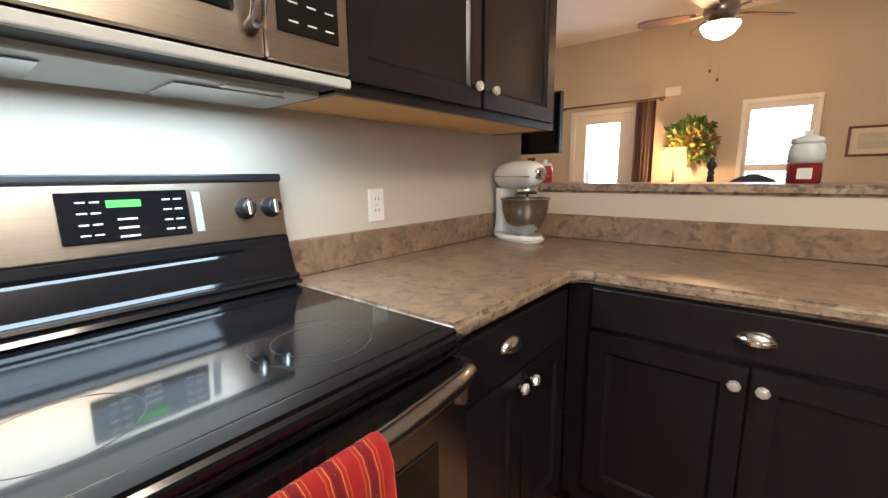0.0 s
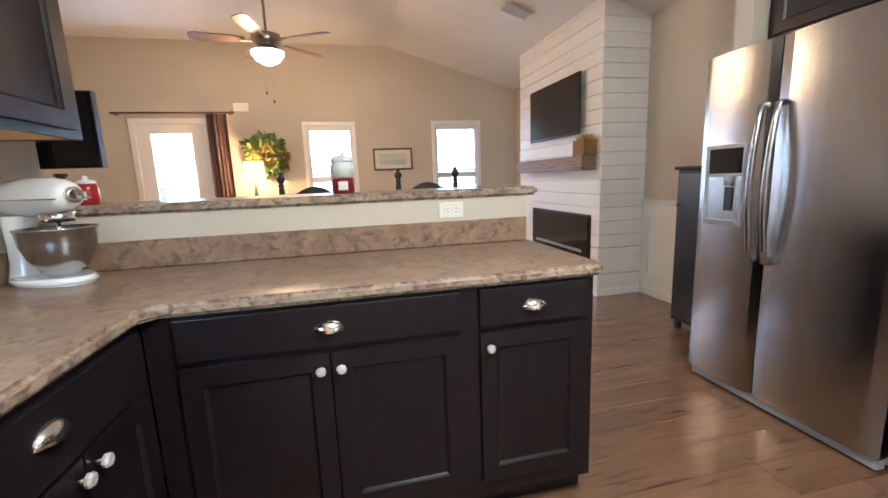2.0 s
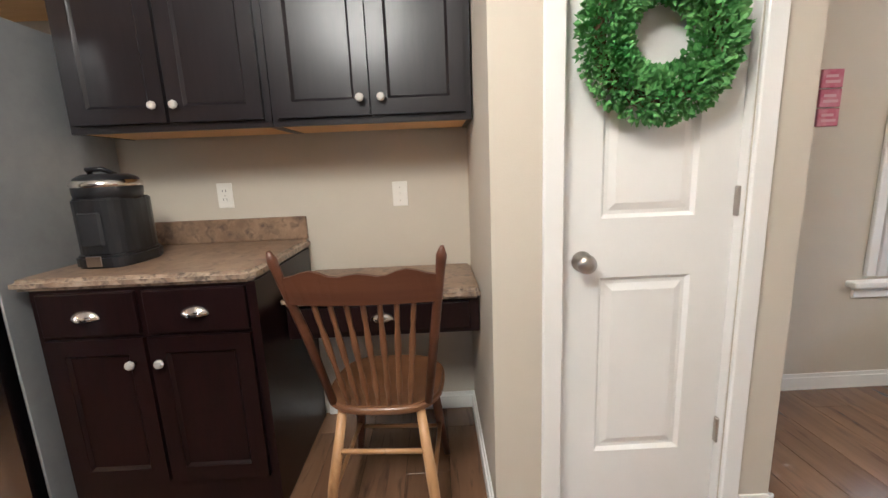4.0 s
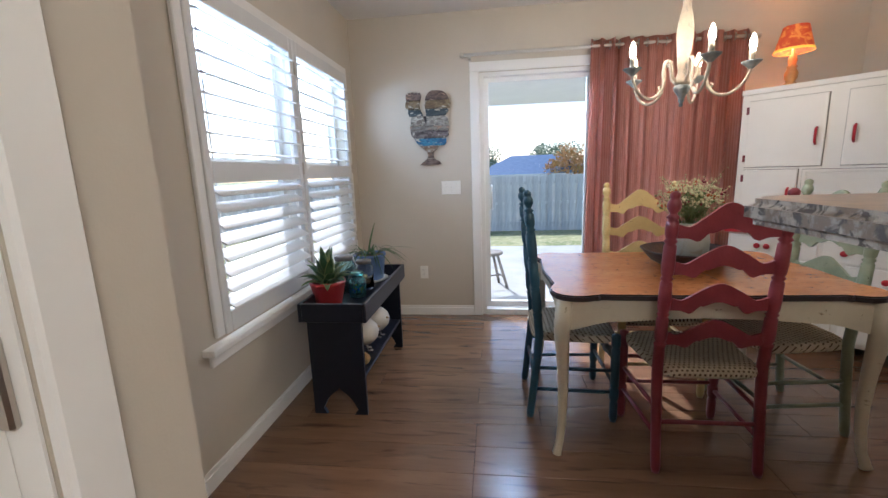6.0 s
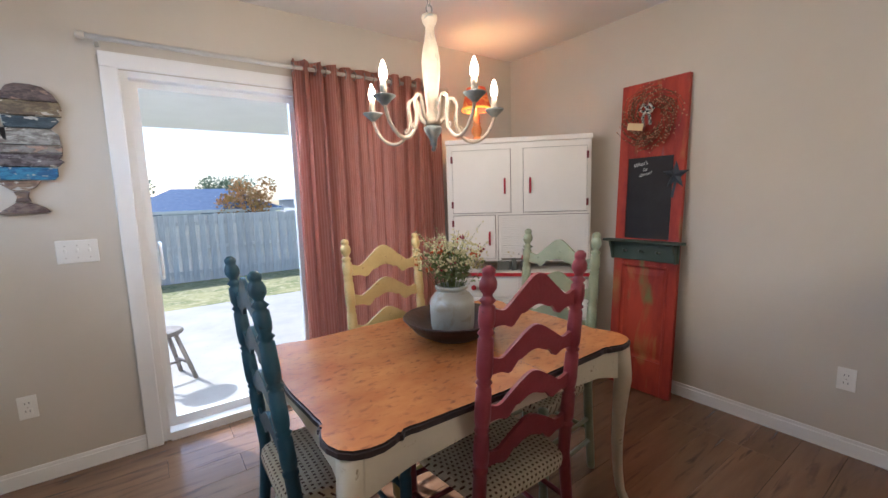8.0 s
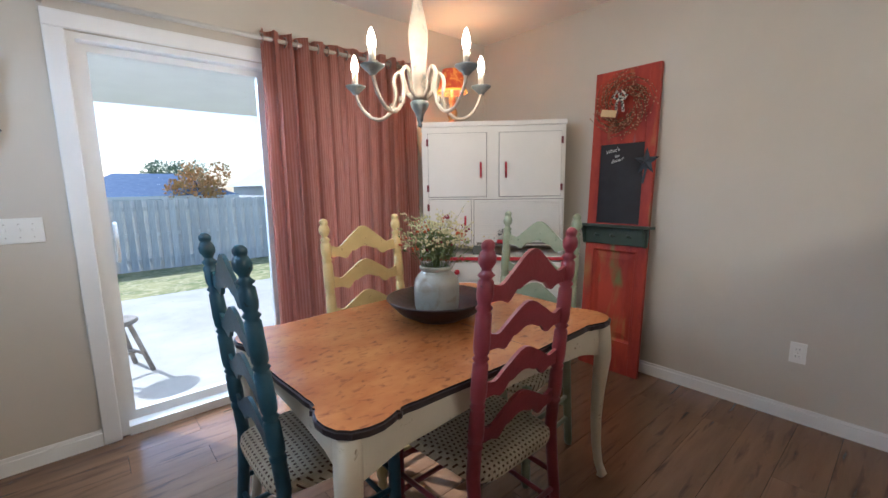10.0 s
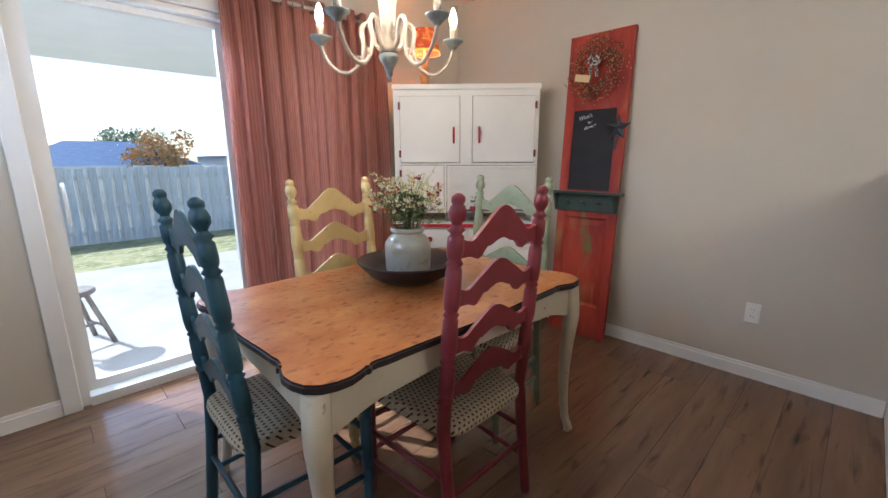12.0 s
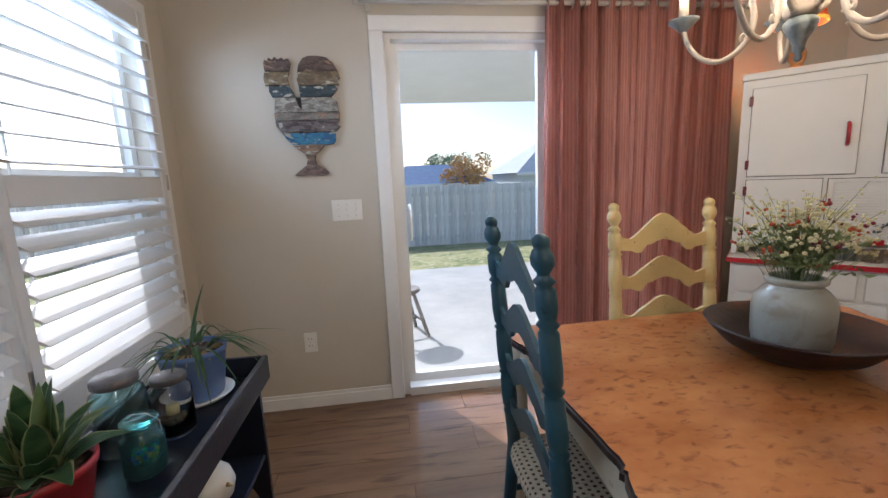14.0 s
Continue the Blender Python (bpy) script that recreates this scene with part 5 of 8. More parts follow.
def drape(x0, x1, y, z0, z1, folds, amp, seed, flare=1.12):
    rng = random.Random(seed)
    ph = [rng.uniform(0, 6.28) for _ in range(4)]
    bm = bmesh.new()
    nx, nz = folds * 10, 18
    grid = []
    for j in range(nz + 1):
        v = j / nz
        z = z1 + (z0 - z1) * v
        row = []
        for i in range(nx + 1):
            u = i / nx
            a = amp * (0.70 + 0.30 * math.sin(3 * u * math.pi + ph[0]) + 0.25 * math.sin(11.3 * u + ph[3]) + 0.2 * v)
            yy = y + a * math.sin(2 * math.pi * folds * u + 0.5 * math.sin(2.3 * v + ph[1]) + 1.1 * math.sin(7.7 * u + ph[2])) + 0.01 * math.sin(9 * u + 3 * v + ph[2])
            xm = (x0 + x1) / 2
            xx = x0 + (x1 - x0) * (u + 0.012 * math.sin(2 * math.pi * folds * u * 2 + ph[3] + v))
            xx = xm + (xx - xm) * (1 + (flare - 1) * v)
            row.append(bm.verts.new((xx, yy, z)))
        grid.append(row)
    for a, b in zip(grid, grid[1:]):
        for i in range(nx):
            bm.faces.new((a[i], a[i + 1], b[i + 1], b[i])).smooth = True
    bmesh.ops.solidify(bm, geom=bm.faces[:], thickness=0.0015)
    return bm


cu = thing("door_curtain", pose(0, 0, 0), "brown curtain panel hanging beside the south door", "curtain")
part("cloth", drape(2.30, 2.58, SOUTH + 0.09, 0.05, 2.24, 5, 0.028, 4, 1.02), M["curtain_brown"], cu)
part("rod", tube([(3.75, SOUTH + 0.09, 2.26), (2.25, SOUTH + 0.09, 2.26)], 0.012, 10), M["frame_brown"], cu, "dark curtain rod")
part("finial", lathe([(0.0, 0), (0.025, 0.015), (0.025, 0.03), (0, 0.05)], 12), M["frame_brown"], cu, m=pose(2.25, SOUTH + 0.09, 2.26, 0, -90, 0))
for xx in (2.27, 3.7):
    part("bracket", box(xx - 0.01, xx + 0.01, SOUTH, SOUTH + 0.09, 2.235, 2.25), M["frame_brown"], cu)
wr = thing("autumn_wreath", pose(1.82, SOUTH + 0.02, 1.66), "large autumn wreath of yellow and green foliage", "wreath")


def ring_pick(R, r, axis="y"):
    def f(g):
        a, b, q = g.uniform(0, 6.283), g.uniform(0, 6.283), r * g.random() ** 0.5
        rad = R + q * math.cos(b)
        p = (rad * math.cos(a), 0.03 + abs(q * math.sin(b)), rad * math.sin(a))
        d = (math.cos(a) * 0.7 + g.uniform(-0.8, 0.8), g.uniform(0, 1.2), math.sin(a) * 0.7 + g.uniform(-0.8, 0.8))
        return p, d
    return f


leafpart("foliage", leaves(520, ring_pick(0.14, 0.14), 0.13, 7, 0.20), M["leaf"], wr, "green foliage")
leafpart("dry_foliage", leaves(520, ring_pick(0.12, 0.14), 0.12, 8, 0.24), M["dryfoliage"], wr, "yellow dried foliage")
part("hoop", tube([(0.2 * math.cos(a), 0.02, 0.2 * math.sin(a)) for a in [2 * math.pi * i / 32 for i in range(32)]], 0.012, 8, True), M["wicker"], wr)

# table lamp and its table, near the door
st = thing("side_table", pose(1.97, -4.72, 0), "small dark wooden side table", "side table")
part("top", lathe([(0.22, 0.70), (0.225, 0.71), (0.22, 0.722)], 28), M["frame_brown"], st)
for i in range(4):
    a = math.pi / 4 + i * math.pi / 2
    part("leg", tube([(0.15 * math.cos(a), 0.15 * math.sin(a), 0.70), (0.18 * math.cos(a), 0.18 * math.sin(a), 0.0)], 0.014, 8), M["frame_brown"], st)
M["shade_lit"] = mat("cream_lamp_shade", (0.80, 0.62, 0.38), 0.8, emit=(1.0, 0.56, 0.20), estr=0.75)
tl = thing("table_lamp", pose(1.97, -4.72, 0.722), "table lamp with lit cream drum shade", "lamp")
part("base", lathe([(0.08, 0), (0.08, 0.015), (0.02, 0.04), (0.045, 0.16), (0.05, 0.25), (0.02, 0.40), (0.012, 0.60)], 24), M["frame_brown"], tl)
_s = part("shade", lathe([(0.155, 0.61), (0.125, 0.83)], 32, cap=False), M["shade_lit"], tl, "lit cream drum shade")
_s.visible_shadow = False

# chime box high on the south wall
cb = solid("door_chime", box(2.02, 2.22, SOUTH, SOUTH + 0.05, 2.28, 2.40, 0.006), M["white"], "white door chime box on the wall", "door chime")

# bar stools behind the bar: turned finials and curved crests
M["blackpaint"] = mat("black_painted_wood", (0.012, 0.013, 0.016), 0.4, 0, (0.022, 0.022, 0.026), 9, 0.05, 80)


def bar_stool(m, label):
    s = thing("bar_stool", m, label, "bar stool", "stools at the bar")
    part("seat", lathe([(0.18, 0.72), (0.20, 0.735), (0.20, 0.75), (0.17, 0.77), (0, 0.775)], 28), M["blackpaint"], s)
    for x in (-0.195, 0.195):
        part("back_post", lathe([(0.018, 0), (0.018, 0.72), (0.014, 0.76), (0.018, 0.80), (0.018, 1.19), (0.012, 1.195), (0.020, 1.21), (0.012, 1.222), (0.026, 1.245), (0.024, 1.262), (0.010, 1.275), (0.015, 1.285), (0.0, 1.30)], 14, (x, -0.17)), M["blackpaint"], s)
        part("front_leg", lathe([(0.017, 0), (0.017, 0.74)], 12, (x, 0.17)), M["blackpaint"], s)
    n = 12
    for z0, h in ((1.06, 0.10), (0.88, 0.05)):
        out = [(-0.16, z0)] + [(0.16, z0)] + [(0.16 - 0.32 * i / n, z0 + h * 0.6 + h * 0.8 * math.sin(math.pi * i / n)) for i in range(n + 1)]
        part("slat", upright(out, -0.177, -0.163), M["blackpaint"], s)
    for z in (0.25, 0.45):
        part("stretcher", tube([(-0.17, 0.17, z), (0.17, 0.17, z)], 0.01, 8), M["blackpaint"], s)
        part("stretcher", tube([(-0.17, -0.17, z), (0.17, -0.17, z)], 0.01, 8), M["blackpaint"], s)
        for x in (-0.17, 0.17):
            part("stretcher", tube([(x, -0.17, z + 0.04), (x, 0.17, z + 0.04)], 0.01, 8), M["blackpaint"], s)
    return s


bar_stool(pose(0.19, -0.93, 0), "black painted wooden bar stool with turned posts")
copy_thing(bpy.data.objects["bar_stool"], pose(0.92, -0.93, 0))
# jar candle on the bar
jc = thing("jar_candle", pose(0.735, -0.40, 1.168), "red candle in a clear glass jar on the bar", "candle")
M["frosted"] = mat("pale_frosted_glass", (0.70, 0.76, 0.76), 0.35)
part("wax", lathe([(0.050, 0.0), (0.053, 0.008), (0.053, 0.072), (0, 0.074)], 24), mat("deep_red_wax", (0.20, 0.012, 0.016), 0.25, coat=0.4), jc, "deep red lower jar")
part("label", box(-0.022, 0.022, 0.051, 0.0545, 0.016, 0.056, 0.001), M["enamel"], jc, "cream paper label")
part("jar", lathe([(0.053, 0.0745), (0.055, 0.12), (0.050, 0.140), (0.046, 0.146)], 28), M["frosted"], jc, "pale frosted upper glass")
part("lid", lathe([(0.046, 0.1465), (0.052, 0.150), (0.048, 0.166), (0.020, 0.176), (0.012, 0.180), (0.015, 0.192), (0, 0.195)], 28), M["frosted"], jc, "pale glass lid")

# rug before the fireplace
M["rug"] = mat("cream_rug", (0.55, 0.50, 0.42), 0.95, 0, (0.46, 0.41, 0.34), 30, 0.6, 300)
nt = M["rug"].node_tree
_v = nt.nodes.new("ShaderNodeTexChecker")
_v.inputs["Scale"].default_value = 7
_v.inputs["Color1"].default_value = (0.52, 0.47, 0.38, 1)
_v.inputs["Color2"].default_value = (0.22, 0.19, 0.15, 1)
_mp = nt.nodes.new("ShaderNodeMapping")
_mp.inputs["Rotation"].default_value = (0, 0, radians(45))
nt.links.new(nt.nodes["Texture Coordinate"].outputs["Object"], _mp.inputs[0])
nt.links.new(_mp.outputs[0], _v.inputs["Vector"])
nt.links.new(_v.outputs["Color"], nt.nodes["Principled BSDF"].inputs["Base Color"])
solid("area_rug", box(-1.35, 1.3, -4.0, -1.55, 0.0, 0.012, 0.004), M["rug"], "cream rug with a brown lozenge pattern", "rug")

# ---- dining area ----
M["tabletop"] = layered("worn_orange_pine", (0.36, 0.125, 0.035), (0.50, 0.21, 0.068), (0.17, 0.065, 0.030), 4, 27, 0.26, 0.03, (0.34, 0.66), (0.54, 0.76), (1, 1.7, 1), coat=0.15)
M["table_edge"] = mat("black_table_edge", (0.02, 0.014, 0.014), 0.4, 0, (0.035, 0.022, 0.02), 20)
M["table_paint"] = layered("cream_distressed_paint", (0.52, 0.45, 0.32), (0.58, 0.51, 0.37), (0.20, 0.14, 0.08), 5, 22, 0.5, 0.1, (0.35, 0.65), (0.66, 0.72))


def corner(sx, sy, w, d):
    """One ear of the table's outline, going round anticlockwise for sx = sy = 1."""
    pts = [(0.0, 0.215), (-0.004, 0.19), (-0.002, 0.170), (0.010, 0.158), (0.004, 0.150), (0.012, 0.135), (0.022, 0.10), (0.020, 0.06), (0.006, 0.022), (-0.022, -0.006), (-0.06, -0.020), (-0.10, -0.022),
           (-0.135, -0.012), (-0.150, -0.004), (-0.158, -0.010), (-0.170, 0.002), (-0.19, 0.004), (-0.215, 0.0)]
    return pts


def table_outline(w, d):
    """w, d: half width and half depth."""
    out = []
    c = corner(1, 1, w, d)
    # corner south-east, then north-east, north-west, south-west
    se = [(w + x, -d + y) for x, y in c][::-1]
    ne = [(w + x, d - y) for x, y in c]
    nw = [(-w - x, d - y) for x, y in c][::-1]
    sw = [(-w - x, -d + y) for x, y in c]

    def run(a, b, n=8, amp=0.012):
        r = []
        for i in range(1, n):
            u = i / n
            bow = amp * math.sin(math.pi * u) ** 2
            x, y = a[0] + (b[0] - a[0]) * u, a[1] + (b[1] - a[1]) * u
            L = math.hypot(b[0] - a[0], b[1] - a[1])
            r.append((x + (b[1] - a[1]) / L * bow, y - (b[0] - a[0]) / L * bow))
        return r
    seq = [se, ne, nw, sw]
    for i, s in enumerate(seq):
        out += s
        out += run(s[-1], seq[(i + 1) % 4][0])
    return out


TX, TY = 0.127, 4.76
tb = thing("dining_table", pose(TX, TY, 0), "cream painted dining table with a worn orange pine top", "table")
_o = table_outline(0.622, 0.440)
bm = slab(_o, 0.716, 0.742, 0.006, 2)
bm.normal_update()
for f in bm.faces:
    f.material_index = 0 if f.calc_center_median().z > 0.7419 else 1
part("tabletop", bm, [M["tabletop"], M["table_edge"]], tb)
part("leaf_joint", box(0.10, 0.1015, -0.438, 0.442, 0.7405, 0.7423), M["blackmatte"], tb, "dark joint between the leaves")


def apron_board(L, z0, z1):
    """Half length L; lower edge curved up from the legs."""
    n = 24
    low = []
    for i in range(n + 1):
        u = -1 + 2 * i / n
        s = abs(u)
        z = z0 + 0.03 + (0.012 * math.cos(u * math.pi)) - 0.035 * max(0, s - 0.78) / 0.22
        low.append((u * L, z))
    return low + [(L, z1), (-L, z1)]


for s in (-1, 1):
    part("apron", upright(apron_board(0.565, 0.595, 0.715), -0.011 + s * 0.405, 0.011 + s * 0.405), M["table_paint"], tb)
    part("apron", upright(apron_board(0.380, 0.595, 0.715), -0.011, 0.011), M["table_paint"], tb, m=pose(s * 0.590, 0, 0, 0, 0, 90))


def cabriole(sx, sy):
    """A cabriole leg with its knee and foot turned outwards."""
    prof = [(0.0, 0.020, 0.017), (0.012, 0.026, 0.022), (0.03, 0.021, 0.021), (0.07, 0.010, 0.020), (0.16, 0.001, 0.021), (0.28, -0.003, 0.024), (0.40, 0.0, 0.028), (0.50, 0.006, 0.033), (0.565, 0.010, 0.037), (0.61, 0.008, 0.038), (0.715, 0.0, 0.038)]
    bm = bmesh.new()
    rings = []
    for z, off, r in prof:
        o = off * 0.9
        r *= 0.82
        rings.append([bm.verts.new((sx * (0.592 + o) + r * c * 1.0, sy * (0.407 + o) + r * s, z)) for c, s in
                      ((1, 0.55), (0.55, 1), (-0.55, 1), (-1, 0.55), (-1, -0.55), (-0.55, -1), (0.55, -1), (1, -0.55))])
    for a, b in zip(rings, rings[1:]):
        for i in range(8):
            bm.faces.new((a[i], a[(i + 1) % 8], b[(i + 1) % 8], b[i])).smooth = True
    bm.faces.new(rings[0][::-1])
    bm.faces.new(rings[-1])
    return bm


for sx in (-1, 1):
    for sy in (-1, 1):
        part("leg", cabriole(sx, sy), M["table_paint"], tb)


# ladder-back chairs
def rush_material():
    m = mat("woven_rush_seat", (0.50, 0.42, 0.28), 0.85, 0, (0.60, 0.52, 0.37), 40, 0.0)
    nt = m.node_tree
    b = nt.nodes["Principled BSDF"]
    tc = nt.nodes["Texture Coordinate"]
    base = b.inputs["Base Color"].links[0].from_socket
    br = nt.nodes.new("ShaderNodeTexBrick")
    br.inputs["Scale"].default_value = 1.0
    br.inputs["Brick Width"].default_value = 0.019
    br.inputs["Row Height"].default_value = 0.020
    br.inputs["Mortar Size"].default_value = 0.0058
    br.inputs["Mortar Smooth"].default_value = 0.1
    br.inputs["Bias"].default_value = 0.0
    br.offset = 0.5
    br.inputs["Color1"].default_value = (1, 1, 1, 1)
    br.inputs["Color2"].default_value = (1, 1, 1, 1)
    br.inputs["Mortar"].default_value = (0, 0, 0, 1)
    # sides of the roll continue the weave: x, y + z
    sp = nt.nodes.new("ShaderNodeSeparateXYZ")
    nt.links.new(tc.outputs["Object"], sp.inputs[0])
    ad = nt.nodes.new("ShaderNodeMath")
    ad.operation = "ADD"
    nt.links.new(sp.outputs["Y"], ad.inputs[0])
    nt.links.new(sp.outputs["Z"], ad.inputs[1])
    cb_ = nt.nodes.new("ShaderNodeCombineXYZ")
    nt.links.new(sp.outputs["X"], cb_.inputs["X"])
    nt.links.new(ad.outputs[0], cb_.inputs["Y"])
    nt.links.new(cb_.outputs[0], br.inputs["Vector"])
    mx_ = nt.nodes.new("ShaderNodeMix")
    mx_.data_type = "RGBA"
    nt.links.new(br.outputs["Color"], mx_.inputs["Factor"])
    nt.links.new(base, mx_.inputs[6])
    mx_.inputs[7].default_value = (0.075, 0.035, 0.022, 1)
    nt.links.new(mx_.outputs[2], b.inputs["Base Color"])
    wv = nt.nodes.new("ShaderNodeTexWave")
    wv.bands_direction = "Y"
    wv.inputs["Scale"].default_value = 50.0
    wv.inputs["Distortion"].default_value = 0.6
    nt.links.new(cb_.outputs[0], wv.inputs["Vector"])
    wx = nt.nodes.new("ShaderNodeTexWave")
    wx.bands_direction = "X"
    wx.inputs["Scale"].default_value = 26.0
    wx.inputs["Distortion"].default_value = 0.6
    nt.links.new(cb_.outputs[0], wx.inputs["Vector"])
    ml = nt.nodes.new("ShaderNodeMath")
    ml.operation = "MULTIPLY"
    nt.links.new(wv.outputs["Fac"], ml.inputs[0])
    nt.links.new(wx.outputs["Fac"], ml.inputs[1])
    bp = nt.nodes.new("ShaderNodeBump")
    bp.inputs["Strength"].default_value = 0.7
    bp.inputs["Distance"].default_value = 0.004
    nt.links.new(ml.outputs[0], bp.inputs["Height"])
    nt.links.new(bp.outputs[0], b.inputs["Normal"])
    return m


M["rush"] = rush_material()


def worn(name, c, c2, wear):
    return layered(name, c, c2, wear, 7, 45, 0.42, 0.12, (0.4, 0.6), (0.68, 0.74), coat=0.1)


POST = [(0.015, 0.0), (0.019, 0.02), (0.020, 0.30), (0.021, 0.44), (0.021, 0.535), (0.0235, 0.54), (0.0235, 0.548), (0.017, 0.555), (0.023, 0.565), (0.024, 0.59), (0.022, 0.655), (0.017, 0.663), (0.0235, 0.672),
        (0.017, 0.681), (0.022, 0.69), (0.024, 0.72), (0.022, 0.80), (0.017, 0.808), (0.024, 0.817), (0.017, 0.826), (0.022, 0.835), (0.024, 0.865), (0.022, 0.945), (0.017, 0.953), (0.0245, 0.962), (0.017, 0.972), (0.022, 0.985),
        (0.0235, 1.00), (0.022, 1.035), (0.015, 1.043), (0.024, 1.052), (0.014, 1.063), (0.013, 1.068), (0.0235, 1.085), (0.0245, 1.10), (0.019, 1.115), (0.015, 1.119), (0.0185, 1.127), (0.018, 1.137), (0.009, 1.146), (0, 1.148)]


def ladder_chair(m, paint, label, top=1.158):
    """A ladder-back chair at its seat's middle, its back at -y, facing +y."""
    c = thing("dining_chair", m, label, "chair", "ladder-back chairs round the table")
    yb = -0.165

    def lean(bm):
        for v in bm.verts:
            if v.co.z > 0.42:
                v.co.y -= 0.062 * ((v.co.z - 0.42) / 0.72)
            else:
                v.co.y -= 0.045 * (1 - v.co.z / 0.42)
            v.co.z *= top / 1.148
        return bm
    for s in (-1, 1):
        part("back_post", lean(lathe(POST, 16, (s * 0.197, yb))), paint, c)
        part("front_leg", lathe([(0.014, 0), (0.019, 0.02), (0.019, 0.10), (0.015, 0.11), (0.022, 0.125), (0.0225, 0.17), (0.015, 0.18), (0.021, 0.19), (0.021, 0.38), (0.016, 0.39), (0.022, 0.40), (0.021, 0.455), (0, 0.465)], 16, (s * 0.215, 0.195)), paint, c)
    n = 28
    for k, (z, h) in enumerate(((0.545, 0.85), (0.69, 0.9), (0.835, 0.95), (0.975, 1.25))):
        up, lo = [], []
        for i in range(n + 1):
            u = -1 + 2 * i / n
            a = abs(u)
            hump = math.exp(-(u / 0.42) ** 2)
            t_ = z + 0.052 + 0.060 * h * hump - 0.016 * math.exp(-((a - 0.72) / 0.16) ** 2)
            b_ = z - 0.002 + 0.034 * math.exp(-(u / 0.34) ** 2) - 0.016 * math.exp(-((a - 0.55) / 0.12) ** 2) + 0.010 * math.exp(-((a - 0.38) / 0.05) ** 2)
            up.append((u * 0.187, t_))
            lo.append((u * 0.187, b_))
        bm = upright(lo + up[::-1], yb - 0.006, yb + 0.006)
        part("slat", lean(bm), paint, c)
    # seat roll
    bm = bmesh.new()
    nx, ny = 20, 18
    rings = []
    outline = []
    for i in range(64):
        a = 2 * math.pi * i / 64
        ex = math.copysign(abs(math.cos(a)) ** 0.32, math.cos(a))
        ey = math.copysign(abs(math.sin(a)) ** 0.32, math.sin(a))
        outline.append((ex * (0.212 + 0.018 * ey), 0.005 + ey * 0.205))
    for (f, z) in ((0.93, 0.408), (0.99, 0.417), (1.0, 0.432), (0.985, 0.447), (0.93, 0.456), (0.75, 0.457), (0.45, 0.453), (0.12, 0.451)):
        rings.append([bm.verts.new((x * f, 0.005 + (y - 0.005) * f, z)) for x, y in outline])
    for a, b in zip(rings, rings[1:]):
        for i in range(64):
            bm.faces.new((a[i], a[(i + 1) % 64], b[(i + 1) % 64], b[i])).smooth = True
    bm.faces.new(rings[0][::-1])
    bm.faces.new(rings[-1])
    part("seat", bm, M["rush"], c, "woven rush seat with dark flecks")
    for s in (-1, 1):
        for z in (0.155, 0.27):
            part("stretcher", tube([(s * 0.197, yb - 0.045 * (1 - z / 0.42), z), (s * 0.215, 0.195, z)], 0.0095, 8), paint, c)
    # turned front stretcher, plain lower one and the back one
    tp = [(0.009, -0.21), (0.010, -0.15), (0.016, -0.13), (0.010, -0.115), (0.020, -0.09), (0.024, -0.065), (0.014, -0.045), (0.020, -0.03), (0.012, -0.02), (0.022, 0.0), (0.012, 0.02), (0.020, 0.03), (0.014, 0.045), (0.024, 0.065), (0.020, 0.09), (0.010, 0.115), (0.016, 0.13), (0.010, 0.15), (0.009, 0.21)]
    part("turned_stretcher", lathe(tp, 14), paint, c, m=pose(0, 0.195, 0.325, 0, 90, 0))
    part("stretcher", tube([(-0.21, 0.195, 0.19), (0.21, 0.195, 0.19)], 0.0095, 8), paint, c)
    part("stretcher", tube([(-0.19, yb - 0.022, 0.215), (0.19, yb - 0.022, 0.215)], 0.0095, 8), paint, c)
    return c


M["c_red"] = worn("worn_red_paint", (0.17, 0.020, 0.028), (0.21, 0.028, 0.036), (0.09, 0.012, 0.014))
M["c_blue"] = worn("worn_teal_blue_paint", (0.015, 0.055, 0.080), (0.022, 0.075, 0.105), (0.008, 0.02, 0.03))
M["c_yellow"] = worn("worn_mustard_cream_paint", (0.50, 0.37, 0.145), (0.57, 0.43, 0.18), (0.30, 0.20, 0.08))
M["c_green"] = worn("worn_sage_green_paint", (0.19, 0.22, 0.14), (0.24, 0.27, 0.18), (0.065, 0.07, 0.035))
ladder_chair(pose(0.095, 4.467, 0, 0, 0, 0.5), M["c_red"], "red painted ladder-back chair with a woven rush seat")
ladder_chair(pose(-0.370, 4.82, 0, 0, 0, -90), M["c_blue"], "teal blue painted ladder-back chair with a woven rush seat")
ladder_chair(pose(0.130, 5.05, 0, 0, 0, 182), M["c_yellow"], "mustard yellow painted ladder-back chair before the curtain")
ladder_chair(pose(0.613, 4.743, 0, 0, 0, 94), M["c_green"], "sage green painted ladder-back chair with a woven rush seat")

# bowl, crock and flowers
M["darkbowl"] = mat("dark_wooden_bowl", (0.022, 0.014, 0.013), 0.45, 0, (0.035, 0.022, 0.02), 14, 0.15, 60)
solid("wooden_bowl", lathe([(0.07, 0.0), (0.10, 0.004), (0.155, 0.035), (0.198, 0.085), (0.203, 0.092), (0.196, 0.094), (0.150, 0.047), (0.09, 0.018), (0, 0.014)], 48), M["darkbowl"], "large dark wooden bowl on the dining table", "bowl", m=pose(0.21, 4.815, 0.7425) @ Matrix.Diagonal((1.07, 1.07, 1.0, 1)))
M["crock"] = layered("grey_salt_glaze", (0.36, 0.35, 0.29), (0.42, 0.41, 0.34), (0.30, 0.26, 0.18), 4, 20, 0.28, 0.08, (0.4, 0.6), (0.55, 0.72), coat=0.5)
ck = thing("stoneware_crock", pose(0.215, 4.83, 0.757), "grey glazed stoneware crock standing in the bowl", "vase")
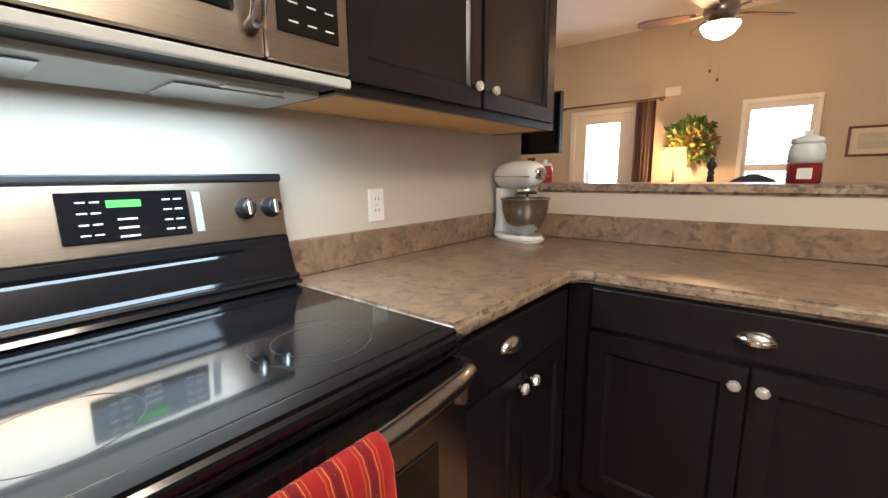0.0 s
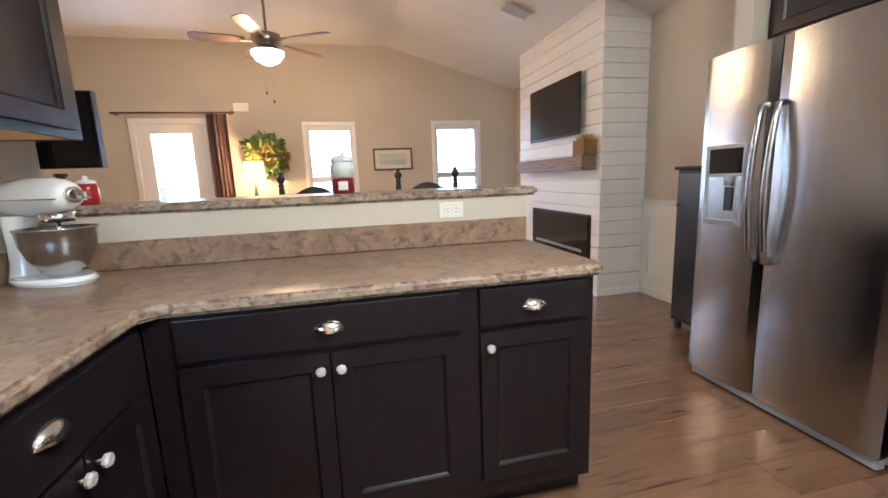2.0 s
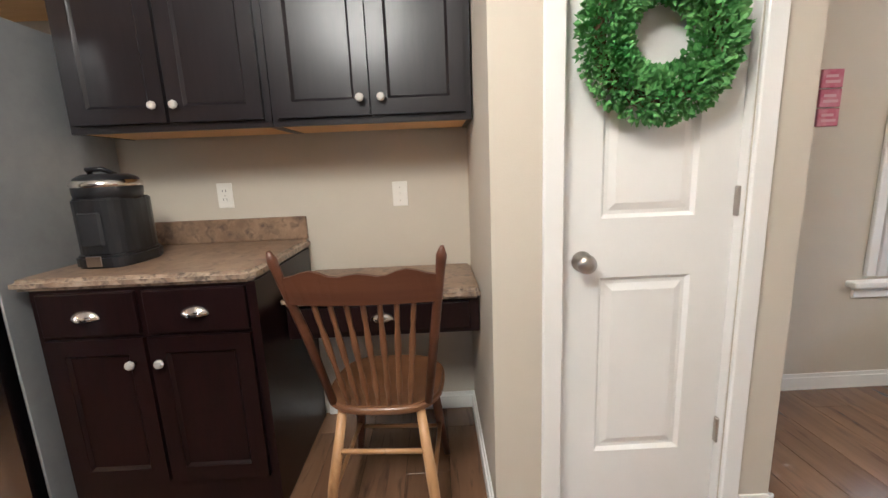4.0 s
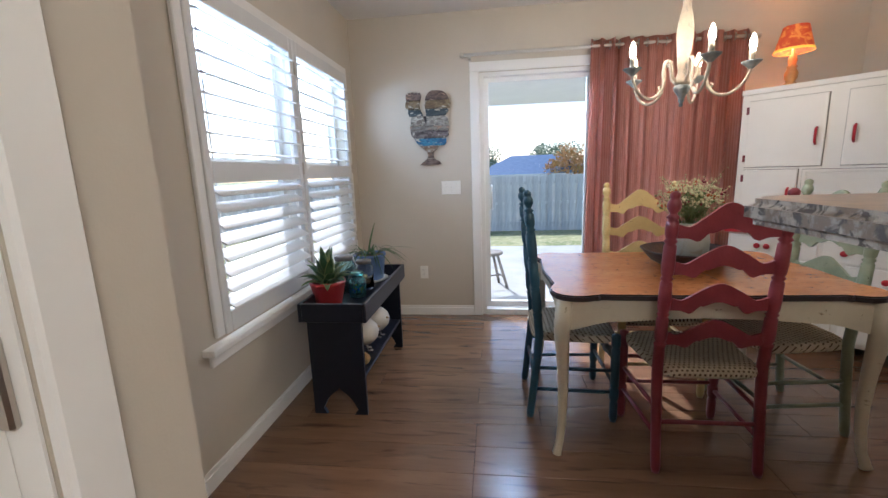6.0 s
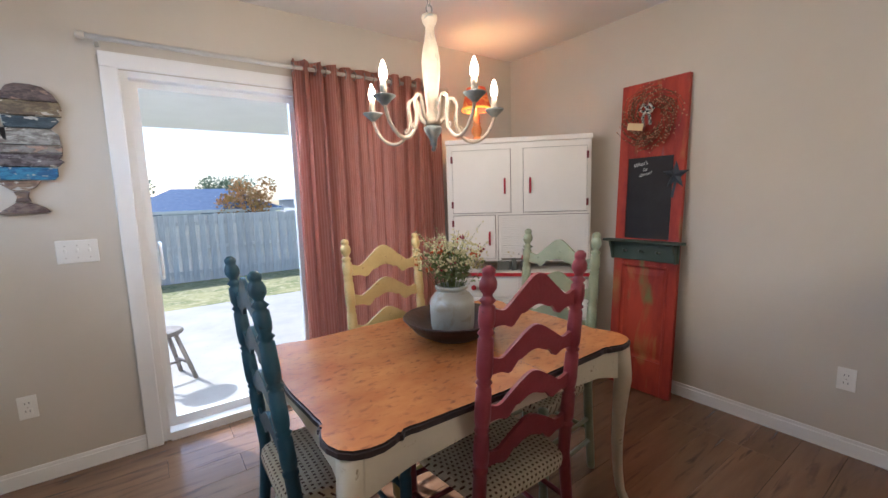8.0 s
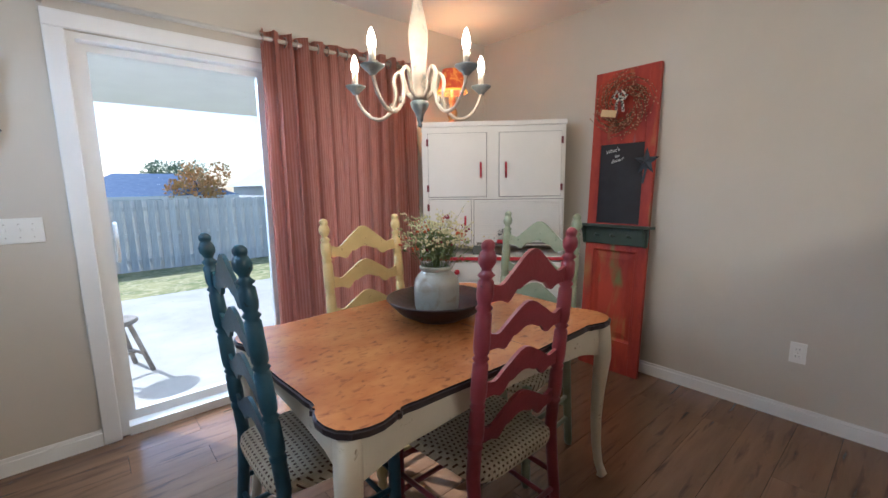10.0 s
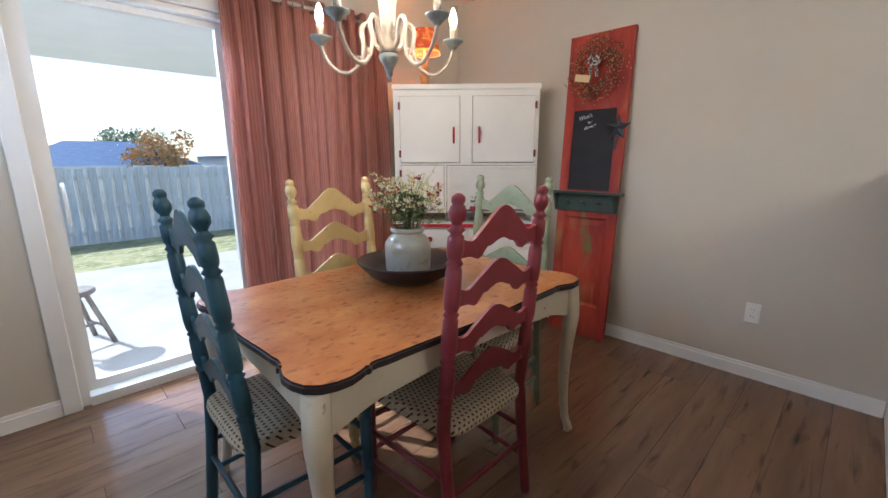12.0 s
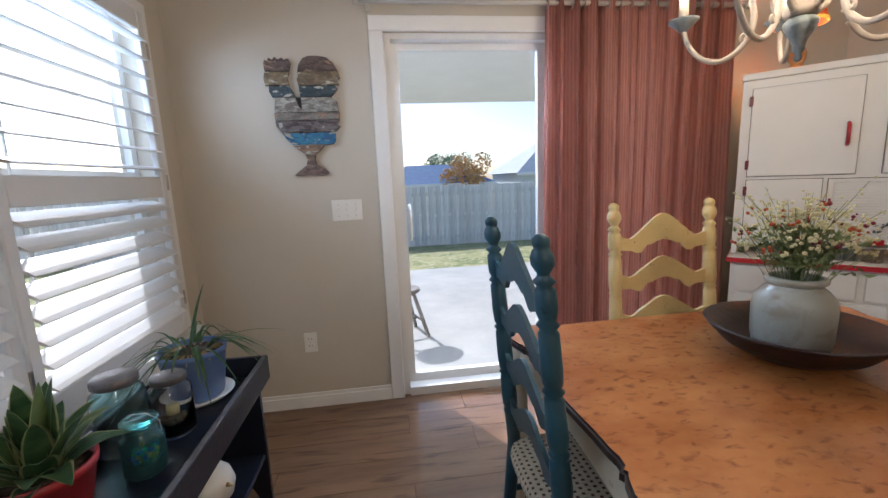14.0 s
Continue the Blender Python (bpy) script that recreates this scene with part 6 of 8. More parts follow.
part("body", lathe([(0.070, 0.0), (0.088, 0.01), (0.094, 0.04), (0.096, 0.12), (0.092, 0.150), (0.075, 0.172), (0.064, 0.180), (0.0615, 0.187), (0.055, 0.187), (0.056, 0.18), (0.08, 0.15), (0.08, 0.03), (0, 0.02)], 40), M["crock"], ck)
part("rim", lathe([(0.0615, 0.1875), (0.070, 0.194), (0.0715, 0.202), (0.069, 0.207), (0.060, 0.209), (0.055, 0.200), (0.055, 0.1875)], 40, cap=False), M["crock"], ck, "rolled glazed rim")
fl = thing("dried_bouquet", pose(0.215, 4.83, 0.955), "bouquet of small cream and rust dried flowers in the crock", "flowers")
M["stem"] = mat("dry_green_stem", (0.16, 0.20, 0.07), 0.7)
M["f_cream"] = mat("cream_flower", (0.60, 0.55, 0.30), 0.8)
M["f_rust"] = mat("rust_flower", (0.45, 0.10, 0.03), 0.8)
M["f_berry"] = mat("dark_red_berry", (0.20, 0.02, 0.03), 0.5)
_r = random.Random(11)
stem = bmesh.new()
heads = {"f_cream": [], "f_rust": [], "f_berry": [], "stem": []}
for i in range(190):
    a, sp = _r.uniform(0, 6.283), _r.random() ** 0.65
    L = _r.uniform(0.10, 0.22) * (1.15 - 0.35 * sp)
    R = 0.15 * sp
    p0 = Vector((0.035 * math.cos(a) * sp, 0.035 * math.sin(a) * sp, -0.05))
    p2 = Vector((R * math.cos(a), R * math.sin(a), L))
    p1 = (p0 + p2) / 2 + Vector((0, 0, 0.02))
    if i % 2 == 0:
        tube([p0, p1, p2], 0.0008, 4, bm=stem)
    key = "f_cream" if _r.random() < 0.82 else ("f_rust" if _r.random() < 0.6 else "f_berry")
    for k in range(3):
        heads[key].append((p2 + Vector((_r.uniform(-1, 1), _r.uniform(-1, 1), _r.uniform(-1, 0.4))) * 0.012, _r.uniform(0.003, 0.0065)))
for i in range(26):
    a, q_ = _r.uniform(0, 6.283), _r.uniform(0.07, 0.17)
    p2 = Vector((q_ * math.cos(a), q_ * math.sin(a), _r.uniform(0.12, 0.27)))
    tube([Vector((0, 0, 0)), p2 * 0.55 + Vector((0, 0, 0.03)), p2], 0.0009, 4, bm=stem)
    for k in range(5):
        heads["f_cream"].append((p2 * (1 - 0.05 * k) + Vector((_r.uniform(-1, 1), _r.uniform(-1, 1), _r.uniform(-1, 1))) * 0.01, 0.004))
tagged(part("stem", stem, M["stem"], fl, "thin dry stems"), "thin dry stems", kind="stuff")
for key, nm in (("f_cream", "cream_flower"), ("f_rust", "rust_flower"), ("f_berry", "red_berry")):
    bm = bmesh.new()
    for p, r in heads[key]:
        bmesh.ops.create_icosphere(bm, subdivisions=1, radius=r, matrix=Matrix.Translation(p))
    tagged(part(nm, bm, M[key], fl), nm.replace("_", " "), kind="stuff")
leafpart("leaves", leaves(420, lambda g: ((g.gauss(0, 0.045), g.gauss(0, 0.045), g.uniform(0.03, 0.14)), (g.uniform(-1, 1), g.uniform(-1, 1), g.uniform(-0.1, 1))), 0.026, 5, 0.25), M["stem"], fl, "small dry green leaves")

# ---- chandelier ----
M["chand"] = layered("distressed_cream_metal", (0.38, 0.31, 0.23), (0.45, 0.38, 0.29), (0.20, 0.21, 0.19), 6, 30, 0.55, 0.2, (0.4, 0.6), (0.6, 0.7))
M["chand_grey"] = mat("blue_grey_patina_metal", (0.16, 0.19, 0.20), 0.5, 0.3, (0.30, 0.31, 0.28), 30, 0.3, 60)
M["bulb"] = mat("lit_flame_bulb", (1, 0.95, 0.85), 0.3, emit=(1.0, 0.80, 0.52), estr=9.0)
ch = thing("chandelier", pose(0.128, 4.806, -0.084) @ Matrix.Diagonal((0.95, 0.95, 1, 1)), "distressed cream five-arm chandelier with lit candle bulbs", "chandelier")
part("column", lathe([(0.022, 1.70), (0.036, 1.705), (0.040, 1.72), (0.030, 1.735), (0.024, 1.75), (0.022, 1.77), (0.026, 1.78), (0.030, 1.83), (0.037, 1.90), (0.038, 1.94), (0.030, 1.99), (0.020, 2.03), (0.017, 2.045), (0.020, 2.052), (0.016, 2.06), (0.026, 2.075), (0.032, 2.095), (0.030, 2.105), (0.012, 2.112), (0.0, 2.114)], 24), M["chand"], ch, "turned cream column")
part("finial", lathe([(0.0, 1.600), (0.008, 1.604), (0.010, 1.612), (0.006, 1.618), (0.013, 1.626), (0.014, 1.64), (0.020, 1.655), (0.030, 1.668), (0.036, 1.68), (0.038, 1.69), (0.030, 1.6995)], 20), M["chand_grey"], ch, "blue-grey fluted finial")
for k in range(5):
    a = radians(53 + 72 * k)
    rt = pose(0, 0, 0, 0, 0, math.degrees(a))
    pts = [(0.034, 0, 1.715), (0.055, 0, 1.735), (0.062, 0, 1.775), (0.075, 0, 1.802), (0.095, 0, 1.800), (0.107, 0, 1.775), (0.100, 0, 1.735), (0.105, 0, 1.695), (0.125, 0, 1.662), (0.16, 0, 1.640), (0.20, 0, 1.643), (0.236, 0, 1.668), (0.262, 0, 1.705), (0.275, 0, 1.745)]
    fine = []
    for i in range(len(pts) - 1):
        p0, p1, p2, p3 = (Vector(pts[max(i - 1, 0)]), Vector(pts[i]), Vector(pts[i + 1]), Vector(pts[min(i + 2, len(pts) - 1)]))
        for j in range(4):
            t = j / 4
            fine.append(0.5 * ((2 * p1) + (-p0 + p2) * t + (2 * p0 - 5 * p1 + 4 * p2 - p3) * t * t + (-p0 + 3 * p1 - 3 * p2 + p3) * t ** 3))
    fine.append(Vector(pts[-1]))
    arm = part("arm", tube(fine, [0.0085 - 0.002 * i / len(fine) for i in range(len(fine))], 10), M["chand"], ch, "scrolled cream arm", m=rt)
    curl = [(0.118 + 0.028 * math.cos(t) * (1 - t / 9), 0, 1.69 + 0.028 * math.sin(t) * (1 - t / 9)) for t in [3.6 + 0.45 * i for i in range(11)]]
    part("leaf_scroll", tube(curl, [0.006 - 0.0003 * i for i in range(11)], 8), M["chand"], arm, m=rt)
    part("drip_pan", lathe([(0.010, 1.738), (0.016, 1.745), (0.030, 1.757), (0.041, 1.766), (0.042, 1.770), (0.014, 1.767)], 20, (0.275, 0)), M["chand_grey"], arm, "blue-grey drip pan", m=rt)
    part("candle_sleeve", lathe([(0.0125, 1.767), (0.0125, 1.818)], 14, (0.275, 0)), M["chand"], arm, m=rt)
    b_ = part("bulb", lathe([(0.008, 1.818), (0.013, 1.826), (0.0155, 1.838), (0.0135, 1.856), (0.008, 1.873), (0.003, 1.884), (0, 1.887)], 14, (0.275, 0)), M["bulb"], arm, "lit flame-shaped bulb", m=rt)
    b_.visible_shadow = False
part("ring", tube([(0.014 * math.cos(t), 0, 2.128 + 0.016 * math.sin(t)) for t in [2 * math.pi * i / 16 for i in range(16)]], 0.003, 6, True), M["chand_grey"], ch)
z = 2.155
for i in range(14):
    part("chain_link", tube([((0.008 * math.cos(t), 0, z + 0.017 * math.sin(t)) if i % 2 else (0, 0.008 * math.cos(t), z + 0.017 * math.sin(t))) for t in [2 * math.pi * j / 12 for j in range(12)]], 0.002, 5, True), M["chand_grey"], ch)
    z += 0.030
part("ceiling_rose", lathe([(0.01, 2.545), (0.03, 2.565), (0.06, 2.60), (0.062, 2.624)], 24), M["chand"], ch)

# ---- white kitchen dresser across the corner ----
M["hoos"] = mat("old_white_paint", (0.70, 0.665, 0.60), 0.42, 0, (0.66, 0.625, 0.56), 3, 0.08, 40)
M["hingered"] = mat("dark_red_hinge_enamel", (0.14, 0.02, 0.025), 0.4)
M["redtrim"] = mat("red_enamel_trim", (0.42, 0.02, 0.03), 0.3, 0, (0.36, 0.018, 0.025), 20)
hz = thing("kitchen_dresser", pose(0.975, 5.880, 0, 0, 0, -45.5), "white painted vintage kitchen dresser with red handles and red worktop edge", "cabinet")
HW = 1.00
part("upper_body", boxes((0, HW, 0, 0.27, 0.86, 1.70), (0, 0.025, 0, 0.27, 0.80, 0.86), (HW - 0.025, HW, 0, 0.27, 0.80, 0.86), bevel=0.002), M["hoos"], hz)
part("cornice", box(-0.006, HW + 0.006, -0.012, 0.276, 1.70, 1.735, 0.006, 2), M["hoos"], hz)
for x0, x1, hx in ((0.045, 0.455, 0.415), (0.545, 0.970, 0.59)):
    d_ = part("door", box(x0, x1, -0.019, -0.001, 1.215, 1.655, 0.004, 2), M["hoos"], hz)
    part("handle", tube([(hx, -0.020, 1.35), (hx, -0.040, 1.362), (hx, -0.044, 1.40), (hx, -0.040, 1.438), (hx, -0.020, 1.45)], 0.0075, 8), M["redtrim"], d_, "red handle")
    ex = x0 - 0.004 if hx > 0.4 and x0 < 0.3 else x1 + 0.004
    for z in (1.275, 1.595):
        part("hinge", box(ex - 0.008, ex + 0.008, -0.022, -0.004, z - 0.024, z + 0.024, 0.002), M["hingered"], d_, "dark red hinge")
# thin dark plates paint in the shade of the joints round the doors
M["gap_shade"] = mat("painted_gap_shade", (0.17, 0.15, 0.125), 0.9)
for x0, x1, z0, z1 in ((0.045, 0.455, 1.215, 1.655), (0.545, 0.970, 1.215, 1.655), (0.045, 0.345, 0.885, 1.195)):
    part("door_gap", box(x0 - 0.0035, x1 + 0.0035, -0.0009, -0.0002, z0 - 0.0035, z1 + 0.0035), M["gap_shade"], hz, "painted shade line round a door")
d_ = part("door", box(0.045, 0.345, -0.019, -0.001, 0.885, 1.195, 0.004, 2), M["hoos"], hz)
part("handle", tube([(0.305, -0.020, 0.985), (0.305, -0.040, 0.997), (0.305, -0.044, 1.03), (0.305, -0.040, 1.063), (0.305, -0.020, 1.075)], 0.0075, 8), M["redtrim"], d_, "red handle")
for z in (0.93, 1.14):
    part("hinge", box(0.033, 0.049, -0.022, -0.004, z - 0.024, z + 0.024, 0.002), M["hingered"], d_, "dark red hinge")
tmb = part("roll_front", box(0.385, 0.970, -0.004, -0.0008, 0.885, 1.175), M["hoos"], hz, "white slatted roll front")
for i in range(22):
    part("slat", box(0.39, 0.965, -0.0095, -0.0042, 0.887 + i * 0.013, 0.887 + i * 0.013 + 0.0115, 0.001), M["hoos"], tmb)
# the same painted shade line round the roll front
part("door_gap", box(0.364, 0.991, -0.0007, -0.0002, 0.868, 1.196), M["gap_shade"], hz, "painted shade line round the roll front")
part("roll_frame", boxes((0.368, 0.385, -0.014, -0.0005, 0.87, 1.192), (0.970, 0.987, -0.014, -0.0005, 0.87, 1.192), (0.385, 0.970, -0.014, -0.0005, 1.176, 1.192)), M["hoos"], hz)
wt = part("worktop", box(-0.01, HW + 0.01, -0.09, 0.285, 0.765, 0.795, 0.004), M["hoos"], hz, "white enamel worktop")
part("red_edge", boxes((-0.014, HW + 0.014, -0.095, -0.0905, 0.768, 0.792), (-0.015, -0.0105, -0.09, 0.285, 0.768, 0.792), (HW + 0.0105, HW + 0.015, -0.09, 0.285, 0.768, 0.792)), M["redtrim"], wt, "red worktop edge")
part("lower_body", box(0.005, HW - 0.005, -0.06, 0.27, 0.10, 0.764, 0.003), M["hoos"], hz)
for x0, x1, z0, z1, kn in ((0.03, 0.50, 0.62, 0.75, ((0.19, 0.685), (0.245, 0.685))), (0.53, HW - 0.03, 0.62, 0.75, ((0.63, 0.685), (0.90, 0.685))), (0.64, HW - 0.03, 0.47, 0.605, ((0.82, 0.54),)), (0.64, HW - 0.03, 0.13, 0.455, ()), (0.03, 0.61, 0.13, 0.605, ())):
    d_ = part("drawer" if z1 - z0 < 0.2 else "door", box(x0, x1, -0.078, -0.061, z0, z1, 0.004, 2), M["hoos"], hz)
    for kx, kz in kn:
        part("knob", lathe([(0.008, 0), (0.008, 0.012), (0.018, 0.018), (0.019, 0.026), (0.010, 0.031), (0, 0.032)], 16), M["redtrim"], d_, "red round knob", m=pose(kx, -0.078, kz, 90, 0, 0))
    if z1 - z0 > 0.3:
        for z in (z0 + 0.06, z1 - 0.06):
            part("hinge", box(HW - 0.035, HW - 0.022, -0.081, -0.064, z - 0.024, z + 0.024, 0.002), M["hingered"], d_, "dark red hinge") if x0 > 0.5 else None
for x in (0.04, HW - 0.04):
    for y in (-0.03, 0.24):
        part("leg", boxes((x - 0.025, x + 0.025, y - 0.02, y + 0.02, 0, 0.0995), bevel=0.003), M["hoos"], hz)

HM = pose(0.975, 5.880, 0, 0, 0, -45.5)
# lamp on the dresser
M["pinewood"] = mat("turned_pine", (0.40, 0.22, 0.07), 0.45, 0, (0.30, 0.15, 0.05), 8, stretch=(1, 1, 4))
M["redshade"] = layered("red_orange_patterned_shade", (0.50, 0.045, 0.02), (0.60, 0.10, 0.02), (0.75, 0.28, 0.05), 12, 24, 0.85, 0.1, (0.4, 0.6), (0.52, 0.6))
_b = M["redshade"].node_tree.nodes["Principled BSDF"]
_b.inputs["Emission Color"].default_value, _b.inputs["Emission Strength"].default_value = (1.0, 0.16, 0.03, 1), 0.12
lp = thing("dresser_lamp", HM @ pose(0.21, 0.17, 1.735) @ Matrix.Diagonal((1.12, 1.12, 1.12, 1)), "turned pine table lamp with a red and orange patterned shade", "lamp")
part("base", lathe([(0.045, 0), (0.048, 0.012), (0.030, 0.025), (0.022, 0.035), (0.032, 0.055), (0.034, 0.085), (0.022, 0.11), (0.028, 0.12), (0.018, 0.13), (0.024, 0.155), (0.018, 0.18), (0.010, 0.19), (0.008, 0.25)], 20), M["pinewood"], lp)
_s = part("shade", lathe([(0.098, 0.205), (0.062, 0.345)], 28, cap=False), M["redshade"], lp, "red and orange patterned shade")
_s2 = part("shade_trim", lathe([(0.0985, 0.203), (0.0995, 0.21), (0.0975, 0.217)], 28, cap=False), mat("yellow_trim", (0.7, 0.42, 0.05), 0.7, emit=(1.0, 0.5, 0.05), estr=0.5), lp, "yellow trim")
bb = part("bulb", lathe([(0.012, 0.25), (0.024, 0.275), (0.024, 0.295), (0, 0.31)], 12), M["bulb"], lp)
bb.visible_shadow = False

# things on the dresser's worktop
M["greytin"] = mat("dark_grey_green_tin", (0.09, 0.10, 0.085), 0.5, 0.2, (0.13, 0.13, 0.11), 12)
solid("small_tin", boxes((-0.045, 0.045, -0.03, 0.03, 0, 0.15), bevel=0.004), M["greytin"], "dark grey-green tin on the dresser", "tin", m=HM @ pose(0.40, 0.03, 0.795))
gj = thing("utensil_jar", HM @ pose(0.555, 0.02, 0.795), "glass jar with a red band holding dark flowers", "jar")
part("jar", lathe([(0.036, 0), (0.038, 0.01), (0.038, 0.10), (0.033, 0.11), (0.033, 0.125)], 24), M["clearglass"], gj)
part("band", lathe([(0.0385, 0.085), (0.0395, 0.09), (0.0395, 0.108), (0.0385, 0.112)], 24, cap=False), M["redtrim"], gj, "red band")
leafpart("dark_flowers", leaves(120, lambda g: ((g.gauss(0, 0.02), g.gauss(0, 0.02), g.uniform(0.11, 0.18)), (g.uniform(-1, 1), g.uniform(-1, 1), g.uniform(0, 1))), 0.022, 21, 0.5), M["greytin"], gj, "dark dried flowers")
fg = thing("small_posy", HM @ pose(0.475, 0.02, 0.795), "small bunch of dried stems in a tin cup", "flowers")
part("cup", lathe([(0.022, 0), (0.026, 0.09)], 18), M["greytin"], fg)
leafpart("leaves", leaves(90, lambda g: ((g.gauss(0, 0.016), g.gauss(0, 0.016), g.uniform(0.08, 0.14)), (g.uniform(-1, 1), g.uniform(-1, 1), g.uniform(0, 1))), 0.02, 22, 0.4), M["dryflower"], fg)

# ---- curtain of the sliding door ----
M["rose"] = mat("rose_linen_cloth", (0.50, 0.20, 0.15), 0.9, 0, (0.66, 0.33, 0.25), 30, 0.25, 250, (10, 10, 0.4))
_rb = M["rose"].node_tree.nodes["Principled BSDF"]
_rt = M["rose"].node_tree
_tr = _rt.nodes.new("ShaderNodeBsdfTranslucent")
_tr.inputs["Color"].default_value = (0.62, 0.30, 0.25, 1)
_ms = _rt.nodes.new("ShaderNodeMixShader")
_ms.inputs[0].default_value = 0.36
_mo = [n for n in _rt.nodes if n.type == "OUTPUT_MATERIAL"][0]
_rt.links.new(_rb.outputs[0], _ms.inputs[1])
_rt.links.new(_tr.outputs[0], _ms.inputs[2])
_rt.links.new(_ms.outputs[0], _mo.inputs["Surface"])
_tcr = _rt.nodes["Texture Coordinate"]
_wv = _rt.nodes.new("ShaderNodeTexWave")
_wv.bands_direction = "X"
_wv.inputs["Scale"].default_value, _wv.inputs["Distortion"].default_value = 26.0, 0.5
_rt.links.new(_tcr.outputs["Object"], _wv.inputs["Vector"])
_wr = _rt.nodes.new("ShaderNodeMapRange")
_wr.inputs["To Min"].default_value, _wr.inputs["To Max"].default_value = 0.0, 0.45
_rt.links.new(_wv.outputs["Fac"], _wr.inputs[0])
_wm = _rt.nodes.new("ShaderNodeMix")
_wm.data_type = "RGBA"
_rt.links.new(_wr.outputs[0], _wm.inputs["Factor"])
_rt.links.new(_rb.inputs["Base Color"].links[0].from_socket, _wm.inputs[6])
_wm.inputs[7].default_value = (0.76, 0.50, 0.41, 1)
_rt.links.new(_wm.outputs[2], _rb.inputs["Base Color"])
_rt.links.new(_wm.outputs[2], _tr.inputs["Color"])
cr = thing("patio_curtain", pose(0, 0, 0), "rose linen grommet curtain drawn over half the patio door", "curtain")
part("cloth", drape(-0.03, 1.085, NORTH - 0.095, 0.02, 2.185, 11, 0.046, 23, 1.0), M["rose"], cr)
M["rodmetal"] = mat("aged_white_curtain_rod", (0.55, 0.52, 0.46), 0.4, 0.3)
part("rod", tube([(-0.97, NORTH - 0.095, 2.14), (1.12, NORTH - 0.095, 2.14)], 0.0125, 12), M["rodmetal"], cr, "pale metal rod")
for s, x in ((-1, -0.97), (1, 1.12)):
    part("finial", lathe([(0.013, 0), (0.020, 0.006), (0.016, 0.018), (0.020, 0.028), (0, 0.036)], 14), M["rodmetal"], cr, m=pose(x, NORTH - 0.095, 2.14, 0, 90 * s, 0))
for x in (-0.93, 1.09):
    part("bracket", boxes((x - 0.008, x + 0.008, NORTH - 0.095, NORTH, 2.12, 2.127), (x - 0.012, x + 0.012, NORTH - 0.006, NORTH, 2.085, 2.165)), M["rodmetal"], cr)
for i in range(17):
    x = -0.015 + i * 0.066
    part("grommet", tube([(x, NORTH - 0.095 + 0.026 * math.cos(t), 2.14 + 0.026 * math.sin(t)) for t in [2 * math.pi * j / 18 for j in range(18)]], 0.0045, 6, True), M["nickel"], cr, "dull metal grommet")

# ---- red door leaning on the east wall ----
M["reddoor"] = layered("distressed_red_door_paint", (0.20, 0.014, 0.012), (0.42, 0.05, 0.022), (0.36, 0.17, 0.05), 2.2, 3.2, 0.6, 0.25, (0.35, 0.6), (0.60, 0.74), (1, 2.2, 0.7), detail=6)
_nt = M["reddoor"].node_tree
_bb = _nt.nodes["Principled BSDF"]
_src = _bb.inputs["Base Color"].links[0].from_socket
for seed_, col_, lo_, hi_ in ((4.7, (0.10, 0.13, 0.15, 1), 0.63, 0.72), (9.1, (0.16, 0.18, 0.06, 1), 0.62, 0.72)):
    _mp = _nt.nodes.new("ShaderNodeMapping")
    _mp.inputs["Location"].default_value = (seed_, seed_, seed_)
    _mp.inputs["Scale"].default_value = (1, 3.0, 1.0)
    _nt.links.new(_nt.nodes["Texture Coordinate"].outputs["Object"], _mp.inputs[0])
    _n = _nt.nodes.new("ShaderNodeTexNoise")
    _n.inputs["Scale"].default_value = 2.3
    _n.inputs["Detail"].default_value = 7
    _nt.links.new(_mp.outputs[0], _n.inputs["Vector"])
    _r2 = _nt.nodes.new("ShaderNodeValToRGB")
    _r2.color_ramp.elements[0].position, _r2.color_ramp.elements[1].position = lo_, hi_
    _nt.links.new(_n.outputs["Fac"], _r2.inputs[0])
    _mx = _nt.nodes.new("ShaderNodeMix")
    _mx.data_type = "RGBA"
    _nt.links.new(_r2.outputs[0], _mx.inputs["Factor"])
    _nt.links.new(_src, _mx.inputs[6])
    _mx.inputs[7].default_value = col_
    _src = _mx.outputs[2]
_nt.links.new(_src, _bb.inputs["Base Color"])
M["chalk"] = mat("chalkboard", (0.012, 0.012, 0.016), 0.7, 0, (0.020, 0.020, 0.024), 6)
M["chalkline"] = mat("chalk", (0.65, 0.65, 0.62), 0.9)
M["darkgreen"] = mat("dark_green_shelf_paint", (0.025, 0.045, 0.03), 0.5, 0, (0.04, 0.06, 0.04), 12, 0.1, 50)
M["bluegrey"] = mat("blue_grey_tin_star", (0.028, 0.036, 0.048), 0.5, 0.2, (0.05, 0.06, 0.075), 12)
# local: face towards -x, width along y from 0 to 0.455, height 2.0
RED_DOOR = pose(1.762, 4.640, 0.002) @ pose(0, 0, 0, 0, 3.2, 0) @ Matrix.Diagonal((1, 0.94, 1.015, 1))
rd = thing("leaning_door", RED_DOOR, "distressed red painted old door with a chalkboard, leaning on the wall", "door")
DW, DH, DT = 0.455, 2.0, 0.032
part("stiles_and_rails", boxes((0, DT, 0, 0.07, 0, DH), (0, DT, DW - 0.07, DW, 0, DH), (0, DT, 0.07, DW - 0.07, 0, 0.22), (0, DT, 0.07, DW - 0.07, 0.83, 1.01), (0, DT, 0.07, DW - 0.07, 1.53, DH), bevel=0.002), M["reddoor"], rd)
bm = bmesh.new()
loops = []
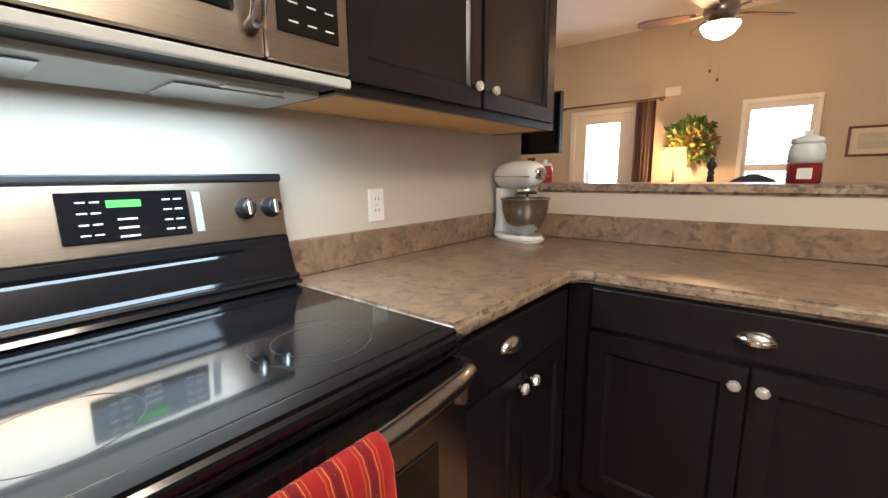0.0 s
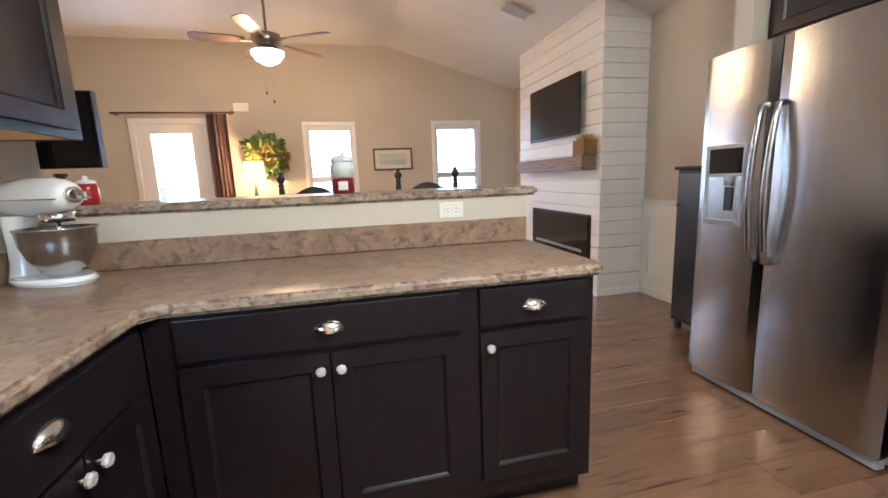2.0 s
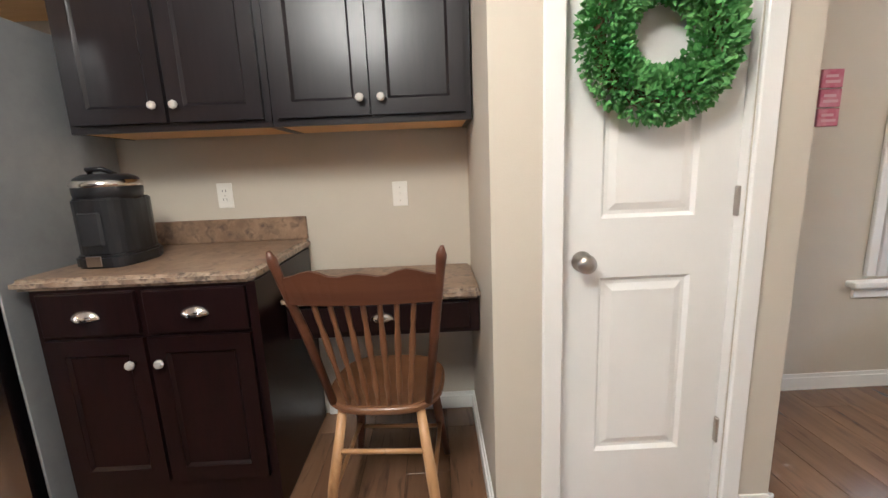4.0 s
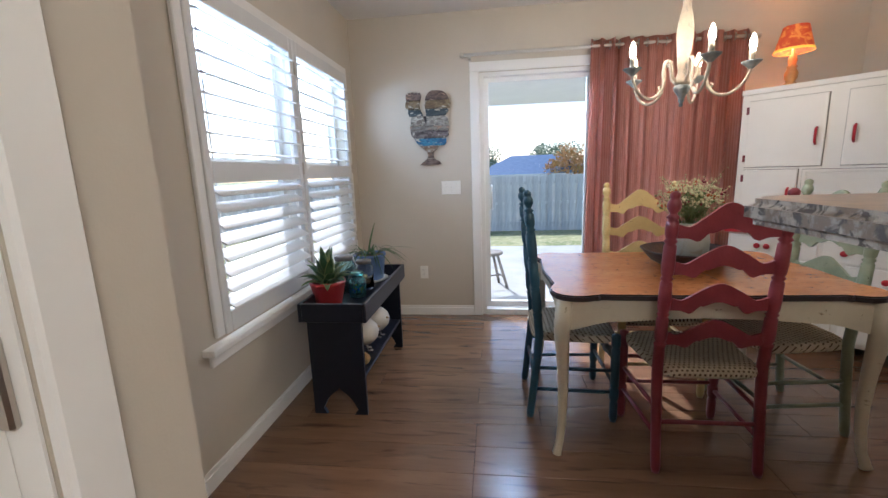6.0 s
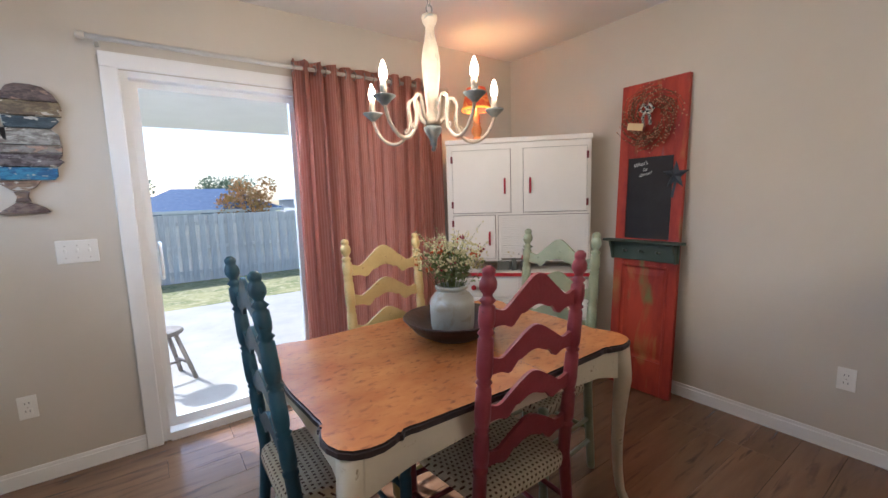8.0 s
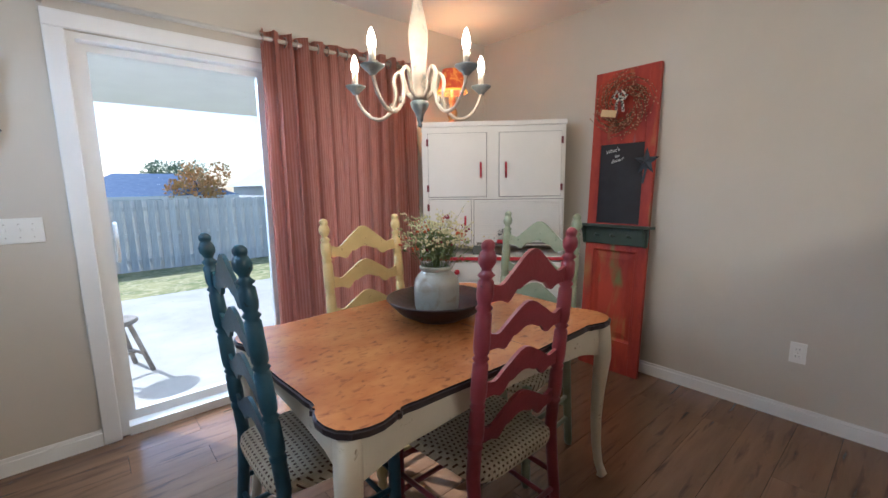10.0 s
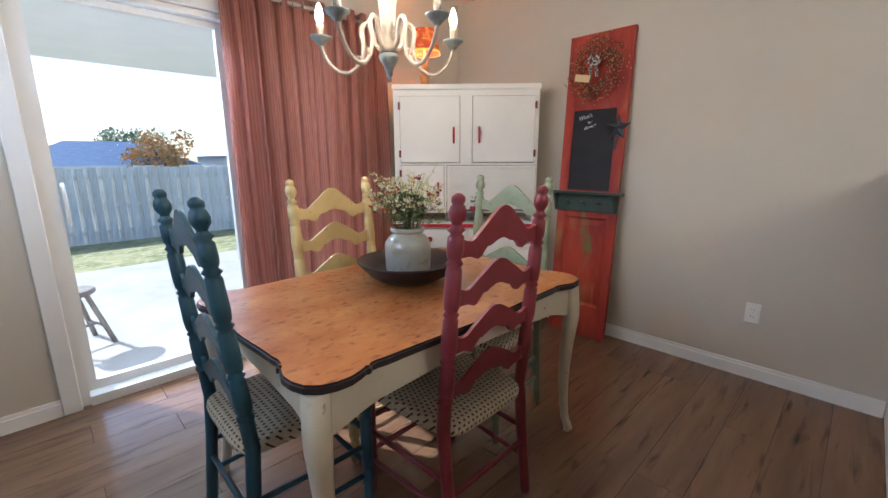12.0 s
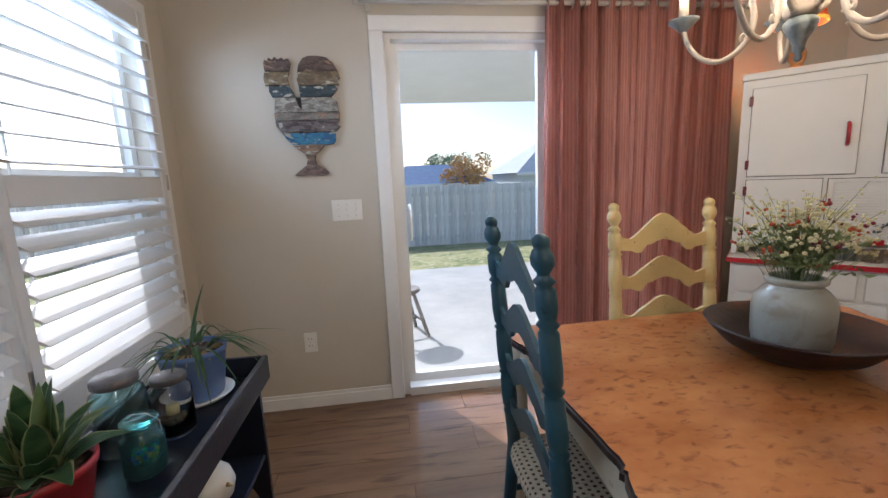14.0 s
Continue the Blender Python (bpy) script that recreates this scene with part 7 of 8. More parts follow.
for o, x in ((0, 0.004), (0.012, 0.014), (0.024, 0.014), (0.055, 0.005)):
    loops.append([bm.verts.new(q) for q in ((x, 0.07 + o, 0.22 + o), (x, DW - 0.07 - o, 0.22 + o), (x, DW - 0.07 - o, 0.83 - o), (x, 0.07 + o, 0.83 - o))])
for a, b in zip(loops, loops[1:]):
    for i in range(4):
        bm.faces.new((a[i], a[(i + 1) % 4], b[(i + 1) % 4], b[i]))
bm.faces.new(loops[-1])
part("raised_panel", bm, M["reddoor"], rd)
part("moulding", boxes((-0.006, 0.004, 0.06, 0.07, 0.21, 0.84), (-0.006, 0.004, DW - 0.07, DW - 0.06, 0.21, 0.84), (-0.006, 0.004, 0.07, DW - 0.07, 0.21, 0.22), (-0.006, 0.004, 0.07, DW - 0.07, 0.83, 0.84)), M["reddoor"], rd)
cbd = part("chalkboard", box(0.006, 0.012, 0.07, DW - 0.07, 1.01, 1.53), M["chalk"], rd, "black chalkboard panel")
# writing on the board, mirrored into the door's plane
for txt, yy, zz, sz in (("What's", 0.345, 1.465, 0.036), ("for", 0.275, 1.44, 0.028), ("dinner?", 0.30, 1.405, 0.030)):
    cu_ = bpy.data.curves.new("writing", "FONT")
    cu_.body, cu_.size, cu_.shear = txt, sz, 0.3
    cu_.extrude = 0.0003
    ob_ = new("writing", cu_)
    me_ = bpy.data.meshes.new_from_object(ob_)
    bpy.data.objects.remove(ob_)
    me_.transform(Matrix(((0, 0, -1, 0.0052), (-1, 0, 0, yy), (0, 1, 0, zz), (0, 0, 0, 1))) @ pose(0, 0, 0, 0, 0, 12))
    me_.materials.append(M["chalkline"])
    o_ = new("writing", me_)
    o_.parent = cbd
sh_ = part("shelf", boxes((-0.085, 0.0, -0.045, DW + 0.045, 0.985, 1.002), (-0.022, -0.001, -0.01, DW + 0.01, 0.87, 0.984), bevel=0.002), M["darkgreen"], rd, "dark green shelf with pegs")
for y in (-0.002, DW - 0.012):
    part("shelf_bracket", upright([(-0.078, 0.983), (0.0 - 0.0225, 0.983), (-0.0225, 0.865), (-0.035, 0.875), (-0.05, 0.93)], y, y + 0.014), M["darkgreen"], sh_)
for y in (0.11, 0.2275, 0.345):
    part("peg", lathe([(0.007, 0), (0.006, 0.03), (0.011, 0.04), (0, 0.048)], 12), M["darkgreen"], sh_, m=pose(-0.022, y, 0.925, 0, -80, 0))
DM = RED_DOOR
# star hanging at the door's edge
star = []
for i in range(10):
    a, r = math.pi / 2 + i * math.pi / 5, (0.088 if i % 2 == 0 else 0.036)
    star.append((r * math.cos(a), r * math.sin(a)))
sm = thing("tin_star", DM @ pose(-0.012, 0.045, 1.405), "blue-grey tin star hung with ribbon tails on the red door", "decoration")
bm = bmesh.new()
c0 = bm.verts.new((-0.022, 0, 0))
vs = [bm.verts.new((0, x, z)) for x, z in star]
for i in range(10):
    bm.faces.new((c0, vs[i], vs[(i + 1) % 10]))
bm.faces.new(vs[::-1])
part("star", bm, M["bluegrey"], sm)
for s, y in ((0.02, 0.02),):
    part("ribbon", slab([(0, 0), (0.018, 0.0), (0.015 + s, -0.10), (0.0 + s, -0.105)], 0, 0.002), M["bluegrey"], sm, m=Matrix(((0, 0, 1, 0.003), (1, 0, 0, y - 0.03), (0, 1, 0, -0.03), (0, 0, 0, 1))))
# twig wreath with a checked bow and a tag
tw = thing("twig_wreath", DM @ pose(-0.03, 0.225, 1.765), "brown berry twig wreath with a checked bow on the red door", "wreath")
M["twig"] = mat("brown_twigs", (0.10, 0.055, 0.03), 0.85, 0, (0.16, 0.08, 0.04), 30)
_g = random.Random(31)
bm = bmesh.new()
ber = bmesh.new()
for i in range(230):
    a = _g.uniform(0, 6.283)
    r = _g.uniform(0.06, 0.15) if i % 5 else _g.uniform(0.13, 0.19)
    da = _g.uniform(0.4, 0.9)
    p = [Vector((-_g.uniform(0.0, 0.035), (r + k * _g.uniform(0.005, 0.030)) * math.cos(a + da * k / 2), (r + k * _g.uniform(0.005, 0.022)) * math.sin(a + da * k / 2))) for k in range(3)]
    tube(p, 0.0013, 4, bm=bm)
    for k in (1, 2):
        bmesh.ops.create_icosphere(ber, subdivisions=1, radius=_g.uniform(0.003, 0.0055), matrix=Matrix.Translation(p[k]))
tagged(part("twig", bm, M["twig"], tw), "thin brown twigs", kind="stuff")
tagged(part("berry", ber, mat("pale_rust_berries", (0.42, 0.20, 0.10), 0.6), tw), "small rust berries", kind="stuff")
M["check"] = mat("checked_ribbon", (0.55, 0.50, 0.42), 0.8, 0, (0.05, 0.05, 0.05), 70, sharp=0.9)
part("bow", tube([(-0.05, -0.045, 0.045), (-0.055, -0.02, 0.075), (-0.05, 0.0, 0.05), (-0.055, 0.02, 0.078), (-0.05, 0.05, 0.05), (-0.045, 0.02, 0.03), (-0.045, 0.0, 0.045), (-0.045, -0.03, 0.03)], 0.010, 8, True), M["check"], tw, "black and white checked bow")
part("bow_tail", tube([(-0.05, 0.0, 0.05), (-0.055, 0.02, 0.0), (-0.05, 0.018, -0.055)], 0.009, 8), M["check"], tw)
part("bow_tail", tube([(-0.05, 0.0, 0.05), (-0.055, -0.025, 0.0), (-0.05, -0.03, -0.05)], 0.009, 8), M["check"], tw)
part("tag", box(-0.066, -0.062, 0.0, 0.11, -0.085, -0.042, 0.001), mat("cream_paper_tag", (0.60, 0.45, 0.24), 0.8), tw, "cream paper tag", m=pose(0, 0, 0, 10, 0, 0))

# ---- black tray bench under the window ----
M["navy"] = mat("black_navy_painted_wood", (0.006, 0.008, 0.015), 0.34, 0, (0.011, 0.013, 0.022), 8, 0.08, 60, ior=1.38)
# grey of the worn rim, lightened to paint in the sheen of grazing light
M["wornsheen"] = mat("worn_grey_edge_sheen", (0.13, 0.13, 0.14), 0.5, 0, (0.05, 0.05, 0.06), 18)
bn = thing("tray_bench", pose(0, 0, 0), "black painted tray-top bench standing under the window", "bench")
X0, X1, Y0, Y1 = -1.755, -1.395, 4.555, 5.475
part("tray_floor", box(X0 + 0.02, X1 - 0.02, Y0 + 0.02, Y1 - 0.02, 0.525, 0.541), M["navy"], bn)
part("tray_rim", boxes((X0, X0 + 0.019, Y0, Y1, 0.52, 0.618), (X1 - 0.019, X1, Y0, Y1, 0.52, 0.618), (X0 + 0.019, X1 - 0.019, Y0, Y0 + 0.019, 0.52, 0.618), (X0 + 0.019, X1 - 0.019, Y1 - 0.019, Y1, 0.52, 0.618), bevel=0.003), M["navy"], bn)
part("rim_wear", boxes((X1 - 0.017, X1 - 0.002, Y0 + 0.01, Y1 - 0.01, 0.6165, 0.6187), (X0 + 0.02, X1 - 0.02, Y0 + 0.002, Y0 + 0.017, 0.6165, 0.6187)), M["wornsheen"], bn, "worn grey edge with painted sheen")
n = 12
leg = [(X0 + 0.035, 0.0), (X0 + 0.105, 0.0)]
cxm = (X0 + X1) / 2
for i in range(n + 1):
    u = -1 + 2 * i / n
    leg.append((cxm + u * 0.095, 0.03 + 0.10 * (1 - abs(u) ** 2.2) + 0.02 * math.exp(-(u / 0.15) ** 2)))
leg += [(X1 - 0.105, 0.0), (X1 - 0.035, 0.0), (X1 - 0.035, 0.52), (X0 + 0.035, 0.52)]
for y in (Y0 + 0.02, Y1 - 0.04):
    part("end_board", upright(leg, y, y + 0.02), M["navy"], bn)
part("shelf", box(X0 + 0.055, X1 - 0.040, Y0 + 0.041, Y1 - 0.041, 0.20, 0.22, 0.003), M["navy"], bn)

# pots, jars and plants on the bench
M["redpot"] = mat("red_glazed_pot", (0.42, 0.035, 0.04), 0.35, 0, (0.36, 0.03, 0.035), 8, coat=0.3)
M["bluepot"] = mat("blue_glazed_pot", (0.16, 0.25, 0.48), 0.35, 0, (0.12, 0.20, 0.42), 6, coat=0.2)
M["soil"] = mat("potting_soil", (0.05, 0.035, 0.025), 0.95, 0, (0.09, 0.06, 0.04), 50, 0.6, 80)
M["aloe"] = mat("green_striped_blade", (0.045, 0.12, 0.05), 0.45, 0, (0.13, 0.22, 0.09), 14, stretch=(1, 1, 3))
M["aloe_light"] = mat("light_green_blade", (0.12, 0.22, 0.10), 0.45)
M["paleedge"] = mat("pale_green_leaf", (0.30, 0.38, 0.16), 0.5, 0, (0.12, 0.22, 0.08), 10)
M["margin"] = mat("pale_leaf_margin", (0.42, 0.46, 0.22), 0.5)
M["drytip"] = mat("dry_tan_leaf", (0.42, 0.29, 0.13), 0.8)


def strap(base, a, L, w, rise, droop, bm, seg=9, twist=0.0):
    """A strap leaf that rises and bends over."""
    d = Vector((math.cos(a), math.sin(a), 0))
    s = Vector((-math.sin(a), math.cos(a), 0))
    prev = None
    for i in range(seg + 1):
        u = i / seg
        p = Vector(base) + d * (L * (u * (1 - rise) + droop * u * u * 0.35)) + Vector((0, 0, L * (rise * u - droop * u * u)))
        ww = w * (math.sin(math.pi * min(0.5 + u * 0.5, 1.0)) ** 0.6) * (0.65 + 0.8 * u * (1 - u))
        up = Vector((0, 0, ww * 0.35))
        row = [p - s * ww + up, p - s * ww * 0.84 + up * 0.8, p, p + s * ww * 0.84 + up * 0.8, p + s * ww + up]
        if i == seg:
            row = [p] * 5
        cur = [bm.verts.new(q) for q in row]
        if prev:
            for k in range(4):
                f = bm.faces.new((prev[k], prev[k + 1], cur[k + 1], cur[k]))
                f.smooth = True
                f.material_index = 1 if k in (0, 3) else 0
        prev = cur
    return bm


def plant_pot(name, x, y, z, r0, r1, h, m_, label):
    t = thing(name, pose(x, y, z), label, "potted plant")
    part("pot", lathe([(r0, 0), (r0 + 0.002, 0.005), (r1 - 0.004, h - 0.022), (r1, h - 0.02), (r1 + 0.002, h), (r1 - 0.006, h), (r1 - 0.008, h - 0.02), (0.0, h - 0.021)], 32), m_, t)
    part("soil", lathe([(r1 - 0.009, h - 0.0195), (0, h - 0.015)], 24), M["soil"], t)
    return t


rp = plant_pot("snake_plant", -1.68, 4.79, 0.541, 0.068, 0.098, 0.142, M["redpot"], "snake plant with broad pale-edged leaves in a red pot")
_g = random.Random(5)
b1, b2 = bmesh.new(), bmesh.new()
for i in range(32):
    a = i * 2.4 + _g.uniform(-0.3, 0.3)
    t = i / 32
    strap((0.03 * math.cos(a) * t, 0.03 * math.sin(a) * t, 0.11), a, _g.uniform(0.19, 0.30), _g.uniform(0.030, 0.046), 0.92 - 0.45 * t, 0.08 + 0.35 * t, b1 if i % 4 else b2)
for b_, m_, n_ in ((b1, "aloe", "leaves"), (b2, "paleedge", "pale_leaves")):
    bmesh.ops.solidify(b_, geom=b_.faces[:], thickness=0.0025)
    part(n_, b_, [M[m_], M["margin"]], rp)
bp_ = plant_pot("spider_plant", -1.60, 5.335, 0.553, 0.084, 0.108, 0.172, M["bluepot"], "straggly aloe with long thin leaves in a blue pot")
part("saucer", lathe([(0.075, -0.012), (0.10, -0.010), (0.118, 0.004), (0.116, 0.006), (0.09, -0.003), (0, -0.004)], 32), M["white"], bp_, "white saucer")
b1, b2 = bmesh.new(), bmesh.new()
for i in range(38):
    a = _g.uniform(0, 6.283)
    strap((0.06 * math.cos(a), 0.06 * math.sin(a), 0.168), a, _g.uniform(0.20, 0.36), _g.uniform(0.005, 0.009), _g.uniform(0.35, 0.75), _g.uniform(0.6, 1.05), b1, 14)
for i in range(48):
    a = _g.uniform(0, 6.283)
    strap((0.05 * math.cos(a), 0.05 * math.sin(a), 0.162), a, _g.uniform(0.05, 0.11), 0.004, 0.3, 0.5, b2, 6)
strap((-0.02, 0.03, 0.16), 1.2, 0.34, 0.010, 0.75, 0.12, b1, 11)
strap((0.03, 0.0, 0.16), 0.1, 0.42, 0.007, 0.40, 0.32, b1, 11)
bmesh.ops.solidify(b1, geom=b1.faces[:], thickness=0.003)
part("leaves", b1, [M["aloe"], M["aloe_light"]], bp_)
part("dry_leaves", b2, [M["drytip"], M["drytip"]], bp_, "dry tan leaves")


def mason(x, y, z, r, h, glass, label, lid=True):
    j = thing("mason_jar", pose(x, y, z), label, "jar", "glass jars on the bench")
    part("glass", lathe([(r * 0.9, 0), (r, 0.008), (r, h * 0.72), (r * 0.93, h * 0.80), (r * 0.76, h * 0.86), (r * 0.76, h * 0.98), (r * 0.70, h * 0.98), (r * 0.70, h * 0.86), (r * 0.87, h * 0.79), (r * 0.94, h * 0.72), (r * 0.94, 0.012), (0, 0.010)], 28), glass, j)
    if lid:
        part("lid", lathe([(r * 0.80, h * 0.89), (r * 0.84, h * 0.90), (r * 0.84, h * 0.985), (r * 0.80, h), (0, h * 1.005)], 28), M["zinc"], j, "weathered zinc lid")
    return j


mason(-1.678, 5.055, 0.541, 0.068, 0.225, M["aquaglass"], "aqua glass jar with a weathered zinc lid")
j2 = mason(-1.575, 5.12, 0.541, 0.058, 0.185, M["clearglass"], "clear glass jar with a zinc lid and pebbles inside")
M["pebble"] = mat("mixed_pebbles", (0.28, 0.22, 0.16), 0.6, rand=0.3)
bm = bmesh.new()
for i in range(50):
    r = _g.uniform(0.006, 0.011)
    a, q = _g.uniform(0, 6.283), 0.040 * _g.random() ** 0.5
    bmesh.ops.create_icosphere(bm, subdivisions=1, radius=r, matrix=Matrix.Translation((q * math.cos(a), q * math.sin(a), 0.022 + _g.uniform(0, 0.025))))
part("pebbles", bm, M["pebble"], j2, "small pebbles")
part("tealight", lathe([(0.018, 0.055), (0.018, 0.085), (0, 0.086)], 16), M["f_cream"], j2, "cream candle stub")
j3 = mason(-1.562, 4.94, 0.541, 0.050, 0.135, M["tealglass"], "small teal glass jar with a glass lid, half full of marbles", False)
part("lid", lathe([(0.032, 0.132), (0.040, 0.136), (0.044, 0.144), (0.040, 0.152), (0.017, 0.157), (0, 0.157)], 24), M["tealglass"], j3, "teal glass lid")
part("wire_clamp", tube([(0.050, 0, 0.11), (0.049, 0, 0.14), (0.02, 0, 0.162), (-0.02, 0, 0.162), (-0.049, 0, 0.14), (-0.050, 0, 0.11)], 0.0014, 6), M["nickel"], j3)
for nm_, col_, s_ in (("blue_marbles", (0.02, 0.08, 0.45), 1), ("amber_marbles", (0.55, 0.28, 0.04), 2), ("green_marbles", (0.03, 0.25, 0.12), 3)):
    g2 = random.Random(s_)
    bm = bmesh.new()
    for i in range(16):
        a, q = g2.uniform(0, 6.283), 0.031 * g2.random() ** 0.5
        bmesh.ops.create_icosphere(bm, subdivisions=2, radius=0.0068, matrix=Matrix.Translation((q * math.cos(a), q * math.sin(a), 0.018 + g2.uniform(0, 0.045))))
    part(nm_, bm, mat(nm_, col_, 0.1), j3, nm_.replace("_", " "))
# white ceramic hens on the lower shelf, and a pine cone
M["ceramic"] = mat("cream_ceramic", (0.66, 0.62, 0.54), 0.35, 0, (0.60, 0.56, 0.48), 6, coat=0.3)
for (x, y, s, rz) in ((-1.52, 4.90, 1.0, 30), (-1.51, 5.12, 1.0, -20)):
    h_ = thing("ceramic_hen", pose(x, y, 0.22, 0, 0, rz) @ Matrix.Diagonal((s, s, s, 1)), "round cream ceramic hen on metal feet", "ornament", "hens on the shelf")
    part("body", lathe([(0.0, 0.045), (0.04, 0.05), (0.072, 0.085), (0.080, 0.12), (0.070, 0.155), (0.045, 0.182), (0.020, 0.195), (0, 0.198)], 28), M["ceramic"], h_)
    part("beak", lathe([(0.008, 0), (0.0, 0.022)], 8), M["drytip"], h_, "tan beak", m=pose(0.074, 0, 0.135, 0, 90, 0))
    for dy in (-0.022, 0.022):
        part("foot", tube([(0.0, dy, 0.055), (0.005, dy, 0.004), (0.035, dy, 0.004)], 0.003, 6), M["nickel"], h_, "metal foot")
        for da in (-0.5, 0.5):
            part("toe", tube([(0.005, dy, 0.004), (0.03, dy + 0.02 * da, 0.004)], 0.0025, 5), M["nickel"], h_)
bm = bmesh.new()
for i in range(70):
    t = i / 70
    a = i * 2.4
    r = 0.026 * math.sin(math.pi * (0.12 + 0.85 * t)) + 0.004
    p = Vector((r * math.cos(a), r * math.sin(a), 0.006 + 0.06 * t))
    bmesh.ops.create_cone(bm, cap_ends=True, segments=5, radius1=0.007, radius2=0.001, depth=0.012, matrix=Matrix.Translation(p) @ Euler((0, 1.2, a)).to_matrix().to_4x4())
solid("pine_cone", bm, M["drytip"], "brown pine cone on the bench shelf", "pine cone", m=pose(-1.475, 4.72, 0.218))

# ---- plank rooster on the north wall ----
rs = thing("plank_rooster", pose(-1.28, NORTH, 1.613) @ Matrix.Diagonal((0.91, 1, 1.0, 1)), "rooster silhouette of old painted planks hung on the wall", "wall art")
cols = [((0.06, 0.04, 0.035), (0.14, 0.10, 0.08)), ((0.10, 0.07, 0.04), (0.20, 0.15, 0.08)), ((0.02, 0.035, 0.045), (0.05, 0.07, 0.08)), ((0.30, 0.29, 0.25), (0.14, 0.12, 0.10)), ((0.12, 0.10, 0.08), (0.22, 0.20, 0.17)),
        ((0.05, 0.035, 0.035), (0.16, 0.14, 0.13)), ((0.02, 0.09, 0.20), (0.05, 0.20, 0.32)), ((0.24, 0.16, 0.10), (0.14, 0.09, 0.06)), ((0.17, 0.12, 0.08), (0.10, 0.07, 0.06)), ((0.08, 0.05, 0.045), (0.20, 0.15, 0.12))]


def q(px, py):
    """From the sketch grid to metres about the middle."""
    return ((px - 193.5) * 0.00203, (202 - py) * 0.002)


bands = [
    [[(97, 90), (95, 74), (99, 62), (106, 66), (110, 58), (119, 63), (126, 56), (134, 63), (144, 58), (148, 64), (160, 60), (165, 70), (163, 80), (160, 90)],
     [(182, 90), (186, 76), (198, 60), (214, 54), (240, 54), (262, 58), (280, 72), (290, 90)]],
    [[(95, 124), (92, 108), (96, 92), (160, 92), (154, 108), (157, 124)], [(181, 124), (179, 108), (182, 92), (291, 92), (294, 108), (286, 112), (292, 124)]],
    [[(110, 152), (103, 140), (104, 126), (157, 126), (165, 140), (170, 152)], [(184, 152), (183, 140), (182, 126), (280, 126), (286, 134), (268, 152)]],
    [[(112, 190), (114, 172), (118, 154), (170, 154), (178, 178), (186, 182), (186, 154), (268, 154), (282, 166), (284, 190)]],
    [[(111, 210), (110, 192), (286, 192), (284, 210)]],
    [[(126, 240), (114, 226), (112, 212), (284, 212), (276, 222), (286, 228), (272, 240)]],
    [[(150, 271), (136, 256), (127, 242), (271, 242), (270, 262), (262, 271)]],
    [[(182, 296), (166, 284), (152, 273), (236, 273), (226, 286), (212, 296)]],
    [[(184, 322), (188, 310), (183, 298), (211, 298), (208, 310), (212, 322)]],
    [[(148, 349), (160, 340), (184, 324), (212, 324), (234, 334), (246, 346), (236, 349)]]]
for i, polys in enumerate(bands):
    mt_ = layered("old_plank_paint", cols[i][0], cols[i][1], (0.46, 0.44, 0.37) if i in (1, 2, 3, 5, 6, 7) else (0.30, 0.20, 0.14), 22, 15, 0.6, 0.5, (0.44, 0.56), (0.58, 0.61), (1.0, 1, 2.6))
    for pl in polys:
        part("plank", upright([q(*p) for p in pl], -0.022 - 0.003 * (i % 2), -0.002), mt_, rs)
part("hanger", box(-0.05, 0.05, -0.002, 0.0, -0.1, 0.1), M["blackmatte"], rs)

# ---- Windsor-style chair at the desk ----
M["oak"] = layered("worn_honey_oak", (0.36, 0.19, 0.075), (0.44, 0.25, 0.11), (0.20, 0.09, 0.035), 3, 16, 0.4, 0.08, (0.4, 0.6), (0.55, 0.7), (1, 1, 0.3), coat=0.15)
M["oakmid"] = mat("brown_oak", (0.14, 0.062, 0.028), 0.4, 0, (0.20, 0.095, 0.042), 8, 0.08, 60, coat=0.15)
M["oakdark"] = mat("dark_stained_oak_crest", (0.075, 0.026, 0.013), 0.4, 0, (0.11, 0.042, 0.020), 6, 0.08, 60, (0.3, 1, 4), coat=0.15)
wc = thing("desk_chair", pose(-1.36, 1.835, 0, 0, 0, 86), "honey oak spindle-back kitchen chair at the desk", "chair")
part("seat", slab([(0.205 * math.copysign(abs(math.cos(a)) ** 0.7, math.cos(a)), 0.02 + 0.20 * math.copysign(abs(math.sin(a)) ** 0.7, math.sin(a))) for a in [2 * math.pi * i / 36 for i in range(36)]], 0.435, 0.465, 0.010, 3), M["oakmid"], wc)
for s in (-1, 1):
    part("back_leg", tube([(s * 0.13, -0.13, 0.437), (s * 0.165, -0.185, 0.20), (s * 0.19, -0.225, 0.0)], [0.016, 0.019, 0.013], 12), M["oak"], wc)
    part("front_leg", tube([(s * 0.14, 0.15, 0.437), (s * 0.165, 0.19, 0.20), (s * 0.19, 0.22, 0.0)], [0.016, 0.02, 0.013], 12), M["oakdark"], wc)
    part("back_post", tube([(s * 0.16, -0.13, 0.46), (s * 0.195, -0.20, 0.72), (s * 0.225, -0.275, 0.93), (s * 0.232, -0.292, 0.985), (s * 0.235, -0.30, 1.01)], [0.013, 0.015, 0.013, 0.015, 0.006], 12), M["oakdark"], wc)
    part("stretcher", tube([(s * 0.165, -0.19, 0.17), (s * 0.168, 0.19, 0.17)], 0.009, 8), M["oak"], wc)
for y, z, w in ((-0.20, 0.13, 0.175), (-0.165, 0.30, 0.155), (0.195, 0.15, 0.172), (0.18, 0.28, 0.16)):
    part("stretcher", tube([(-w, y, z), (w, y, z)], 0.009, 8), M["oak"], wc)
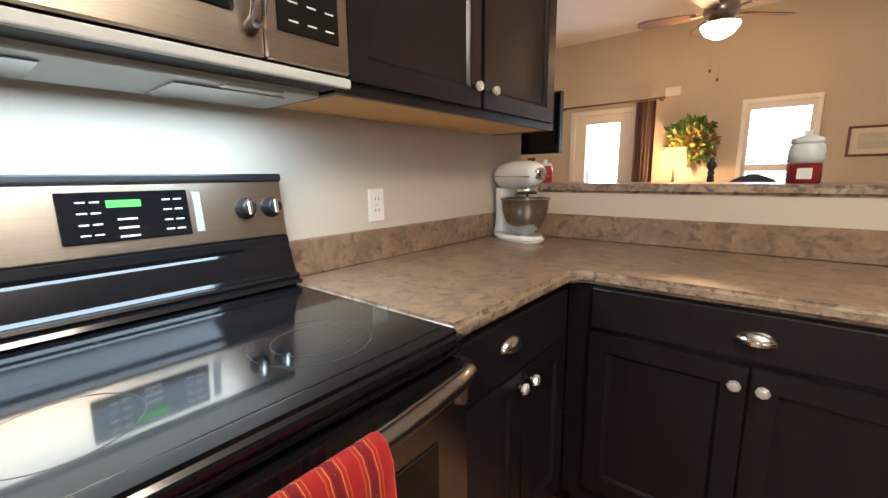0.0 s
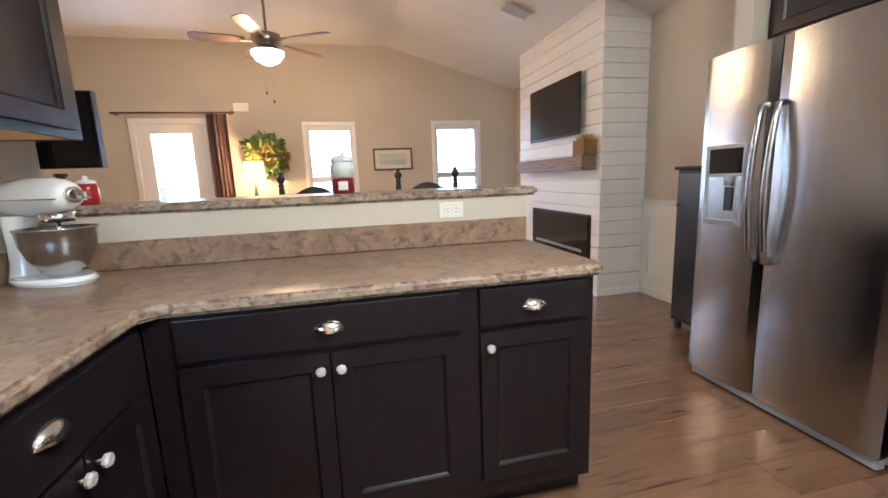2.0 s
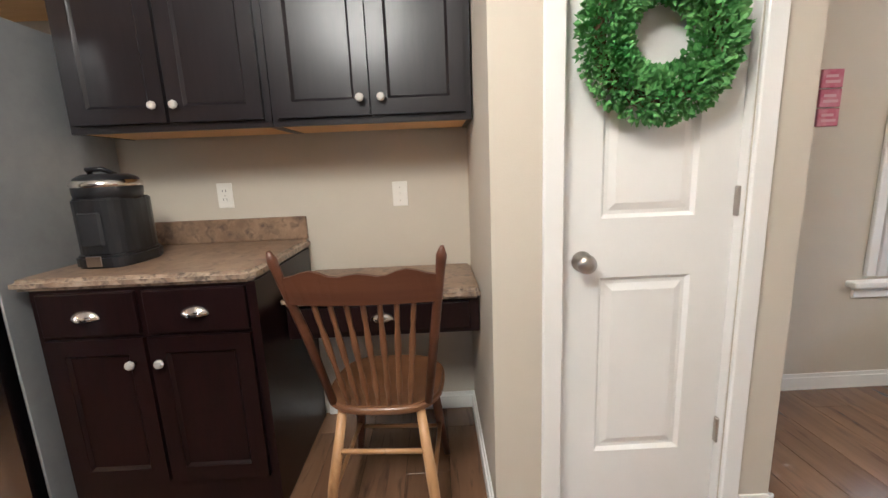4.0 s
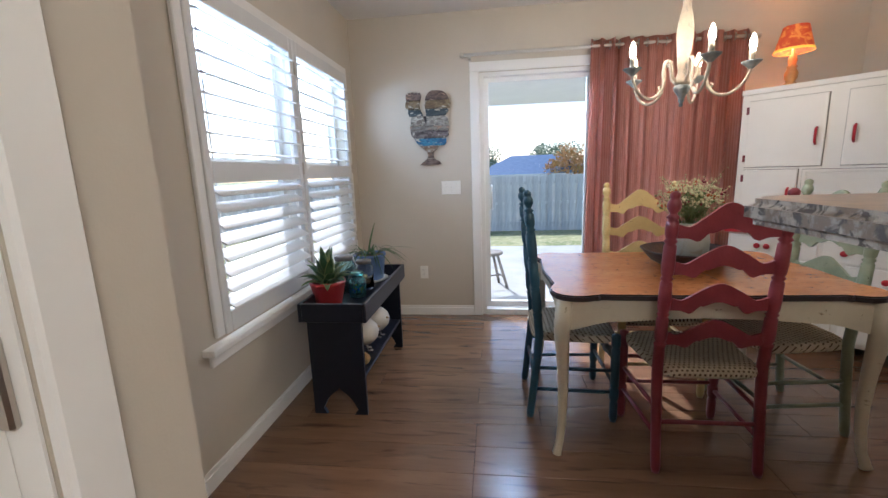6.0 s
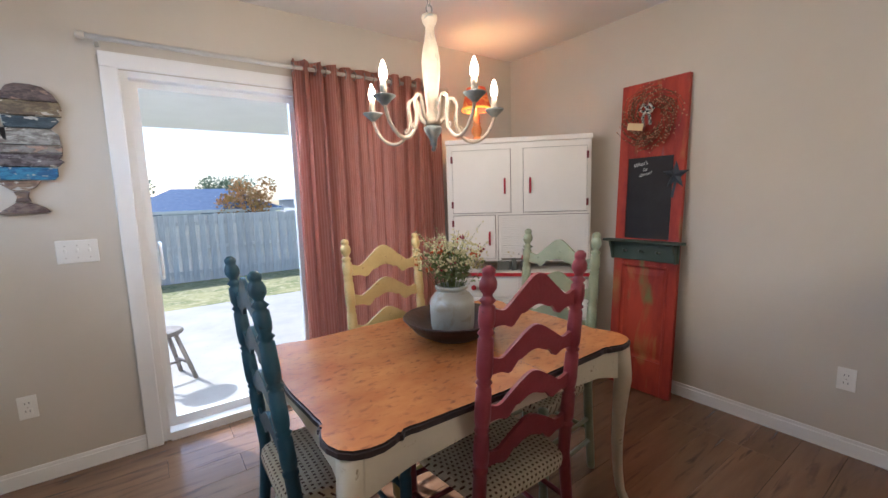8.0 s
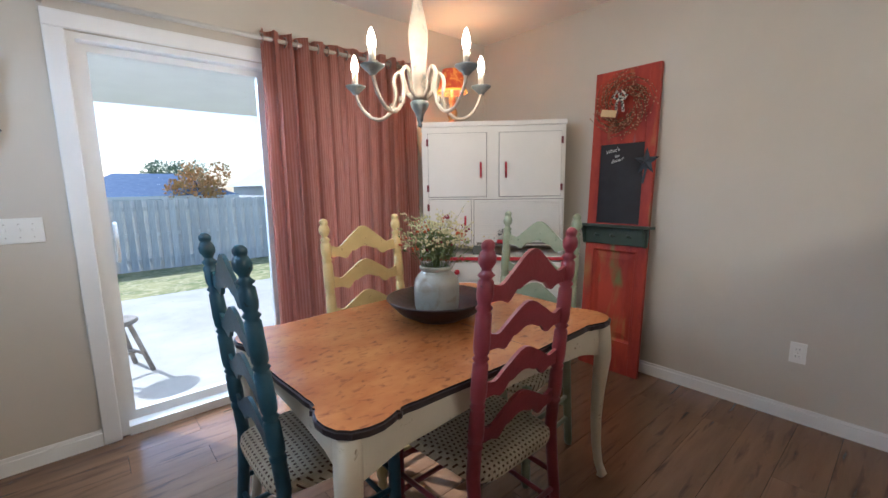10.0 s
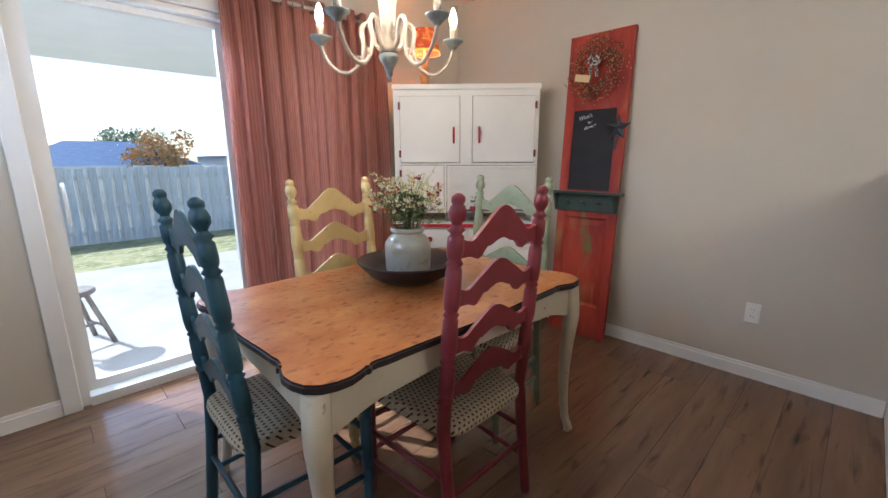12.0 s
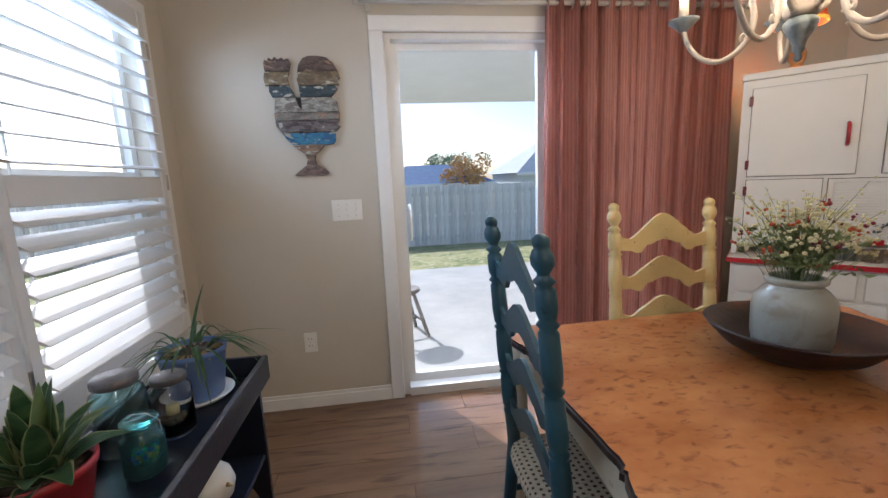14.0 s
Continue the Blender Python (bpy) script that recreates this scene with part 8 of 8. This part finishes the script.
for i in range(7):
    u = -1 + 2 * (i + 1) / 8
    pts_, rad_ = [], []
    for k in range(15):
        t = k / 14
        pts_.append((u * (0.135 + 0.06 * t), -0.145 - 0.105 * t - 0.012 * (1 - u * u), 0.46 + 0.39 * t))
        rad_.append(0.0065 + 0.0045 * abs(math.sin(t * math.pi * 2.5)) * (1 if 0.15 < t < 0.9 else 0.4))
    part("spindle", tube(pts_, rad_, 10), M["oakmid"], wc)
bm = bmesh.new()
n = 16
rr = []
for i in range(n + 1):
    u = -1 + 2 * i / n
    x, y = u * 0.215, -0.25 - 0.022 * (1 - u * u)
    zt = 0.935 + 0.012 * math.exp(-((abs(u) - 0.55) / 0.2) ** 2) + 0.006 * math.cos(u * 9)
    rr.append([bm.verts.new(p) for p in ((x, y - 0.008, 0.845), (x, y + 0.008, 0.845), (x, y - 0.018, zt), (x, y - 0.034, zt))])
for a, b in zip(rr, rr[1:]):
    for k in range(4):
        bm.faces.new((a[k], a[(k + 1) % 4], b[(k + 1) % 4], b[k]))
bm.faces.new(rr[0]), bm.faces.new(rr[-1][::-1])
part("crest_rail", bm, M["oakdark"], wc, "dark stained carved crest rail")
# wreath on the pantry door
bwr = thing("boxwood_wreath", pose(-1.195, 2.66, 1.535, 0, 0, 90), "full green boxwood wreath hanging on the pantry door", "wreath")
part("hoop", tube([(0.165 * math.cos(a), -0.03, 0.165 * math.sin(a)) for a in [2 * math.pi * i / 36 for i in range(36)]], 0.022, 8, True), M["twig"], bwr)


def pick_box(g):
    a, b = g.uniform(0, 6.283), g.uniform(0, 6.283)
    q_ = 0.070 * g.random() ** 0.4
    rad = 0.155 + q_ * math.cos(b)
    p = (rad * math.cos(a), -0.035 - abs(q_ * math.sin(b)) * 0.8, rad * math.sin(a))
    return p, (math.cos(a) * math.cos(b) + g.uniform(-0.6, 0.6), -abs(math.sin(b)) + g.uniform(-0.6, 0.3), math.sin(a) * math.cos(b) + g.uniform(-0.6, 0.6))


leafpart("leaves", leaves(5200, pick_box, 0.021, 17, 0.42), M["leaf2"], bwr, "small rounded green leaves")
part("hanger", tube([(0, -0.02, 0.17), (0, -0.004, 0.35), (0, -0.004, 0.52)], 0.002, 5), M["nickel"], bwr)
# small pink-red sign by the window
M["sign_red"] = mat("faded_red_sign", (0.46, 0.10, 0.17), 0.6, 0, (0.54, 0.22, 0.27), 14, sharp=0.5)
M["sign_text"] = mat("pale_lettering", (0.60, 0.36, 0.40), 0.7)
sg = thing("wall_sign", pose(WEST, 3.86, 1.455, 0, 0, 90), "three small faded red boards hung one above another on the wall", "sign")
for i in range(3):
    z_ = -0.125 + i * 0.085
    b_ = part("board", box(-0.05, 0.05, -0.014, 0, z_, z_ + 0.08, 0.003), M["sign_red"], sg)
    for k in range(2):
        part("faded_bar", box(-0.034, 0.034 - 0.012 * k, -0.0152, -0.014, z_ + 0.02 + 0.024 * k, z_ + 0.032 + 0.024 * k), M["sign_text"], b_)

# ---- garden ----
fn = tagged(new("fence"), "weathered grey shadow-box board fence", "fence")
FY = 15.3
_rng = random.Random(2)
bm = box(-0.068, 0.068, -0.010, 0.010, -0.17, 1.50, 0.004)
_me = bpy.data.meshes.new("board")
bm.to_mesh(_me)
bm.free()
_me.materials.append(M["fence"])
for i in range(150):
    for k in (0, 1):
        o = new("board", _me)
        o.parent = fn
        o.location = (-14 + i * 0.21 + k * 0.105, FY + (0.0 if k == 0 else 0.06), -0.42 + _rng.uniform(-0.012, 0.012))
        o.rotation_euler = (0, radians(_rng.uniform(-0.4, 0.4)), 0)
for z in (-0.37, 0.23, 0.83):
    part("rail", box(-14.1, 17.6, FY + 0.011, FY + 0.049, z, z + 0.08), M["fence"], fn)
for i in range(13):
    part("post", box(-14 + i * 2.44, -13.91 + i * 2.44, FY + 0.012, FY + 0.10, -0.7, 1.0), M["fence"], fn)

# stool on the patio
M["oldwood"] = mat("grey_weathered_stool_wood", (0.30, 0.27, 0.24), 0.8, 0, (0.20, 0.18, 0.16), 10, 0.2, 60)
sl = thing("patio_stool", pose(-0.84, 7.46, -0.12, 0, 0, 20), "grey weathered wooden stool on the patio", "stool")
part("seat", slab([(0.19 * math.cos(2 * math.pi * i / 24), 0.15 * math.sin(2 * math.pi * i / 24)) for i in range(24)], 0.40, 0.435, 0.008), M["oldwood"], sl)
for sx in (-1, 1):
    for sy in (-1, 1):
        part("leg", tube([(sx * 0.10, sy * 0.08, 0.40), (sx * 0.20, sy * 0.14, 0.0)], 0.017, 10), M["oldwood"], sl)
    part("stretcher", tube([(sx * 0.165, -0.12, 0.14), (sx * 0.165, 0.12, 0.14)], 0.010, 8), M["oldwood"], sl)
part("stretcher", tube([(-0.165, 0, 0.14), (0.165, 0, 0.14)], 0.010, 8), M["oldwood"], sl)

# far houses and trees over the fence
M["roofblue"] = mat("blue_grey_shingles", (0.12, 0.19, 0.31), 0.8, 0, (0.09, 0.15, 0.26), 3)
M["roofgrey"] = mat("pale_grey_shingles", (0.42, 0.44, 0.46), 0.8, 0, (0.36, 0.38, 0.40), 3)
M["housewall"] = mat("pale_house_siding", (0.62, 0.64, 0.64), 0.7)
M["darkpane"] = mat("far_window_glass", (0.30, 0.36, 0.42), 0.15)


def house(name, x, y, w, d, eave, ridge, roof, label, hip=0.35):
    h = thing(name, pose(x, y, -1.4), label, "house", "neighbouring houses")
    part("wall", box(-w / 2, w / 2, -d / 2, d / 2, 0, eave), M["housewall"], h)
    bm = bmesh.new()
    o = 0.5
    b = [bm.verts.new(p) for p in ((-w / 2 - o, -d / 2 - o, eave), (w / 2 + o, -d / 2 - o, eave), (w / 2 + o, d / 2 + o, eave), (-w / 2 - o, d / 2 + o, eave))]
    r = [bm.verts.new((-w / 2 + w * hip, 0, ridge)), bm.verts.new((w / 2 - w * hip, 0, ridge))]
    for f in ((b[0], b[1], r[1], r[0]), (b[1], b[2], r[1]), (b[2], b[3], r[0], r[1]), (b[3], b[0], r[0]), (b[3], b[2], b[1], b[0])):
        bm.faces.new(f)
    part("roof", bm, roof, h)
    part("fascia", boxes((-w / 2 - o, w / 2 + o, -d / 2 - o - 0.05, -d / 2 - o, eave - 0.2, eave)), M["white"], h)
    for i in range(3):
        xx = -w / 2 + w * (i + 0.5) / 3
        wn = part("window", box(xx - 0.5, xx + 0.5, -d / 2 - 0.05, -d / 2 - 0.001, 1.0, 2.3), M["white"], h)
        part("pane", box(xx - 0.42, xx + 0.42, -d / 2 - 0.07, -d / 2 - 0.051, 1.08, 2.22), M["darkpane"], wn)
    return h


house("house", 2.8, 42, 9.5, 8, 2.3, 3.95, M["roofblue"], "single-storey house with blue-grey hipped roof", 0.3)
house("house", -3.8, 60, 11, 8, 2.5, 4.4, M["roofblue"], "distant house with blue-grey hipped roof", 0.3)
house("house", 15.5, 40, 12, 9, 2.9, 6.2, M["roofgrey"], "house with pale grey hipped roof behind the fence", 0.35)
M["autumn"] = mat("autumn_leaves", (0.58, 0.28, 0.11), 0.8, 0, (0.44, 0.33, 0.14), 1.2)
M["treegreen"] = mat("tree_leaves", (0.16, 0.21, 0.13), 0.8, 0, (0.22, 0.27, 0.16), 0.8)
M["bark"] = mat("tree_bark", (0.10, 0.075, 0.055), 0.9, 0, (0.15, 0.11, 0.08), 12, 0.4, 20)


def tree(x, y, h, r, leafm, seed, label, n=1500):
    g = random.Random(seed)
    t = thing("tree", pose(x, y, -1.4), label, "tree", "far trees")
    bm = tube([(0, 0, 0), (0.05, 0, h * 0.3), (-0.05, 0.05, h * 0.6)], [0.16, 0.12, 0.05], 8)
    tips = []
    for i in range(9):
        a = i * 2.4
        z = h * (0.3 + 0.05 * i)
        e = Vector((r * g.uniform(0.4, 0.85) * math.cos(a), r * g.uniform(0.4, 0.85) * math.sin(a), z + r * g.uniform(0.3, 0.7)))
        tube([(0, 0, z), e * 0.5 + Vector((0, 0, z * 0.5 + 0.1)), e], [0.06, 0.035, 0.012], 6, bm=bm)
        tips.append(e)
    tips.append(Vector((0, 0, h * 0.88)))
    part("trunk", bm, M["bark"], t)

    def pk(q):
        c = tips[q.randrange(len(tips))]
        d = Vector((q.gauss(0, 1), q.gauss(0, 1), q.gauss(0, 1))).normalized()
        return c + d * r * 0.42 * q.random() ** 0.4, d + Vector((q.uniform(-0.7, 0.7), q.uniform(-0.7, 0.7), q.uniform(-0.7, 0.7)))
    leafpart("crown", leaves(n, pk, 0.22, seed + 1, 0.5), leafm, t)
    return t


tree(5.6, 38, 3.9, 1.9, M["autumn"], 41, "small tree with orange autumn leaves")
tree(5.4, 55, 5.6, 2.2, M["treegreen"], 42, "green tree behind the houses")
tree(-2.2, 50, 4.9, 2.2, M["treegreen"], 43, "green tree behind the houses")
tree(-4.6, 38, 3.6, 1.6, M["autumn"], 44, "small tree with orange autumn leaves")
tree(-7.5, 66, 6.0, 3.4, M["treegreen"], 45, "green tree behind the houses")
tree(9.5, 70, 6.2, 3.2, M["treegreen"], 46, "green tree behind the houses")

# neighbouring house seen through the west shutters
nh = thing("house", pose(-8.5, 5.0, -0.2), "neighbouring house with pale siding beside the garden", "house", "neighbouring houses")
part("wall", box(-4, 0, -7, 7, 0, 2.9), M["housewall"], nh)
part("roof", slab([(-4.6, 0.0), (0.5, 0.0), (-2.0, 1.7)], -7.4, 7.4), M["roofgrey"], nh, m=Matrix(((1, 0, 0, 0), (0, 0, 1, 0), (0, 1, 0, 2.9), (0, 0, 0, 1))))
for yy in (-3.5, 1.2, 4.4):
    wn = part("window", box(0.001, 0.05, yy - 0.55, yy + 0.55, 0.9, 2.2), M["white"], nh)
    for a_ in (-0.49, 0.03):
        for b_ in (0.96, 1.58):
            part("pane", box(0.051, 0.06, yy + a_, yy + a_ + 0.46, b_, b_ + 0.56), M["darkpane"], wn)

# ---- floor planks, running east to west ----
M["plank"] = layered("brown_vinyl_plank", (0.140, 0.075, 0.041), (0.228, 0.126, 0.068), (0.076, 0.043, 0.028), 2.6, 9, 0.20, 0.05, (0.34, 0.66), (0.56, 0.72), (0.35, 2.6, 1), rand=0.08, detail=9, coat=0.5)
M["plank"].node_tree.nodes["Principled BSDF"].inputs["Coat Roughness"].default_value = 0.2
_nt = M["plank"].node_tree
_oi = _nt.nodes.new("ShaderNodeObjectInfo")
_vm = _nt.nodes.new("ShaderNodeVectorMath")
_vm.operation = "MULTIPLY_ADD"
_cb = _nt.nodes.new("ShaderNodeCombineXYZ")
_nt.links.new(_oi.outputs["Random"], _cb.inputs[0])
_nt.links.new(_oi.outputs["Random"], _cb.inputs[1])
_vm.inputs[1].default_value = (37.0, 53.0, 0)
_nt.links.new(_cb.outputs[0], _vm.inputs[0])
_tc = _nt.nodes["Texture Coordinate"]
_nt.links.new(_tc.outputs["Object"], _vm.inputs[2])
_mp = [n for n in _nt.nodes if n.type == "MAPPING"][0]
_nt.links.new(_vm.outputs[0], _mp.inputs["Vector"])
fl_ = tagged(new("floor"), "brown wood-look vinyl plank floor", kind="structure")
PW, PL = 0.178, 1.22
_meshes = {}


def plank(x0, x1, y0, y1):
    key = (round(x1 - x0, 3), round(y1 - y0, 3))
    if key not in _meshes:
        bm = box(0, x1 - x0 - 0.0012, 0, y1 - y0 - 0.0012, -0.011, 0.0, 0.0009)
        me = bpy.data.meshes.new("plank")
        bm.to_mesh(me)
        bm.free()
        me.materials.append(M["plank"])
        _meshes[key] = me
    o = new("plank", _meshes[key])
    o.location = (x0, y0, 0)
    o.parent = fl_


_rp = random.Random(77)
j = 0
y = -5.25
while y < 6.2:
    lo, hi = (-2.28, 4.75) if y < -0.2 else (-2.07, 2.03)
    x = lo - _rp.choice((0.0, 0.3, 0.6, 0.9))
    while x < hi:
        a, b = max(x, lo), min(x + PL, hi)
        if b - a > 0.02:
            plank(a, b, y, min(y + PW, 6.20))
        x += PL
    y += PW
